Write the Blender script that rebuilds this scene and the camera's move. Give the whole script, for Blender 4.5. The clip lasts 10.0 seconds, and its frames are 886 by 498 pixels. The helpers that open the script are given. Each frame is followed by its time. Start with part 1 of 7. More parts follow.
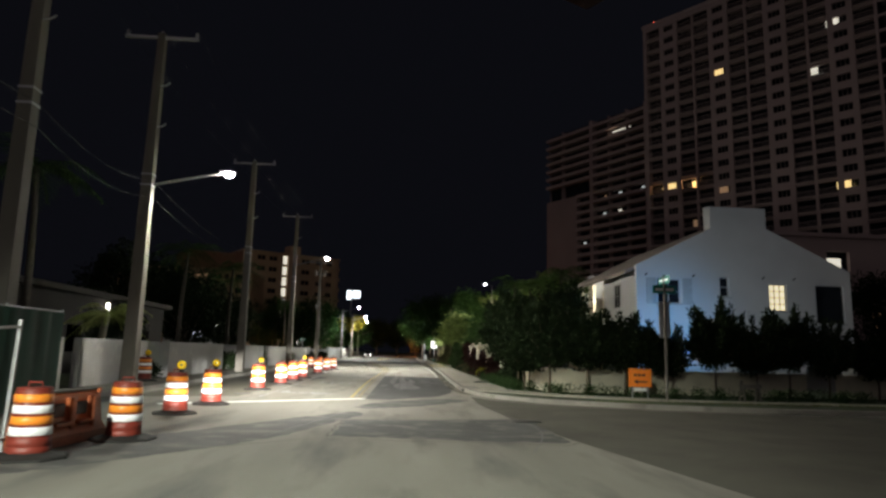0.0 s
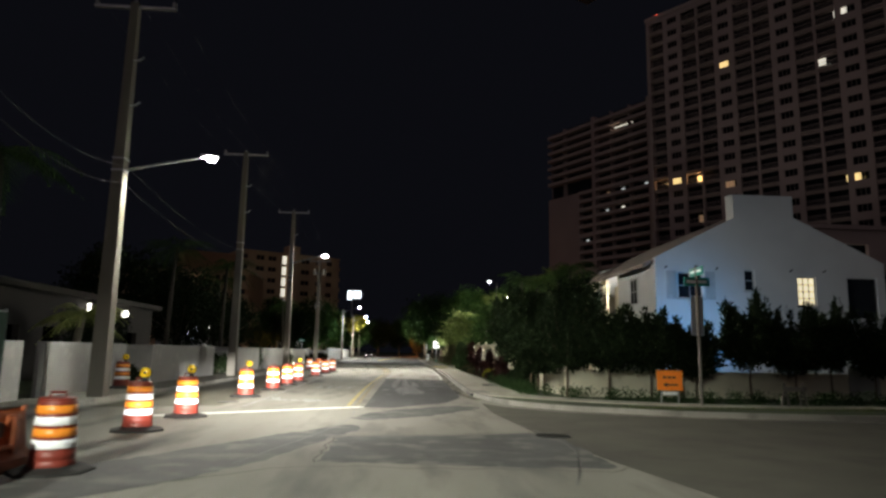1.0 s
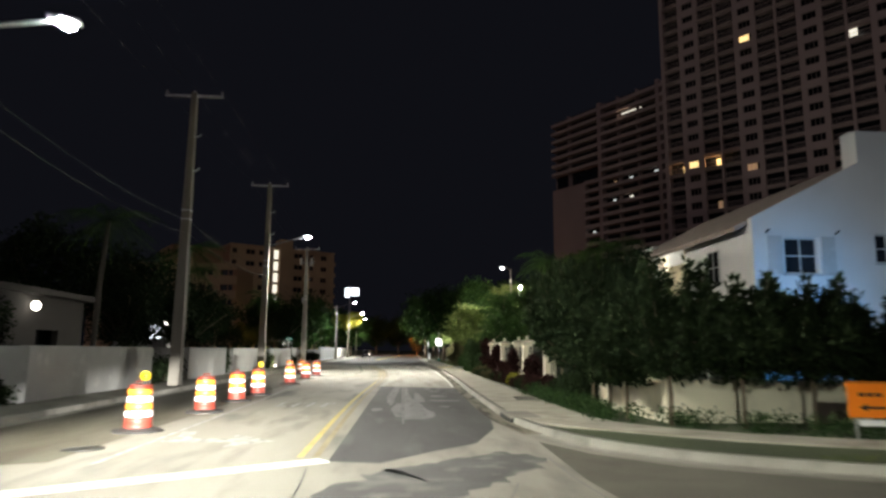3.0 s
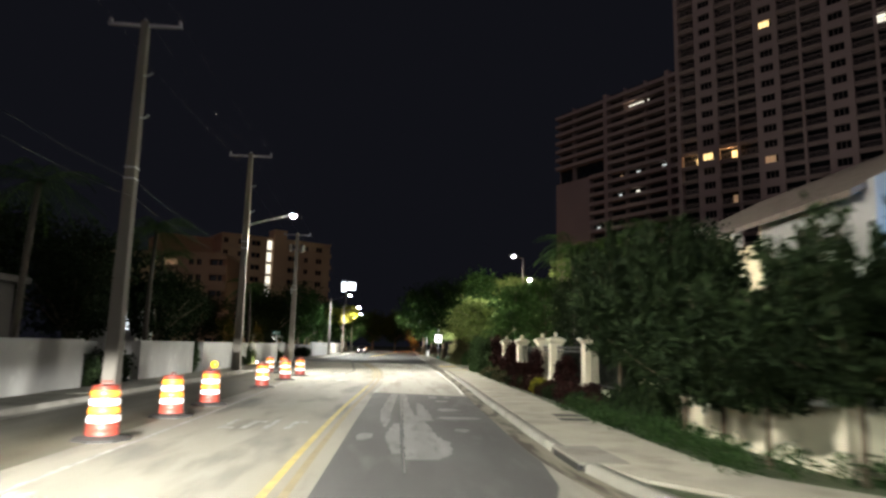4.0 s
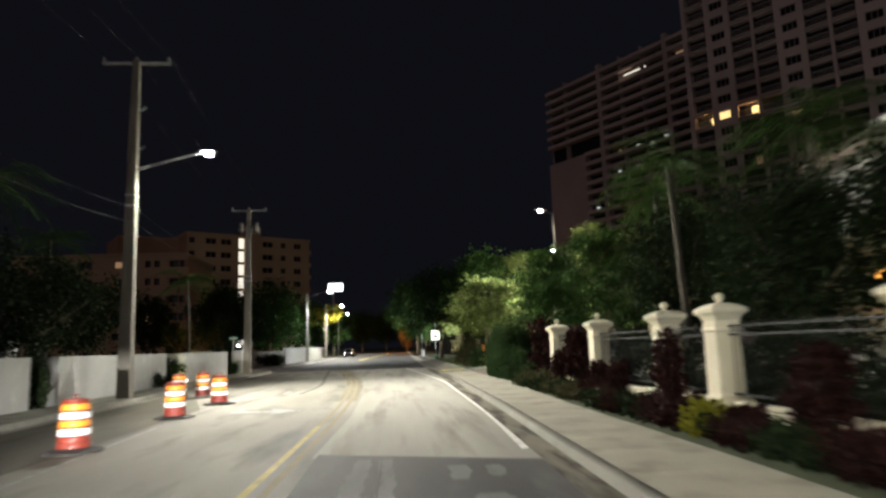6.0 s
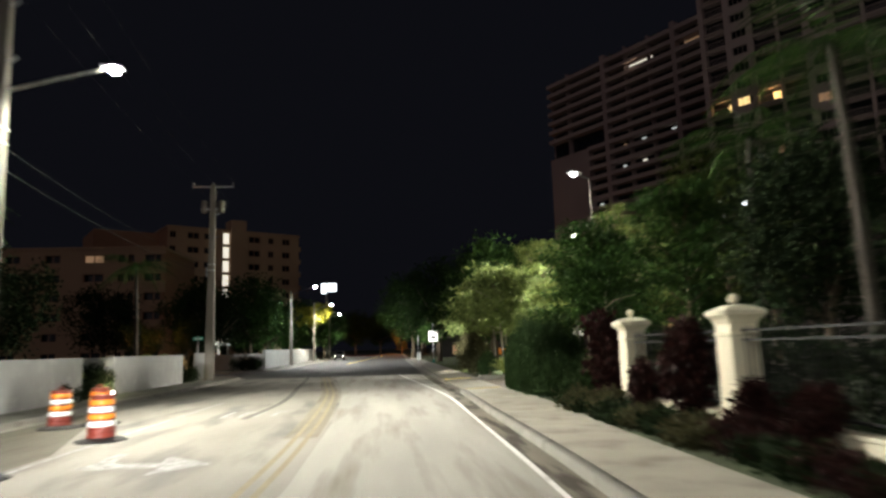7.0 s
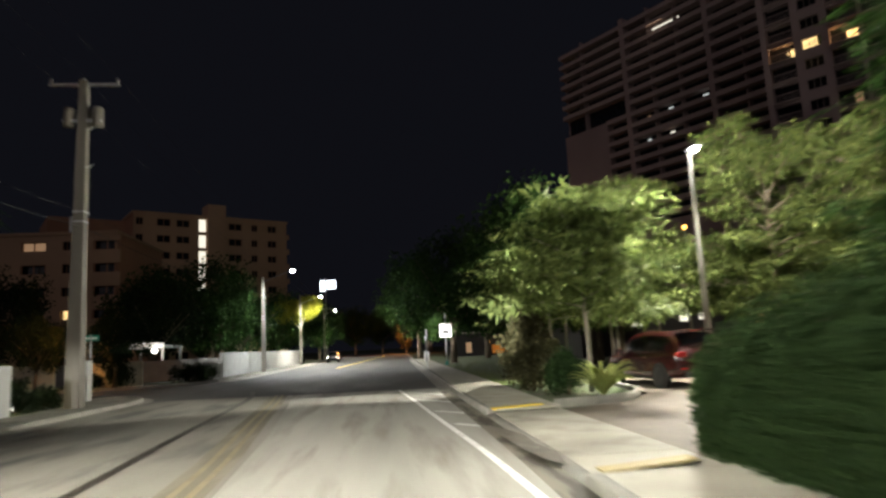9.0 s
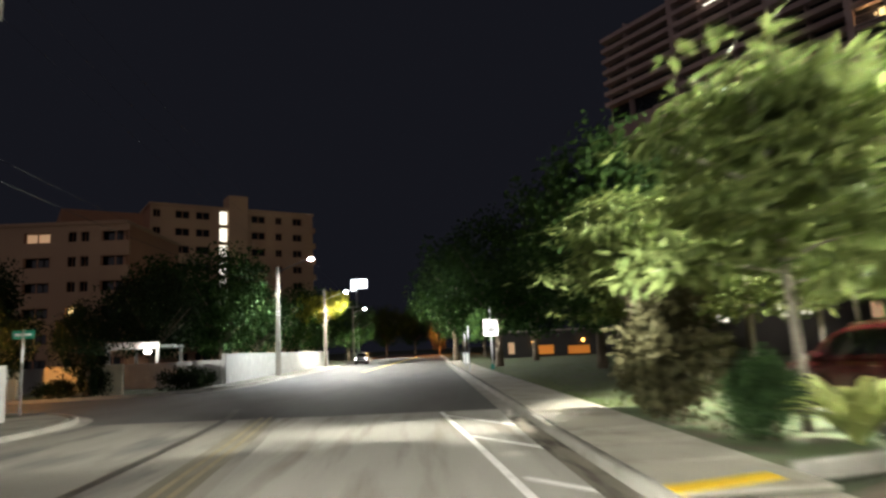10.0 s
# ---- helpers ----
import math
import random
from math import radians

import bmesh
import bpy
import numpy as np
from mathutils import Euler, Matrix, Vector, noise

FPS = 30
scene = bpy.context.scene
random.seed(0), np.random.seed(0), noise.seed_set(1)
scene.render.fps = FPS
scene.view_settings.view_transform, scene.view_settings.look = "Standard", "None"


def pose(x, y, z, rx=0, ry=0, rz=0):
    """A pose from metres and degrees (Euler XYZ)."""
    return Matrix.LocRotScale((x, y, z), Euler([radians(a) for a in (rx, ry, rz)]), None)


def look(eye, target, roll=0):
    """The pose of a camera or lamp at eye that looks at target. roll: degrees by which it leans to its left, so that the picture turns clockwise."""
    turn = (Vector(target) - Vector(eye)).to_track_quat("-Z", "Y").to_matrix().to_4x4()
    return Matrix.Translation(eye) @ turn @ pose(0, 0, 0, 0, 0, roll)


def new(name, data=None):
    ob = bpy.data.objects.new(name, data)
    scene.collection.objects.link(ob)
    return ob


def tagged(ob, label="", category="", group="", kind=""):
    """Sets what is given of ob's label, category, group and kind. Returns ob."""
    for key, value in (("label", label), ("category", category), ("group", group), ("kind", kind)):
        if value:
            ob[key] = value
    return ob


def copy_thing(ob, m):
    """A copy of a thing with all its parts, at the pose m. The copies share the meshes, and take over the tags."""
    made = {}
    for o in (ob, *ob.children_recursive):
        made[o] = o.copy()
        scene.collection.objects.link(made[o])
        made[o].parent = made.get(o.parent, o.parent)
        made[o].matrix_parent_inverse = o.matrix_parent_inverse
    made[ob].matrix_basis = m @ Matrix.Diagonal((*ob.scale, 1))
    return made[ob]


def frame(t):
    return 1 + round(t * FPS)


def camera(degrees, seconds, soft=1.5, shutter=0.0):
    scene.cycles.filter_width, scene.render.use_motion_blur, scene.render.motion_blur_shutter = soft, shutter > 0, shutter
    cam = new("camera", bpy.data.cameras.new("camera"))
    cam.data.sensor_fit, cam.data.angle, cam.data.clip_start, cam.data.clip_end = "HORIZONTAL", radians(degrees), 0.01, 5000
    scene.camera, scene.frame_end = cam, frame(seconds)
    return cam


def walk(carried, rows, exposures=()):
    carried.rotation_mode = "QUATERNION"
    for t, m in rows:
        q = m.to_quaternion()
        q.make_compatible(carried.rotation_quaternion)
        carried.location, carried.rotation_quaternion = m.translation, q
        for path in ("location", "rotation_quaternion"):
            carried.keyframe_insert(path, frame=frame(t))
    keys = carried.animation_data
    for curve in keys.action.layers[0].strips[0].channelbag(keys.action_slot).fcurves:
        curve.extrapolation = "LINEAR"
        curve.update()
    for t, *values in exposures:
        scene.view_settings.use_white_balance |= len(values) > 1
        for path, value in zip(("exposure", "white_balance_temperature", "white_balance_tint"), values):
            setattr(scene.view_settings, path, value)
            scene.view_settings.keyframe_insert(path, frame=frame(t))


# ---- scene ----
cam = camera(68.6, 10.0, soft=2.6, shutter=0.8)
PATH = [
    (0, (-0.218, 1.273, 1.627), (-0.079, 3.243, 1.943), 1.5),
    (0.5, (-0.206, 2.301, 1.648), (-0.07, 4.272, 1.957), 1.2),
    (1, (-0.226, 3.752, 1.689), (-0.089, 5.723, 2.004), 1.0),
    (1.5, (-0.209, 5.628, 1.65), (-0.072, 7.596, 1.976), 0.4),
    (2, (-0.169, 7.822, 1.694), (-0.033, 9.792, 2.009), 0.1),
    (2.5, (-0.1, 10.469, 1.73), (0.038, 12.44, 2.043), 0.1),
    (4, (-0.124, 19.612, 1.836), (0.024, 21.584, 2.134), 1.3),
    (4.5, (-0.024, 23.107, 1.835), (0.125, 25.079, 2.133), 0.0),
    (5, (0.155, 26.692, 1.794), (0.315, 28.662, 2.098), -1.3),
    (5.5, (0.268, 30.49, 1.754), (0.446, 32.461, 2.045), -2.0),
    (7, (0.768, 42.731, 1.803), (0.967, 44.699, 2.101), -1.8),
    (7.5, (0.915, 47.005, 1.841), (1.12, 48.973, 2.137), -2.0),
    (8, (1.098, 51.393, 1.824), (1.309, 53.36, 2.121), -1.8),
    (8.5, (1.269, 55.823, 1.839), (1.479, 57.79, 2.131), -2.4),
    (9, (1.488, 60.282, 1.78), (1.679, 62.251, 2.073), -2.9),
    (9.5, (1.522, 64.89, 1.755), (1.67, 66.861, 2.058), -3.0),
    (10, (1.432, 69.565, 1.786), (1.526, 71.54, 2.086), -2.8),
]
walk(cam, [(t, look(eye, target, roll)) for t, eye, target, roll in PATH], [(0.0, 0.4), (1.5, 0.42), (2.6, 0.95), (3.2, 0.85), (3.8, 1.1), (4.5, 1.1), (5.1, 0.8), (5.6, 0.85), (7.0, 0.65), (8.0, 0.65), (9.0, 0.85), (9.5, 1.3), (10.0, 1.55)])

# ---- world and lights ----
world = bpy.data.worlds.new("night_sky")
world.use_nodes = True
scene.world = world
wn = world.node_tree
wn.nodes["Background"].inputs[0].default_value = (0.6, 0.63, 0.92, 1)
wn.nodes["Background"].inputs[1].default_value = 0.0041

COOL = (1.0, 0.97, 0.84)


def lamp(name, kind, place, power, colour, target=None, size=0.25, cone=150, blend=0.35, wide=1.0):
    """A lamp at place; wide: how much wider a spot throws across than up and down."""
    data = bpy.data.lights.new(name, kind)
    data.energy, data.color = power, colour
    if kind == "SUN":
        data.angle = radians(size)
    else:
        data.shadow_soft_size = size
    if kind == "SPOT":
        data.spot_size, data.spot_blend = radians(cone), blend
    ob = new(name, data)
    ob.matrix_world = look(place, target) @ Matrix.Diagonal((wide, 1, 1, 1)) if target else Matrix.Translation(place)
    return ob


# glow of the city sky behind the camera, very weak
lamp("sky_glow", "SUN", (0, 0, 60), 0.085, (1.0, 0.83, 0.87), (32, 80, 12), 80)
# street lamps on the utility poles and on their own posts
L0 = (-7.0, -9.6, 8.2)
L1 = (-6.82, 26.0, 8.15)
L3 = (-6.7, 61.15, 9.9)
L6 = (-6.95, 122.9, 9.5)
L5 = (-7.0, 150.6, 9.2)
L7 = (-9.0, 205.0, 10.5)
LR = (13.35, 82.96, 8.45)
LR2 = (9.12, 68.87, 8.78)
LR3 = (18.4, 71.8, 8.1)
lamp("street_light_a", "SPOT", L1, 11200, COOL, (L1[0] + 8.2, L1[1] + 0.4, 0), 0.2, 118, 0.75, 1.9)
# unseen lamp behind the camera, assumed from the spacing, added to brighten the near street
lamp("street_light_o", "SPOT", L0, 62000, (0.95, 1.0, 0.86), (L0[0] + 3.0, L0[1] + 14.5, 0), 0.2, 54, 1.0)
lamp("street_light_b", "SPOT", L3, 25000, COOL, (L3[0] + 9.6, L3[1] + 0.2, 0), 0.2, 118, 0.75, 2.1)
# the back of both lamps' throw, down their own poles
lamp("street_light_a_back", "SPOT", L1, 9000, COOL, (L1[0] - 2.4, L1[1] - 0.75, L1[2] - 3.6), 0.15, 84, 0.5, 0.32)
lamp("street_light_b_back", "SPOT", L3, 13000, COOL, (L3[0] - 2.6, L3[1] - 0.3, L3[2] - 4.2), 0.15, 84, 0.5, 0.32)
lamp("street_light_c", "SPOT", L6, 10000, (0.94, 1.0, 0.98), (L6[0] + 2, L6[1] + 2, 0), 0.2, 170, 0.5)
lamp("street_light_e", "SPOT", L5, 26000, COOL, (L5[0] + 1, L5[1] - 1, 0), 0.2, 170, 0.5)
lamp("street_light_d", "SPOT", L7, 20000, COOL, (L7[0] + 0.8, L7[1], 0), 0.2, 150, 0.5)
lamp("post_light_a", "SPOT", (LR[0] - 0.5, LR[1] - 0.35, LR[2] - 0.2), 12000, (1.0, 0.97, 0.84), (LR[0] - 7.3, LR[1] - 4.95, LR[2] - 5.4), 0.3, 150, 0.5)
lamp("post_light_rear", "SPOT", (LR[0] + 0.4, LR[1] + 0.75, LR[2] - 0.2), 6000, (1.0, 0.97, 0.84), (LR[0] + 5.4, LR[1] + 5.75, LR[2] - 3.2), 0.3, 174, 0.4)
lamp("post_light_b", "SPOT", LR2, 200, COOL, (LR2[0] - 1.0, LR2[1], 0), 0.2, 150, 0.5)
lamp("post_light_c", "SPOT", LR3, 800, COOL, (LR3[0], LR3[1], 0), 0.2, 150, 0.5)
# unseen low beams of the car that carries the camera, left fixed at its start: wide, flat, cut off at knee height
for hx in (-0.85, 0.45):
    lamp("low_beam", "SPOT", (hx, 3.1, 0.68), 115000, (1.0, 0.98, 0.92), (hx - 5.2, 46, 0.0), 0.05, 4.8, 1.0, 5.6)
# added narrow spot that makes the far speed sign bright, as its sheeting would
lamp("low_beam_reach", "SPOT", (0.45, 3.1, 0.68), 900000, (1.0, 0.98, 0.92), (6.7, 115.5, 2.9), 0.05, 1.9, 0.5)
# porch of the white house, and the blue flood light on its gable
lamp("porch_light", "POINT", (14.3, 43.4, 5.6), 330, (1.0, 0.92, 0.76), None, 0.15)
lamp("gable_flood", "SPOT", (14.2, 30.2, 1.6), 250, (0.33, 0.6, 0.92), (17.8, 36.0, 7.0), 0.2, 110, 0.6)
lamp("gable_flood_low", "SPOT", (14.0, 30.2, 1.6), 620, (0.06, 0.42, 1.0), (14.2, 36.0, 3.0), 0.2, 80, 1.0)
# sodium lights far along the street
lamp("sodium_far", "POINT", (5.8, 236.0, 5.0), 1500, (1.0, 0.33, 0.06), None, 0.3)
lamp("sodium_left", "POINT", (-19.0, 104.0, 3.4), 170, (1.0, 0.42, 0.1), None, 0.2)
lamp("palm_flood", "POINT", (-12.9, 30.9, 0.9), 200, (1.0, 0.8, 0.35), None, 0.1)
lamp("house_wall_light", "POINT", (-16.2, 44.6, 3.7), 5, (1.0, 0.96, 0.88), None, 0.12)


# ---- materials ----
def mat(name, colour, rough=0.7, metal=0.0, vary=0.25, scale=1.0, fine=30.0, bump=0.15, stretch=(1, 1, 1), second=None, cut=(0.4, 0.6), emit=None, random_object=0.0, clear=0.0):
    """Colour with broad and fine variation and a little relief; second: a stain colour that shows where broad noise is high."""
    m = bpy.data.materials.new(name)
    m.use_nodes = True
    n, l = m.node_tree.nodes, m.node_tree.links
    b = n["Principled BSDF"]
    b.inputs["Roughness"].default_value, b.inputs["Metallic"].default_value = rough, metal
    b.inputs["Coat Weight"].default_value = clear
    tc, mp = n.new("ShaderNodeTexCoord"), n.new("ShaderNodeMapping")
    mp.inputs["Scale"].default_value = stretch
    geo = n.new("ShaderNodeNewGeometry")
    l.new(geo.outputs["Position"], mp.inputs["Vector"])
    broad, grain = n.new("ShaderNodeTexNoise"), n.new("ShaderNodeTexNoise")
    broad.inputs["Scale"].default_value, broad.inputs["Detail"].default_value = scale, 5
    grain.inputs["Scale"].default_value, grain.inputs["Detail"].default_value = fine, 3
    l.new(mp.outputs[0], broad.inputs["Vector"])
    l.new(geo.outputs["Position"], grain.inputs["Vector"])
    mix = n.new("ShaderNodeMix")
    mix.data_type = "RGBA"
    lo = [c * (1 - vary) for c in colour]
    hi = [min(1, c * (1 + vary)) for c in colour]
    mix.inputs[6].default_value, mix.inputs[7].default_value = (*lo, 1), (*hi, 1)
    add = n.new("ShaderNodeMath")
    add.operation = "MULTIPLY_ADD"
    add.inputs[1].default_value, add.inputs[2].default_value = 0.45, 0.28
    sub = n.new("ShaderNodeMath")
    sub.operation = "ADD"
    l.new(grain.outputs[0], add.inputs[0])
    half = n.new("ShaderNodeMath")
    half.operation = "MULTIPLY_ADD"
    half.inputs[1].default_value, half.inputs[2].default_value = 1.6, -0.8
    l.new(broad.outputs[0], half.inputs[0])
    l.new(add.outputs[0], sub.inputs[0])
    l.new(half.outputs[0], sub.inputs[1])
    sub.use_clamp = True
    last = sub.outputs[0]
    if random_object:
        info, plus = n.new("ShaderNodeObjectInfo"), n.new("ShaderNodeMath")
        plus.operation = "MULTIPLY_ADD"
        plus.inputs[1].default_value = random_object
        plus.use_clamp = True
        l.new(info.outputs["Random"], plus.inputs[0])
        l.new(last, plus.inputs[2])
        last = plus.outputs[0]
    l.new(last, mix.inputs[0])
    out = mix.outputs[2]
    if second:
        ramp, mix2 = n.new("ShaderNodeValToRGB"), n.new("ShaderNodeMix")
        stain = n.new("ShaderNodeTexNoise")
        stain.inputs["Scale"].default_value, stain.inputs["Detail"].default_value = scale * 1.7, 4
        l.new(mp.outputs[0], stain.inputs["Vector"])
        ramp.color_ramp.elements[0].position, ramp.color_ramp.elements[1].position = cut
        l.new(stain.outputs[0], ramp.inputs[0])
        mix2.data_type = "RGBA"
        l.new(ramp.outputs[0], mix2.inputs[0])
        l.new(out, mix2.inputs[6])
        mix2.inputs[7].default_value = (*second, 1)
        out = mix2.outputs[2]
    l.new(out, b.inputs["Base Color"])
    if bump:
        bp = n.new("ShaderNodeBump")
        bp.inputs["Strength"].default_value, bp.inputs["Distance"].default_value = bump, 0.02
        l.new(grain.outputs[0], bp.inputs["Height"])
        l.new(bp.outputs[0], b.inputs["Normal"])
    if emit:
        b.inputs["Emission Color"].default_value = (*emit[:3], 1)
        b.inputs["Emission Strength"].default_value = emit[3]
    return m


def leaf_mat(name, dark, light, rough=0.65, through_light=0.22):
    """Leaves: each its own green, thin enough to let some light through."""
    m = bpy.data.materials.new(name)
    m.use_nodes = True
    n, l = m.node_tree.nodes, m.node_tree.links
    b = n["Principled BSDF"]
    b.inputs["Roughness"].default_value = rough
    b.inputs["Specular IOR Level"].default_value = 0.12
    geo, mix = n.new("ShaderNodeNewGeometry"), n.new("ShaderNodeMix")
    mix.data_type = "RGBA"
    mix.inputs[6].default_value, mix.inputs[7].default_value = (*dark, 1), (*light, 1)
    l.new(geo.outputs["Random Per Island"], mix.inputs[0])
    l.new(mix.outputs[2], b.inputs["Base Color"])
    tr, ms = n.new("ShaderNodeBsdfTranslucent"), n.new("ShaderNodeMixShader")
    l.new(mix.outputs[2], tr.inputs[0])
    ms.inputs[0].default_value = through_light
    l.new(b.outputs[0], ms.inputs[1])
    l.new(tr.outputs[0], ms.inputs[2])
    l.new(ms.outputs[0], n["Material Output"].inputs[0])
    return m


def glow(name, colour, strength):
    m = bpy.data.materials.new(name)
    m.use_nodes = True
    b = m.node_tree.nodes["Principled BSDF"]
    b.inputs["Base Color"].default_value = (*colour, 1)
    b.inputs["Emission Color"].default_value = (*colour, 1)
    b.inputs["Emission Strength"].default_value = strength
    return m


M_ROAD = mat("worn_asphalt", (0.245, 0.234, 0.2), 0.85, vary=0.3, scale=0.35, fine=60, bump=0.3, stretch=(1.6, 0.35, 1), second=(0.1, 0.098, 0.092), cut=(0.5, 0.72))
M_DARKROAD = mat("new_asphalt", (0.068, 0.067, 0.064), 0.8, vary=0.35, scale=0.5, fine=70, bump=0.3, stretch=(1.2, 0.3, 1))
M_PATCH = mat("asphalt_patch", (0.06, 0.06, 0.06), 0.75, vary=0.4, scale=0.6, fine=70, bump=0.3, stretch=(1.4, 0.3, 1), second=(0.09, 0.09, 0.088), cut=(0.56, 0.7))
M_PATCH2 = mat("old_asphalt_patch", (0.085, 0.085, 0.083), 0.8, vary=0.35, scale=0.9, fine=70, bump=0.3, second=(0.16, 0.155, 0.14), cut=(0.5, 0.66))
M_SIDE = mat("side_street_asphalt", (0.098, 0.093, 0.073), 0.9, vary=0.3, scale=0.5, fine=60, bump=0.3, second=(0.075, 0.07, 0.055), cut=(0.52, 0.72))
M_GROUND = mat("soil_and_grass", (0.045, 0.06, 0.025), 0.95, vary=0.5, scale=0.6, fine=25, bump=0.5)
M_LAWN = mat("thin_lawn", (0.06, 0.085, 0.03), 0.95, vary=0.5, scale=0.7, fine=25, bump=0.5, second=(0.08, 0.065, 0.04), cut=(0.5, 0.7))
M_STREAK = mat("pale_asphalt_streak", (0.165, 0.166, 0.164), 0.8, vary=0.25, scale=1.5, fine=70, bump=0.3, stretch=(1.8, 0.3, 1), second=(0.115, 0.115, 0.112), cut=(0.52, 0.68))
M_KERB = mat("kerb_concrete", (0.24, 0.23, 0.2), 0.85, vary=0.25, scale=0.8, fine=40, second=(0.14, 0.13, 0.11), cut=(0.55, 0.75))
M_GUTTER = mat("gutter_concrete", (0.17, 0.155, 0.12), 0.85, vary=0.35, scale=0.9, fine=40, stretch=(2, 0.35, 1), second=(0.04, 0.033, 0.022), cut=(0.46, 0.6))
M_SLAB = mat("pavement_concrete", (0.34, 0.322, 0.265), 0.88, vary=0.2, scale=0.7, fine=45, second=(0.22, 0.205, 0.16), cut=(0.5, 0.75), random_object=0.3)
M_SLABDARK = mat("darker_pavement_concrete", (0.17, 0.165, 0.135), 0.9, vary=0.25, scale=0.7, fine=45, second=(0.1, 0.1, 0.075), cut=(0.48, 0.7), random_object=0.3)
M_JOINT = mat("pavement_bed", (0.1, 0.095, 0.08), 0.9)
M_WHITE = mat("road_paint_white", (0.78, 0.78, 0.76), 0.7, vary=0.15, scale=2.5, fine=60, second=(0.36, 0.35, 0.33), cut=(0.55, 0.75))
M_FADED = mat("road_paint_faded", (0.36, 0.36, 0.35), 0.75, vary=0.2, scale=3, fine=60, second=(0.18, 0.175, 0.165), cut=(0.42, 0.6))
M_YELLOW = mat("road_paint_yellow", (0.42, 0.32, 0.1), 0.7, vary=0.25, scale=2.0, fine=60, second=(0.24, 0.2, 0.12), cut=(0.5, 0.75))
M_YELLOWOLD = mat("road_paint_yellow_worn", (0.225, 0.19, 0.11), 0.75, vary=0.25, scale=2.5, fine=60, second=(0.2, 0.18, 0.13), cut=(0.5, 0.75))
M_PALE = mat("pale_asphalt", (0.33, 0.322, 0.285), 0.85, vary=0.25, scale=0.55, fine=60, bump=0.3, stretch=(1.7, 0.16, 1), second=(0.19, 0.175, 0.14), cut=(0.5, 0.72))
M_TACTILE = mat("tactile_yellow", (0.8, 0.54, 0.02), 0.6, vary=0.15, scale=3)
M_SEAM = mat("old_tar_seam", (0.05, 0.043, 0.034), 0.6, vary=0.35, scale=2, fine=50)
# brownish lane asphalt with the falloff of the lamps put into its colour
M_CLOSED = mat("closed_lane_dimmed_asphalt", (0.105, 0.098, 0.072), 0.85, vary=0.3, scale=0.5, fine=60, bump=0.3, stretch=(1.6, 0.3, 1), second=(0.075, 0.067, 0.045), cut=(0.5, 0.7))
# near black on purpose: the darkness of unlit walls is in the colour
M_DARKWALL = mat("night_dark_wall", (0.035, 0.03, 0.026), 0.9, vary=0.2, scale=0.5)
M_WEAR = mat("worn_band_asphalt", (0.17, 0.155, 0.115), 0.85, vary=0.3, scale=0.8, fine=60, bump=0.3, stretch=(1.5, 0.2, 1), second=(0.24, 0.225, 0.18), cut=(0.48, 0.7))
M_WET = mat("wet_leaf_litter", (0.085, 0.07, 0.05), 0.6, vary=0.5, scale=3, fine=40, second=(0.16, 0.15, 0.12), cut=(0.5, 0.7))
M_OLDTACTILE = mat("faded_tactile_yellow", (0.32, 0.25, 0.09), 0.75, vary=0.2, scale=3)
M_TAR = mat("tar_seal", (0.02, 0.02, 0.02), 0.4)
M_IRON = mat("cast_iron", (0.05, 0.048, 0.045), 0.5, 0.6)
M_PAVER = mat("driveway_pavers", (0.135, 0.106, 0.078), 0.85, vary=0.25, scale=1.2, fine=30, second=(0.1, 0.078, 0.058), cut=(0.5, 0.75))
M_STUCCO = mat("white_stucco", (0.36, 0.36, 0.345), 0.85, vary=0.1, scale=1.2, fine=35, second=(0.5, 0.5, 0.47), cut=(0.55, 0.85))
M_CREAM = mat("cream_stucco", (0.7, 0.65, 0.5), 0.85, vary=0.12, scale=1.0, fine=35, second=(0.48, 0.44, 0.34), cut=(0.55, 0.85))
M_HOUSE = mat("house_stucco", (0.52, 0.52, 0.505), 0.85, vary=0.08, scale=0.6, fine=30)
M_ROOFTILE = mat("roof_tile", (0.25, 0.2, 0.17), 0.8, vary=0.3, scale=3)
M_TOWER = mat("tower_concrete", (0.36, 0.275, 0.265), 0.9, vary=0.12, scale=0.08, fine=3, bump=0)
M_SLABEDGE = mat("balcony_concrete", (0.4, 0.315, 0.3), 0.9, vary=0.1, scale=0.1, fine=3, bump=0)
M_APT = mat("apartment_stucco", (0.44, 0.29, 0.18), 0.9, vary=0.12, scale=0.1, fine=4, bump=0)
# darker, redder copy of apartment_stucco: shade of turned-away walls as colour, frames too
M_APT2 = mat("apartment_shaded_stucco", (0.36, 0.19, 0.11), 0.9, vary=0.12, scale=0.1, fine=4, bump=0)
M_GLASS = mat("dark_window_glass", (0.015, 0.017, 0.02), 0.12, vary=0.3, bump=0)
M_POLE = mat("pole_concrete", (0.15, 0.138, 0.118), 0.88, vary=0.15, scale=1.5, fine=50, stretch=(1, 1, 0.3))
M_GREYMETAL = mat("galvanised_steel", (0.42, 0.43, 0.44), 0.45, 0.8, vary=0.15, scale=4)
M_WHITEPOLE = mat("painted_pole", (0.2, 0.19, 0.165), 0.6, vary=0.1, scale=2)
M_BLACK = mat("black_rubber", (0.015, 0.014, 0.013), 0.8, vary=0.3, scale=5)
M_DRUM = mat("drum_orange_plastic", (0.17, 0.026, 0.016), 0.5, vary=0.15, scale=5, second=(0.1, 0.018, 0.012), cut=(0.55, 0.85), random_object=0.25)
M_BANDW = mat("white_sheeting", (0.9, 0.9, 0.92), 0.35, vary=0.05, scale=9, bump=0.05)
M_BANDO = mat("orange_sheeting", (0.85, 0.27, 0.03), 0.35, vary=0.08, scale=9, bump=0.05)
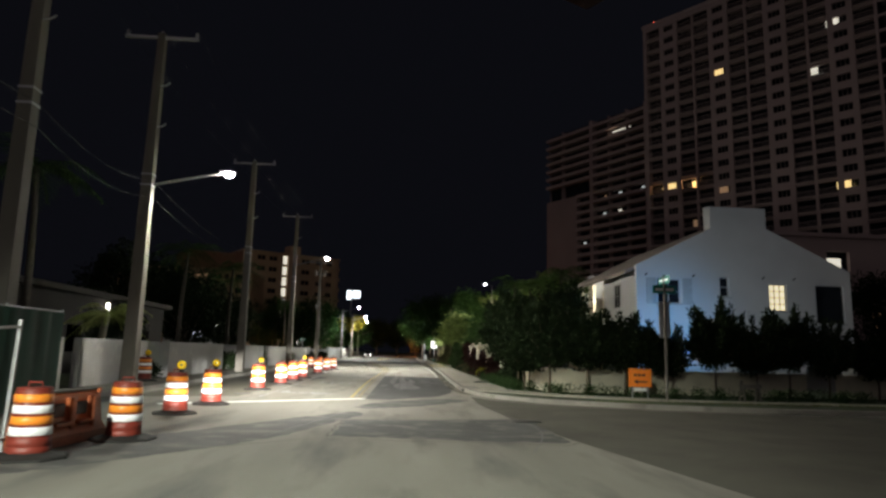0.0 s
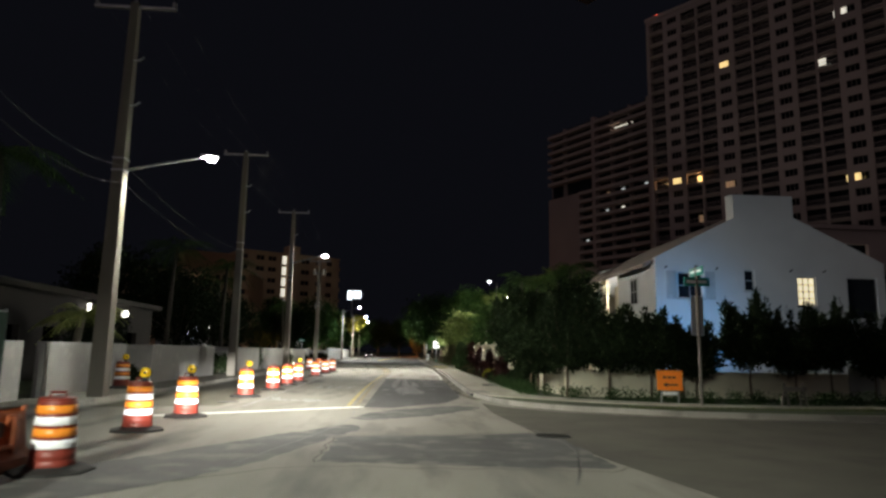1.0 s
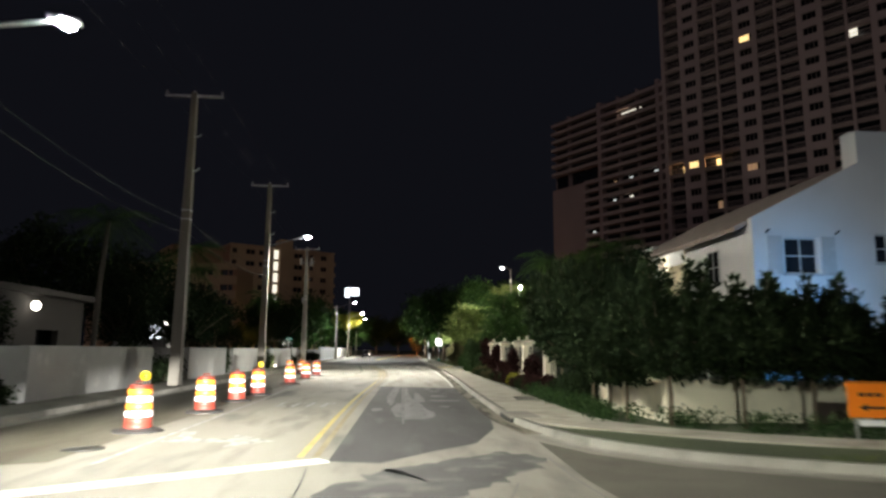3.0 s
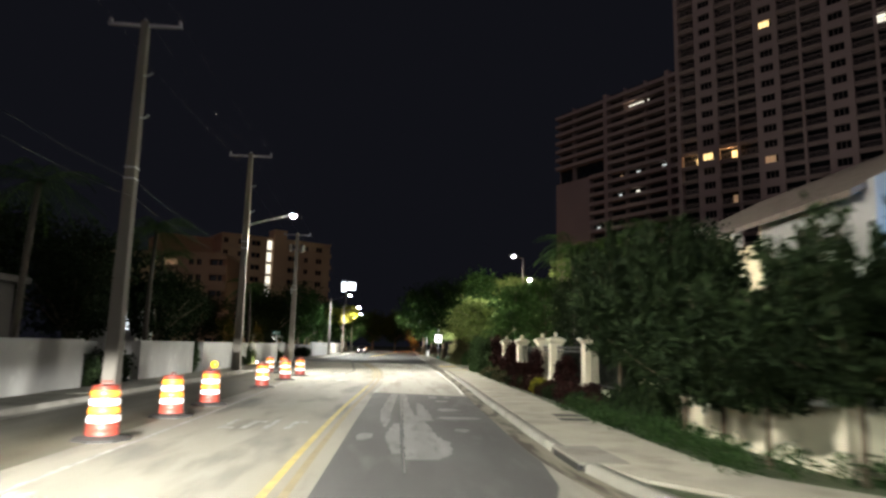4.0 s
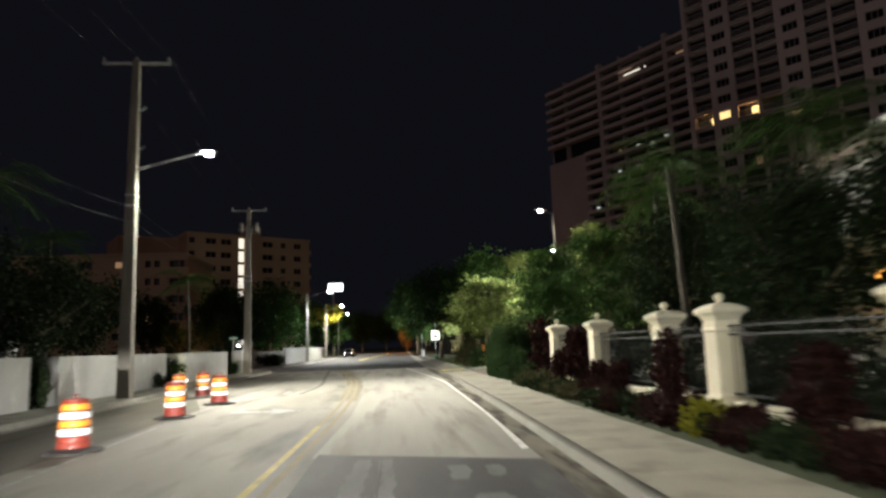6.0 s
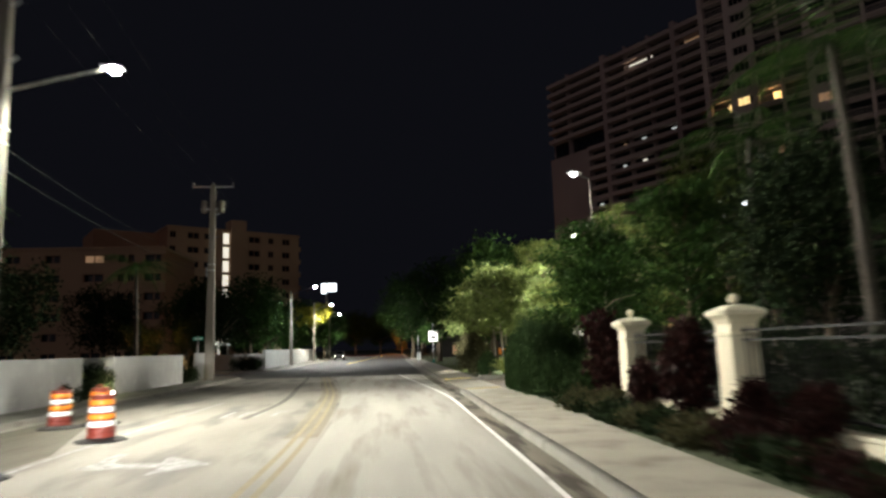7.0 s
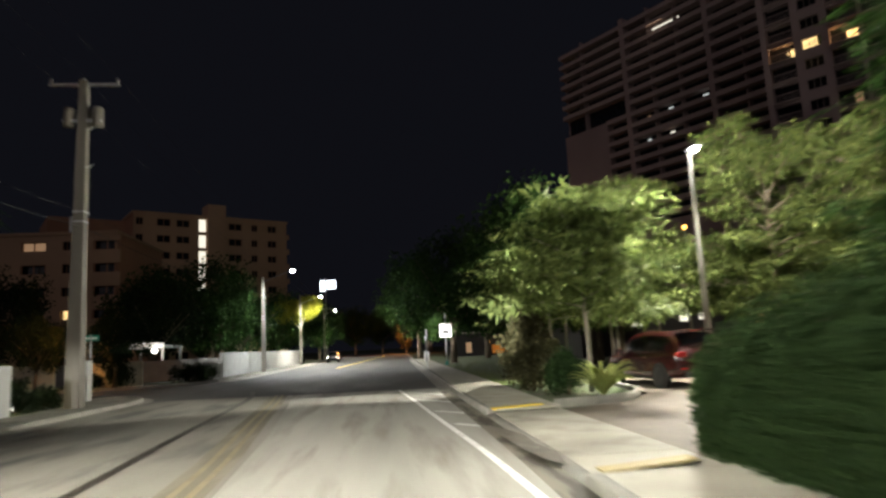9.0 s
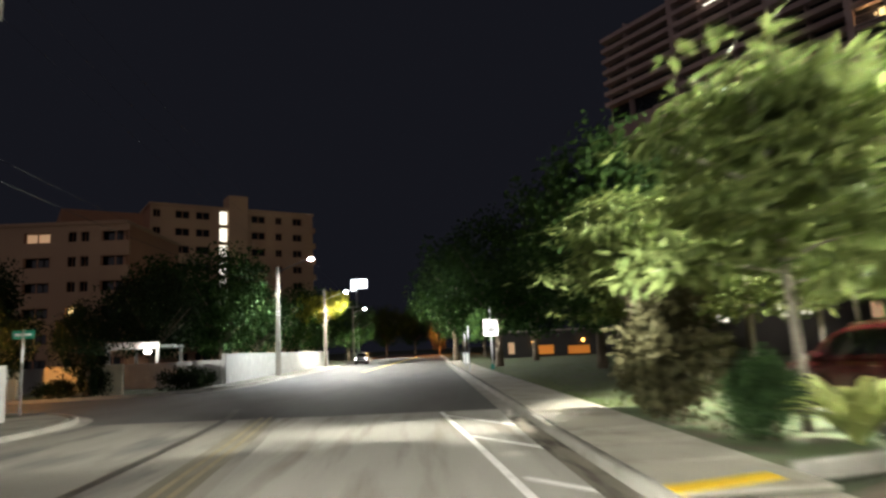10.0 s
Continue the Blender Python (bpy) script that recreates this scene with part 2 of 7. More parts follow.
M_BEACON = mat("amber_lens", (0.95, 0.6, 0.02), 0.25, vary=0.1, scale=20)
M_SIGNOR = mat("orange_sign_sheeting", (0.95, 0.24, 0.01), 0.4, vary=0.05)
M_SIGNBLK = mat("black_vinyl", (0.015, 0.015, 0.015), 0.5)
M_SIGNWHT = mat("white_sign", (0.88, 0.88, 0.86), 0.4, vary=0.04)
M_SIGNGRN = mat("green_sign_sheeting", (0.01, 0.2, 0.145), 0.4, vary=0.08)
M_BARRIER = mat("barrier_plastic", (0.36, 0.085, 0.02), 0.5, vary=0.2, scale=4, second=(0.25, 0.07, 0.03), cut=(0.5, 0.8))
M_MESH = mat("green_screen_fabric", (0.012, 0.045, 0.03), 0.85, vary=0.4, scale=2, stretch=(1, 1, 0.3))
M_BARK = mat("bark", (0.13, 0.1, 0.07), 0.95, vary=0.35, scale=6, fine=40, bump=0.6, stretch=(1, 1, 0.3))
M_PALMTRUNK = mat("dark_palm_trunk", (0.06, 0.052, 0.042), 0.95, vary=0.3, scale=5, fine=30, bump=0.6, stretch=(1, 1, 3))
M_PALMBARK = mat("palm_bark", (0.2, 0.18, 0.145), 0.9, vary=0.25, scale=5, fine=30, bump=0.6, stretch=(1, 1, 3))
M_WIRE = mat("cable", (0.018, 0.018, 0.018), 0.6)
M_FENCE = mat("black_fence_paint", (0.007, 0.007, 0.008), 0.65)
M_CARRED = mat("red_car_paint", (0.03, 0.003, 0.004), 0.25, 0.2, vary=0.06, scale=1, bump=0, clear=0.4)
M_CARGLASS = mat("car_glass", (0.01, 0.011, 0.012), 0.06, bump=0)
M_CHROME = mat("chrome", (0.75, 0.75, 0.76), 0.15, 1.0, bump=0)
M_TYRE = mat("tyre_rubber", (0.02, 0.02, 0.02), 0.8)
M_TAIL = mat("tail_lamp_lens", (0.2, 0.008, 0.008), 0.2, bump=0)
M_PLATE = mat("number_plate", (0.75, 0.72, 0.66), 0.4)
M_PARKED = mat("silver_car_paint", (0.4, 0.41, 0.42), 0.3, 0.6, vary=0.06, bump=0)
M_DARKPAINT = mat("dark_car_paint", (0.03, 0.03, 0.035), 0.3, 0.3, bump=0)
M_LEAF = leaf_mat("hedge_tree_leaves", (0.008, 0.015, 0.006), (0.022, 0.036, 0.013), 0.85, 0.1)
M_LEAF2 = leaf_mat("bright_tree_leaves", (0.055, 0.08, 0.022), (0.145, 0.17, 0.05))
M_LEAF3 = leaf_mat("oak_leaves", (0.012, 0.033, 0.008), (0.045, 0.088, 0.02))
M_LEAF4 = leaf_mat("young_tree_leaves", (0.07, 0.1, 0.03), (0.17, 0.21, 0.068), 0.65, 0.3)
M_LEAFY = leaf_mat("yellow_green_leaves", (0.13, 0.13, 0.016), (0.26, 0.24, 0.03), 0.65, 0.4)
M_HEDGE = leaf_mat("driveway_hedge_leaves", (0.014, 0.03, 0.009), (0.025, 0.046, 0.013), 0.75, 0.15)
M_RED = leaf_mat("dark_red_leaves", (0.014, 0.006, 0.005), (0.036, 0.011, 0.01))
M_SILVER = leaf_mat("brown_green_leaves", (0.036, 0.036, 0.016), (0.068, 0.062, 0.028))
M_COVER = leaf_mat("groundcover_leaves", (0.012, 0.03, 0.009), (0.04, 0.075, 0.024), 0.8, 0.12)
M_FERN = leaf_mat("fern_fronds", (0.26, 0.32, 0.09), (0.46, 0.5, 0.18), 0.6, 0.35)
M_PALM = leaf_mat("palm_fronds", (0.02, 0.05, 0.015), (0.07, 0.12, 0.03))
M_LED = glow("led_panel", (0.95, 0.97, 0.92), 600)
M_LEDPOST = glow("led_bowl", (0.97, 0.97, 0.9), 110)
M_LEDWEAK = glow("led_panel_soft", (0.93, 0.96, 1.0), 12)
M_WINWARM = glow("lit_room_yellow", (1.0, 0.72, 0.3), 0.8)
M_WINWHITE = glow("lit_room_white", (0.95, 0.9, 0.75), 0.6)
M_WINDIM = glow("lit_room_dim", (1.0, 0.62, 0.35), 0.12)
M_WINCREAM = glow("lit_room_cream", (1.0, 0.86, 0.55), 0.7)
M_WINGREY = glow("lit_room_pale", (0.8, 0.86, 0.84), 0.4)
M_SIGNLIT = glow("lit_sign_face", (0.85, 0.93, 1.0), 2.2)
M_ORANGEDIM = glow("orange_lit_room", (1.0, 0.33, 0.05), 0.09)
M_ORANGEWIN = glow("orange_lit_window", (1.0, 0.4, 0.02), 0.45)
M_ORANGELIT = glow("sodium_lamp_glass", (1.0, 0.45, 0.08), 4)
M_HEADLIT = glow("head_lamp_glass", (1.0, 0.96, 0.85), 5)
M_CARLIT = glow("car_head_lamp_glass", (1.0, 0.96, 0.88), 30)
M_REDLIT = glow("red_beacon_glass", (1.0, 0.1, 0.06), 3)


# ---- building helpers ----
def link(name, bm, material, parent=None, label="", smooth=False):
    me = bpy.data.meshes.new(name)
    bm.normal_update()
    bm.to_mesh(me)
    bm.free()
    for m in material if isinstance(material, (list, tuple)) else [material]:
        me.materials.append(m)
    if smooth:
        for p in me.polygons:
            p.use_smooth = True
    ob = new(name, me)
    if parent:
        ob.parent = parent
    if label:
        ob["label"] = label
    return ob


def part(name, bm, material, parent, label="", smooth=False):
    return link(name, bm, material, parent, label, smooth)


def thing(name, x, y, z, label, category, group="", turn=0):
    ob = new(name)
    ob.matrix_world = pose(x, y, z, 0, 0, turn)
    return tagged(ob, label, category, group)


def structure(name, bm, material, label, category="", smooth=False):
    return tagged(link(name, bm, material, None, "", smooth), label, category, "", "structure")


def share(name, me, parent, m):
    """One more piece on a mesh that other pieces use too."""
    ob = new(name, me)
    ob.parent = parent
    ob.matrix_local = m
    return ob


def box(x0, x1, y0, y1, z0, z1, bm=None, bevel=0.0):
    bm = bm or bmesh.new()
    made = bmesh.ops.create_cube(bm, size=1, matrix=Matrix.LocRotScale(((x0 + x1) / 2, (y0 + y1) / 2, (z0 + z1) / 2), None, (x1 - x0, y1 - y0, z1 - z0)))
    if bevel:
        edges = list({e for v in made["verts"] for e in v.link_edges})
        bmesh.ops.bevel(bm, geom=edges, offset=bevel, segments=2, affect="EDGES", profile=0.5)
    return bm


def lathe(profile, n=20, bm=None, at=(0, 0, 0)):
    """Turned body from (radius, height) pairs."""
    bm = bm or bmesh.new()
    rings = []
    for r, z in profile:
        rings.append([bm.verts.new((at[0] + r * math.cos(2 * math.pi * i / n), at[1] + r * math.sin(2 * math.pi * i / n), at[2] + z)) for i in range(n)])
    for a, b in zip(rings, rings[1:]):
        for i in range(n):
            bm.faces.new((a[i], a[(i + 1) % n], b[(i + 1) % n], b[i]))
    bm.faces.new(rings[0][::-1])
    bm.faces.new(rings[-1])
    return bm


def square_rings(profile, bm=None, at=(0, 0, 0)):
    """Square section body from (half width, height) pairs."""
    bm = bm or bmesh.new()
    rings = []
    for r, z in profile:
        rings.append([bm.verts.new((at[0] + sx * r, at[1] + sy * r, at[2] + z)) for sx, sy in ((-1, -1), (1, -1), (1, 1), (-1, 1))])
    for a, b in zip(rings, rings[1:]):
        for i in range(4):
            bm.faces.new((a[i], a[(i + 1) % 4], b[(i + 1) % 4], b[i]))
    bm.faces.new(rings[0][::-1])
    bm.faces.new(rings[-1])
    return bm


def tube(points, radii, n=8, bm=None):
    """Round bar along points; radii: one a point, or one for all."""
    bm = bm or bmesh.new()
    pts = [Vector(p) for p in points]
    radii = radii if isinstance(radii, (list, tuple)) else [radii] * len(pts)
    rings = []
    for i, p in enumerate(pts):
        d = (pts[min(i + 1, len(pts) - 1)] - pts[max(i - 1, 0)]).normalized()
        side = d.cross(Vector((0, 0, 1)) if abs(d.z) < 0.9 else Vector((0, 1, 0))).normalized()
        up = side.cross(d)
        rings.append([bm.verts.new(p + radii[i] * (side * math.cos(2 * math.pi * k / n) + up * math.sin(2 * math.pi * k / n))) for k in range(n)])
    for a, b in zip(rings, rings[1:]):
        for i in range(n):
            bm.faces.new((a[i], a[(i + 1) % n], b[(i + 1) % n], b[i]))
    bm.faces.new(rings[0][::-1])
    bm.faces.new(rings[-1])
    return bm


def resample(points, step):
    """Points of a smooth line at even steps of about that length."""
    p = np.array(points, float)
    d = np.concatenate([[0], np.cumsum(np.hypot(*np.diff(p[:, :2], axis=0).T))])
    n = max(2, int(round(d[-1] / step)) + 1)
    s = np.linspace(0, d[-1], n)
    q = np.stack([np.interp(s, d, p[:, i]) for i in range(p.shape[1])], 1)
    for _ in range(3):
        q[1:-1] = 0.25 * q[:-2] + 0.5 * q[1:-1] + 0.25 * q[2:]
    return q


def strip(points, width, z, bm=None, step=1.0, smooth=True):
    """Flat band along a line on the ground."""
    bm = bm or bmesh.new()
    q = resample(points, step) if smooth else np.array(points, float)
    d = np.gradient(q, axis=0)
    d /= np.linalg.norm(d, axis=1)[:, None]
    nrm = np.stack([-d[:, 1], d[:, 0]], 1) * width / 2
    a = [bm.verts.new((*(p + k), z)) for p, k in zip(q, nrm)]
    b = [bm.verts.new((*(p - k), z)) for p, k in zip(q, nrm)]
    for i in range(len(q) - 1):
        bm.faces.new((a[i], b[i], b[i + 1], a[i + 1]))
    return bm


def sweep(points, profile, step=1.0, bm=None):
    """A profile of (out, height) pairs along a line on the ground; out counts to the right of the way."""
    bm = bm or bmesh.new()
    q = resample(points, step)
    d = np.gradient(q, axis=0)
    d /= np.linalg.norm(d, axis=1)[:, None]
    nrm = np.stack([d[:, 1], -d[:, 0]], 1)
    rows = [[bm.verts.new((p[0] + k[0] * o, p[1] + k[1] * o, h)) for o, h in profile] for p, k in zip(q, nrm)]
    for a, b in zip(rows, rows[1:]):
        for i in range(len(profile) - 1):
            bm.faces.new((a[i], a[i + 1], b[i + 1], b[i]))
    bm.faces.new(rows[0][::-1])
    bm.faces.new(rows[-1])
    return bm


def poly(points, z, bm=None, thick=0.0):
    bm = bm or bmesh.new()
    f = bm.faces.new([bm.verts.new((x, y, z)) for x, y in points])
    if f.normal.z < 0 or f.calc_area() and sum((points[i][0] - points[i - 1][0]) * (points[i][1] + points[i - 1][1]) for i in range(len(points))) > 0:
        f.normal_flip()
    if thick:
        made = bmesh.ops.extrude_face_region(bm, geom=[f])
        bmesh.ops.translate(bm, verts=[v for v in made["geom"] if isinstance(v, bmesh.types.BMVert)], vec=(0, 0, -thick))
        bmesh.ops.recalc_face_normals(bm, faces=bm.faces)
    return bm


def leaves(clumps, count, size, spread, seed, droop=0.2, long=1.8):
    """Folded leaves scattered about clump centres (x, y, z, radius)."""
    rng = np.random.default_rng(seed)
    verts, faces = [], []
    for cx, cy, cz, cr in clumps:
        for _ in range(count):
            v = rng.normal(size=3)
            v /= np.linalg.norm(v)
            c = np.array((cx, cy, cz)) + v * cr * spread * rng.random() ** 0.4
            d = rng.normal(size=3) + v * 0.8
            d[2] -= droop
            d /= np.linalg.norm(d)
            s = np.cross(d, rng.normal(size=3))
            s /= np.linalg.norm(s) + 1e-9
            u = np.cross(s, d)
            k = size * (0.6 + 0.8 * rng.random())
            i = len(verts)
            verts += [c, c + d * k * long * 0.5 + s * k * 0.5 + u * k * 0.12, c + d * k * long, c + d * k * long * 0.5 - s * k * 0.5 + u * k * 0.12]
            faces += [(i, i + 1, i + 2), (i, i + 2, i + 3)]
    return verts, faces


def raw_mesh(name, verts, faces, material, parent=None, label=""):
    me = bpy.data.meshes.new(name)
    me.from_pydata([tuple(map(float, v)) for v in verts], [], faces)
    me.materials.append(material)
    ob = new(name, me)
    if parent:
        ob.parent = parent
    if label:
        ob["label"] = label
    return ob


def crown_clumps(w, d, z0, z1, n, r, seed, hollow=0.45, lean=0.0):
    """Clump centres in an uneven, partly hollow egg."""
    rng = np.random.default_rng(seed)
    out = []
    while len(out) < n:
        v = rng.uniform(-1, 1, 3)
        m = np.linalg.norm(v)
        if m > 1 or m < hollow * rng.random() ** 0.5:
            continue
        k = 0.8 + 0.35 * math.sin(3.1 * math.atan2(v[1], v[0]) + seed) * (0.5 + 0.5 * v[2])
        out.append((v[0] * w / 2 * k + lean * v[2], v[1] * d / 2 * k, (z0 + z1) / 2 + v[2] * (z1 - z0) / 2, r * (0.6 + 0.7 * rng.random())))
    return out


def tree(name, x, y, z, height, width, trunk_r, crown_base, material, seed, label, clumps=45, per=60, leaf=0.12, clump_r=0.55, limbs=5, bark=None, lean=0.0, group="", category="tree", depth=None, hollow=0.45):
    """A tapered, branching trunk and a crown of many single leaves in clumps."""
    rng = np.random.default_rng(seed + 1000)
    t = thing(name, x, y, z, label, category, group)
    fork = crown_base + 0.15 * (height - crown_base)
    bm = tube([(0, 0, -0.05), (0.03, 0.02, fork * 0.3), (0.05 + lean * 0.1, -0.03, fork * 0.7), (lean * 0.2, 0, fork)], [trunk_r * 1.25, trunk_r, trunk_r * 0.9, trunk_r * 0.75], 9)
    spots = crown_clumps(width, depth or width, crown_base, height, clumps, clump_r, seed, hollow, lean)
    order = sorted(spots, key=lambda c: -abs(c[0]) - abs(c[1]))
    for i in range(limbs):
        c = order[i * max(1, len(order) // (2 * limbs))]
        start = fork * (0.7 + 0.3 * rng.random())
        mid = (c[0] * 0.45 + rng.normal() * 0.1, c[1] * 0.45 + rng.normal() * 0.1, start + (c[2] - start) * 0.55)
        part("limb", tube([(lean * 0.15, 0, start), mid, (c[0], c[1], c[2])], [trunk_r * 0.55, trunk_r * 0.35, trunk_r * 0.12], 6), bark or M_BARK, t, "", True)
    part("trunk", bm, bark or M_BARK, t, "", True)
    v, f = leaves(spots, per, leaf, 1.0, seed)
    raw_mesh("crown", v, f, material, t)
    return t


def bush(name, x, y, z, w, d, h, material, seed, label, clumps=22, per=60, leaf=0.07, category="shrub", group=""):
    """A low leafy mass on short stems."""
    t = thing(name, x, y, z, label, category, group)
    rng = np.random.default_rng(seed + 77)
    bm = bmesh.new()
    for i in range(4):
        a, r = rng.random() * 6.28, 0.25 * min(w, d)
        tube([(0.4 * r * math.cos(a), 0.4 * r * math.sin(a), -0.03), (r * math.cos(a), r * math.sin(a), h * 0.6)], [0.025, 0.01], 5, bm)
    part("stem", bm, M_BARK, t)
    spots = []
    for i in range(clumps):
        u, v = rng.uniform(-0.5, 0.5, 2)
        zz = rng.random() ** 0.7 * h * (1 - 0.45 * (4 * u * u)) * (0.8 + 0.25 * rng.random())
        spots.append((u * w * 0.85, v * d * 0.85, 0.1 * h + zz * 0.85, 0.22 * min(w, d, h) + 0.08))
    v, f = leaves(spots, per, leaf, 1.0, seed, 0.0)
    raw_mesh("foliage", v, f, material, t)
    return t


def upright_tree(name, x, y, z, height, width, trunk_r, fork, material, seed, label, limbs=16, leaf=0.15, group=""):
    """A small tree of steep branches set with big outward leaves, so that its top is ragged and pointed."""
    rng = np.random.default_rng(seed)
    t = thing(name, x, y, z, label, "tree", group)
    bm = tube([(0, 0, -0.05), (0.03, 0.02, fork * 0.5), (-0.02, 0.0, fork), (0, 0.02, fork + 0.5)], [trunk_r * 1.2, trunk_r, trunk_r * 0.9, trunk_r * 0.5], 8)
    verts, faces = [], []
    for i in range(limbs):
        q = i / (limbs - 1)
        a = i * 2.4 + rng.normal() * 0.25
        reach = width / 2 * (1.05 - 0.55 * q) * (0.8 + 0.35 * rng.random())
        top = fork + 0.25 + (height - fork - 0.25) * min(1.0, 0.25 + 1.1 * q) * (0.62 + 0.42 * rng.random())
        z0 = fork * 0.9 + 0.4 * q
        pts = [np.array((math.cos(a) * reach * u ** 0.8, math.sin(a) * reach * u ** 0.8, z0 + (top - z0) * (0.35 * u + 0.65 * u * u))) for u in np.linspace(0, 1, 7)]
        tube([tuple(p) for p in pts], [trunk_r * (0.5 - 0.065 * k) for k in range(7)], 5, bm)
        for k in range(6):
            for h in np.linspace(0, 1, 14, endpoint=False):
                if k < 1 and h < 0.5:
                    continue
                p = pts[k] * (1 - h) + pts[k + 1] * h
                way = pts[k + 1] - pts[k]
                way = way / (np.linalg.norm(way) + 1e-9)
                for _ in range(4):
                    d = way * (0.55 + 0.5 * rng.random()) + rng.normal(size=3) * 0.62
                    d /= np.linalg.norm(d) + 1e-9
                    c = p + rng.normal(size=3) * (0.13 if k < 4 else 0.06)
                    sd = np.cross(d, rng.normal(size=3))
                    sd /= np.linalg.norm(sd) + 1e-9
                    g = leaf * (0.6 + 0.7 * rng.random())
                    up = np.cross(sd, d) * g * 0.12
                    j = len(verts)
                    verts += [c, c + d * g * 0.9 + sd * g * 0.36 + up, c + d * g * 1.9, c + d * g * 0.9 - sd * g * 0.36 + up]
                    faces += [(j, j + 1, j + 2), (j, j + 2, j + 3)]
    spots = crown_clumps(width * 0.92, width * 0.92, fork * 0.95, fork + 0.62 * (height - fork), 34, 0.42, seed + 5, 0.2)
    for (a, b, c, d) in spots[:5]:
        tube([(0, 0, fork * 0.8), (a * 0.5, b * 0.5, (fork + c) / 2), (a, b, c)], [trunk_r * 0.5, trunk_r * 0.3, trunk_r * 0.1], 5, bm)
    v, f = leaves(spots, 110, leaf * 0.8, 1.0, seed + 6, 0.1, 2.0)
    n = len(verts)
    verts += v
    faces += [tuple(i + n for i in q) for q in f]
    part("trunk", bm, M_BARK, t, "", True)
    raw_mesh("crown", verts, faces, material, t)
    return t


def loose_tree(name, x, y, z, height, width, trunk_r, fork, material, seed, label, limbs=13, per=85, leaf=0.1, group="", tiers=(0.1, 1.2), lean=0.0, bark=None):
    """A tree of separate leafy sprays: clumps follow each branch, so that the sky shows between them."""
    rng = np.random.default_rng(seed + 500)
    t = thing(name, x, y, z, label, "tree", group)
    bm = tube([(0, 0, -0.05), (0.04, 0.03, fork * 0.4), (-0.03, 0.02, fork), (lean * 0.4, 0.05, height * 0.62), (lean, 0, height * 0.85)], [trunk_r * 1.3, trunk_r, trunk_r * 0.85, trunk_r * 0.5, trunk_r * 0.15], 9)
    spots = []
    for i in range(limbs):
        q = i / (limbs - 1)
        z0 = fork * 0.85 + (height * 0.8 - fork * 0.85) * q
        a = i * 2.4 + rng.normal() * 0.3
        rise = tiers[0] + (tiers[1] - tiers[0]) * q
        reach = width / 2 * (0.75 + 0.45 * rng.random()) * (1 - 0.6 * q ** 1.5)
        bx = lean * max(0, z0 / height - 0.3)
        pts = []
        for k in range(6):
            u = k / 5
            pts.append((bx + math.cos(a + 0.25 * u) * reach * u, math.sin(a + 0.25 * u) * reach * u, min(height, z0 + reach * (rise * u - 0.25 * u * u))))
        tube(pts, [trunk_r * (0.45 - 0.38 * k / 5) for k in range(6)], 6, bm)
        for k in range(2, 6):
            for _ in range(2):
                p = np.array(pts[k]) + rng.normal(size=3) * (0.3, 0.3, 0.16)
                spots.append((*p, 0.3 + 0.22 * rng.random() + 0.03 * reach))
    part("trunk", bm, bark or M_BARK, t, "", True)
    rng = np.random.default_rng(seed)
    verts, faces = [], []
    for cx, cy, cz, cr in spots:
        for _ in range(per):
            v = rng.normal(size=3) * (0.66, 0.66, 0.24) * cr
            c = np.array((cx, cy, cz)) + v
            d = np.array((v[0], v[1], -0.12)) + rng.normal(size=3) * 0.25
            d /= np.linalg.norm(d) + 1e-9
            sd = np.cross(d, (0, 0, 1)) + rng.normal(size=3) * 0.35
            sd /= np.linalg.norm(sd) + 1e-9
            k = leaf * (0.6 + 0.8 * rng.random())
            up = np.cross(sd, d) * k * 0.15
            i = len(verts)
            verts += [c, c + d * k * 1.1 + sd * k * 0.45 + up, c + d * k * 2.3, c + d * k * 1.1 - sd * k * 0.45 + up]
            faces += [(i, i + 1, i + 2), (i, i + 2, i + 3)]
    raw_mesh("crown", verts, faces, material, t)
    return t

# ---- ground, roads, pavements ----
KERB_R = [(70, 20.6), (20, 20.9), (11, 21.5), (8.2, 22.2), (6.4, 23.0), (4.7, 24.05), (3.75, 25.3), (3.2, 26.8), (2.92, 28.6), (2.78, 30.5), (2.84, 33.5), (2.94, 37), (3.08, 42), (3.3, 47.5), (3.5, 53), (3.58, 57.5), (3.64, 61), (3.78, 65), (3.9, 70), (3.93, 76), (3.95, 83), (4.1, 89), (4.3, 100), (4.55, 115), (5.0, 143), (6.0, 170), (7.5, 240), (4, 330)]
WALK_R = [(70, 24.5), (20, 24.7), (12, 24.8), (9.6, 25.15), (8.0, 25.9), (6.5, 26.8), (5.5, 27.8), (4.85, 29.4), (4.78, 31), (4.83, 33.5), (4.88, 37), (5.02, 42), (5.12, 47), (5.18, 51), (5.32, 55), (5.55, 58.5), (5.7, 61.5), (5.8, 65), (5.85, 70), (5.85, 78), (5.95, 83), (6.05, 88), (6.2, 100), (6.4, 115), (7.0, 143), (8.0, 170), (9.6, 240), (6, 330)]
KERB_L = [(-9.3, -40), (-9.3, 0), (-9.15, 20), (-9.1, 50), (-9.1, 78), (-8.85, 85), (-8.65, 89), (-9.4, 91.8), (-11.5, 94), (-15, 95.8), (-25, 96.3), (-70, 96.3)]
KERB_L2 = [(-70, 104), (-20, 104), (-13.5, 104.6), (-10.2, 106.5), (-9.2, 110), (-9.1, 119), (-8.6, 145), (-9, 203), (-11, 330)]

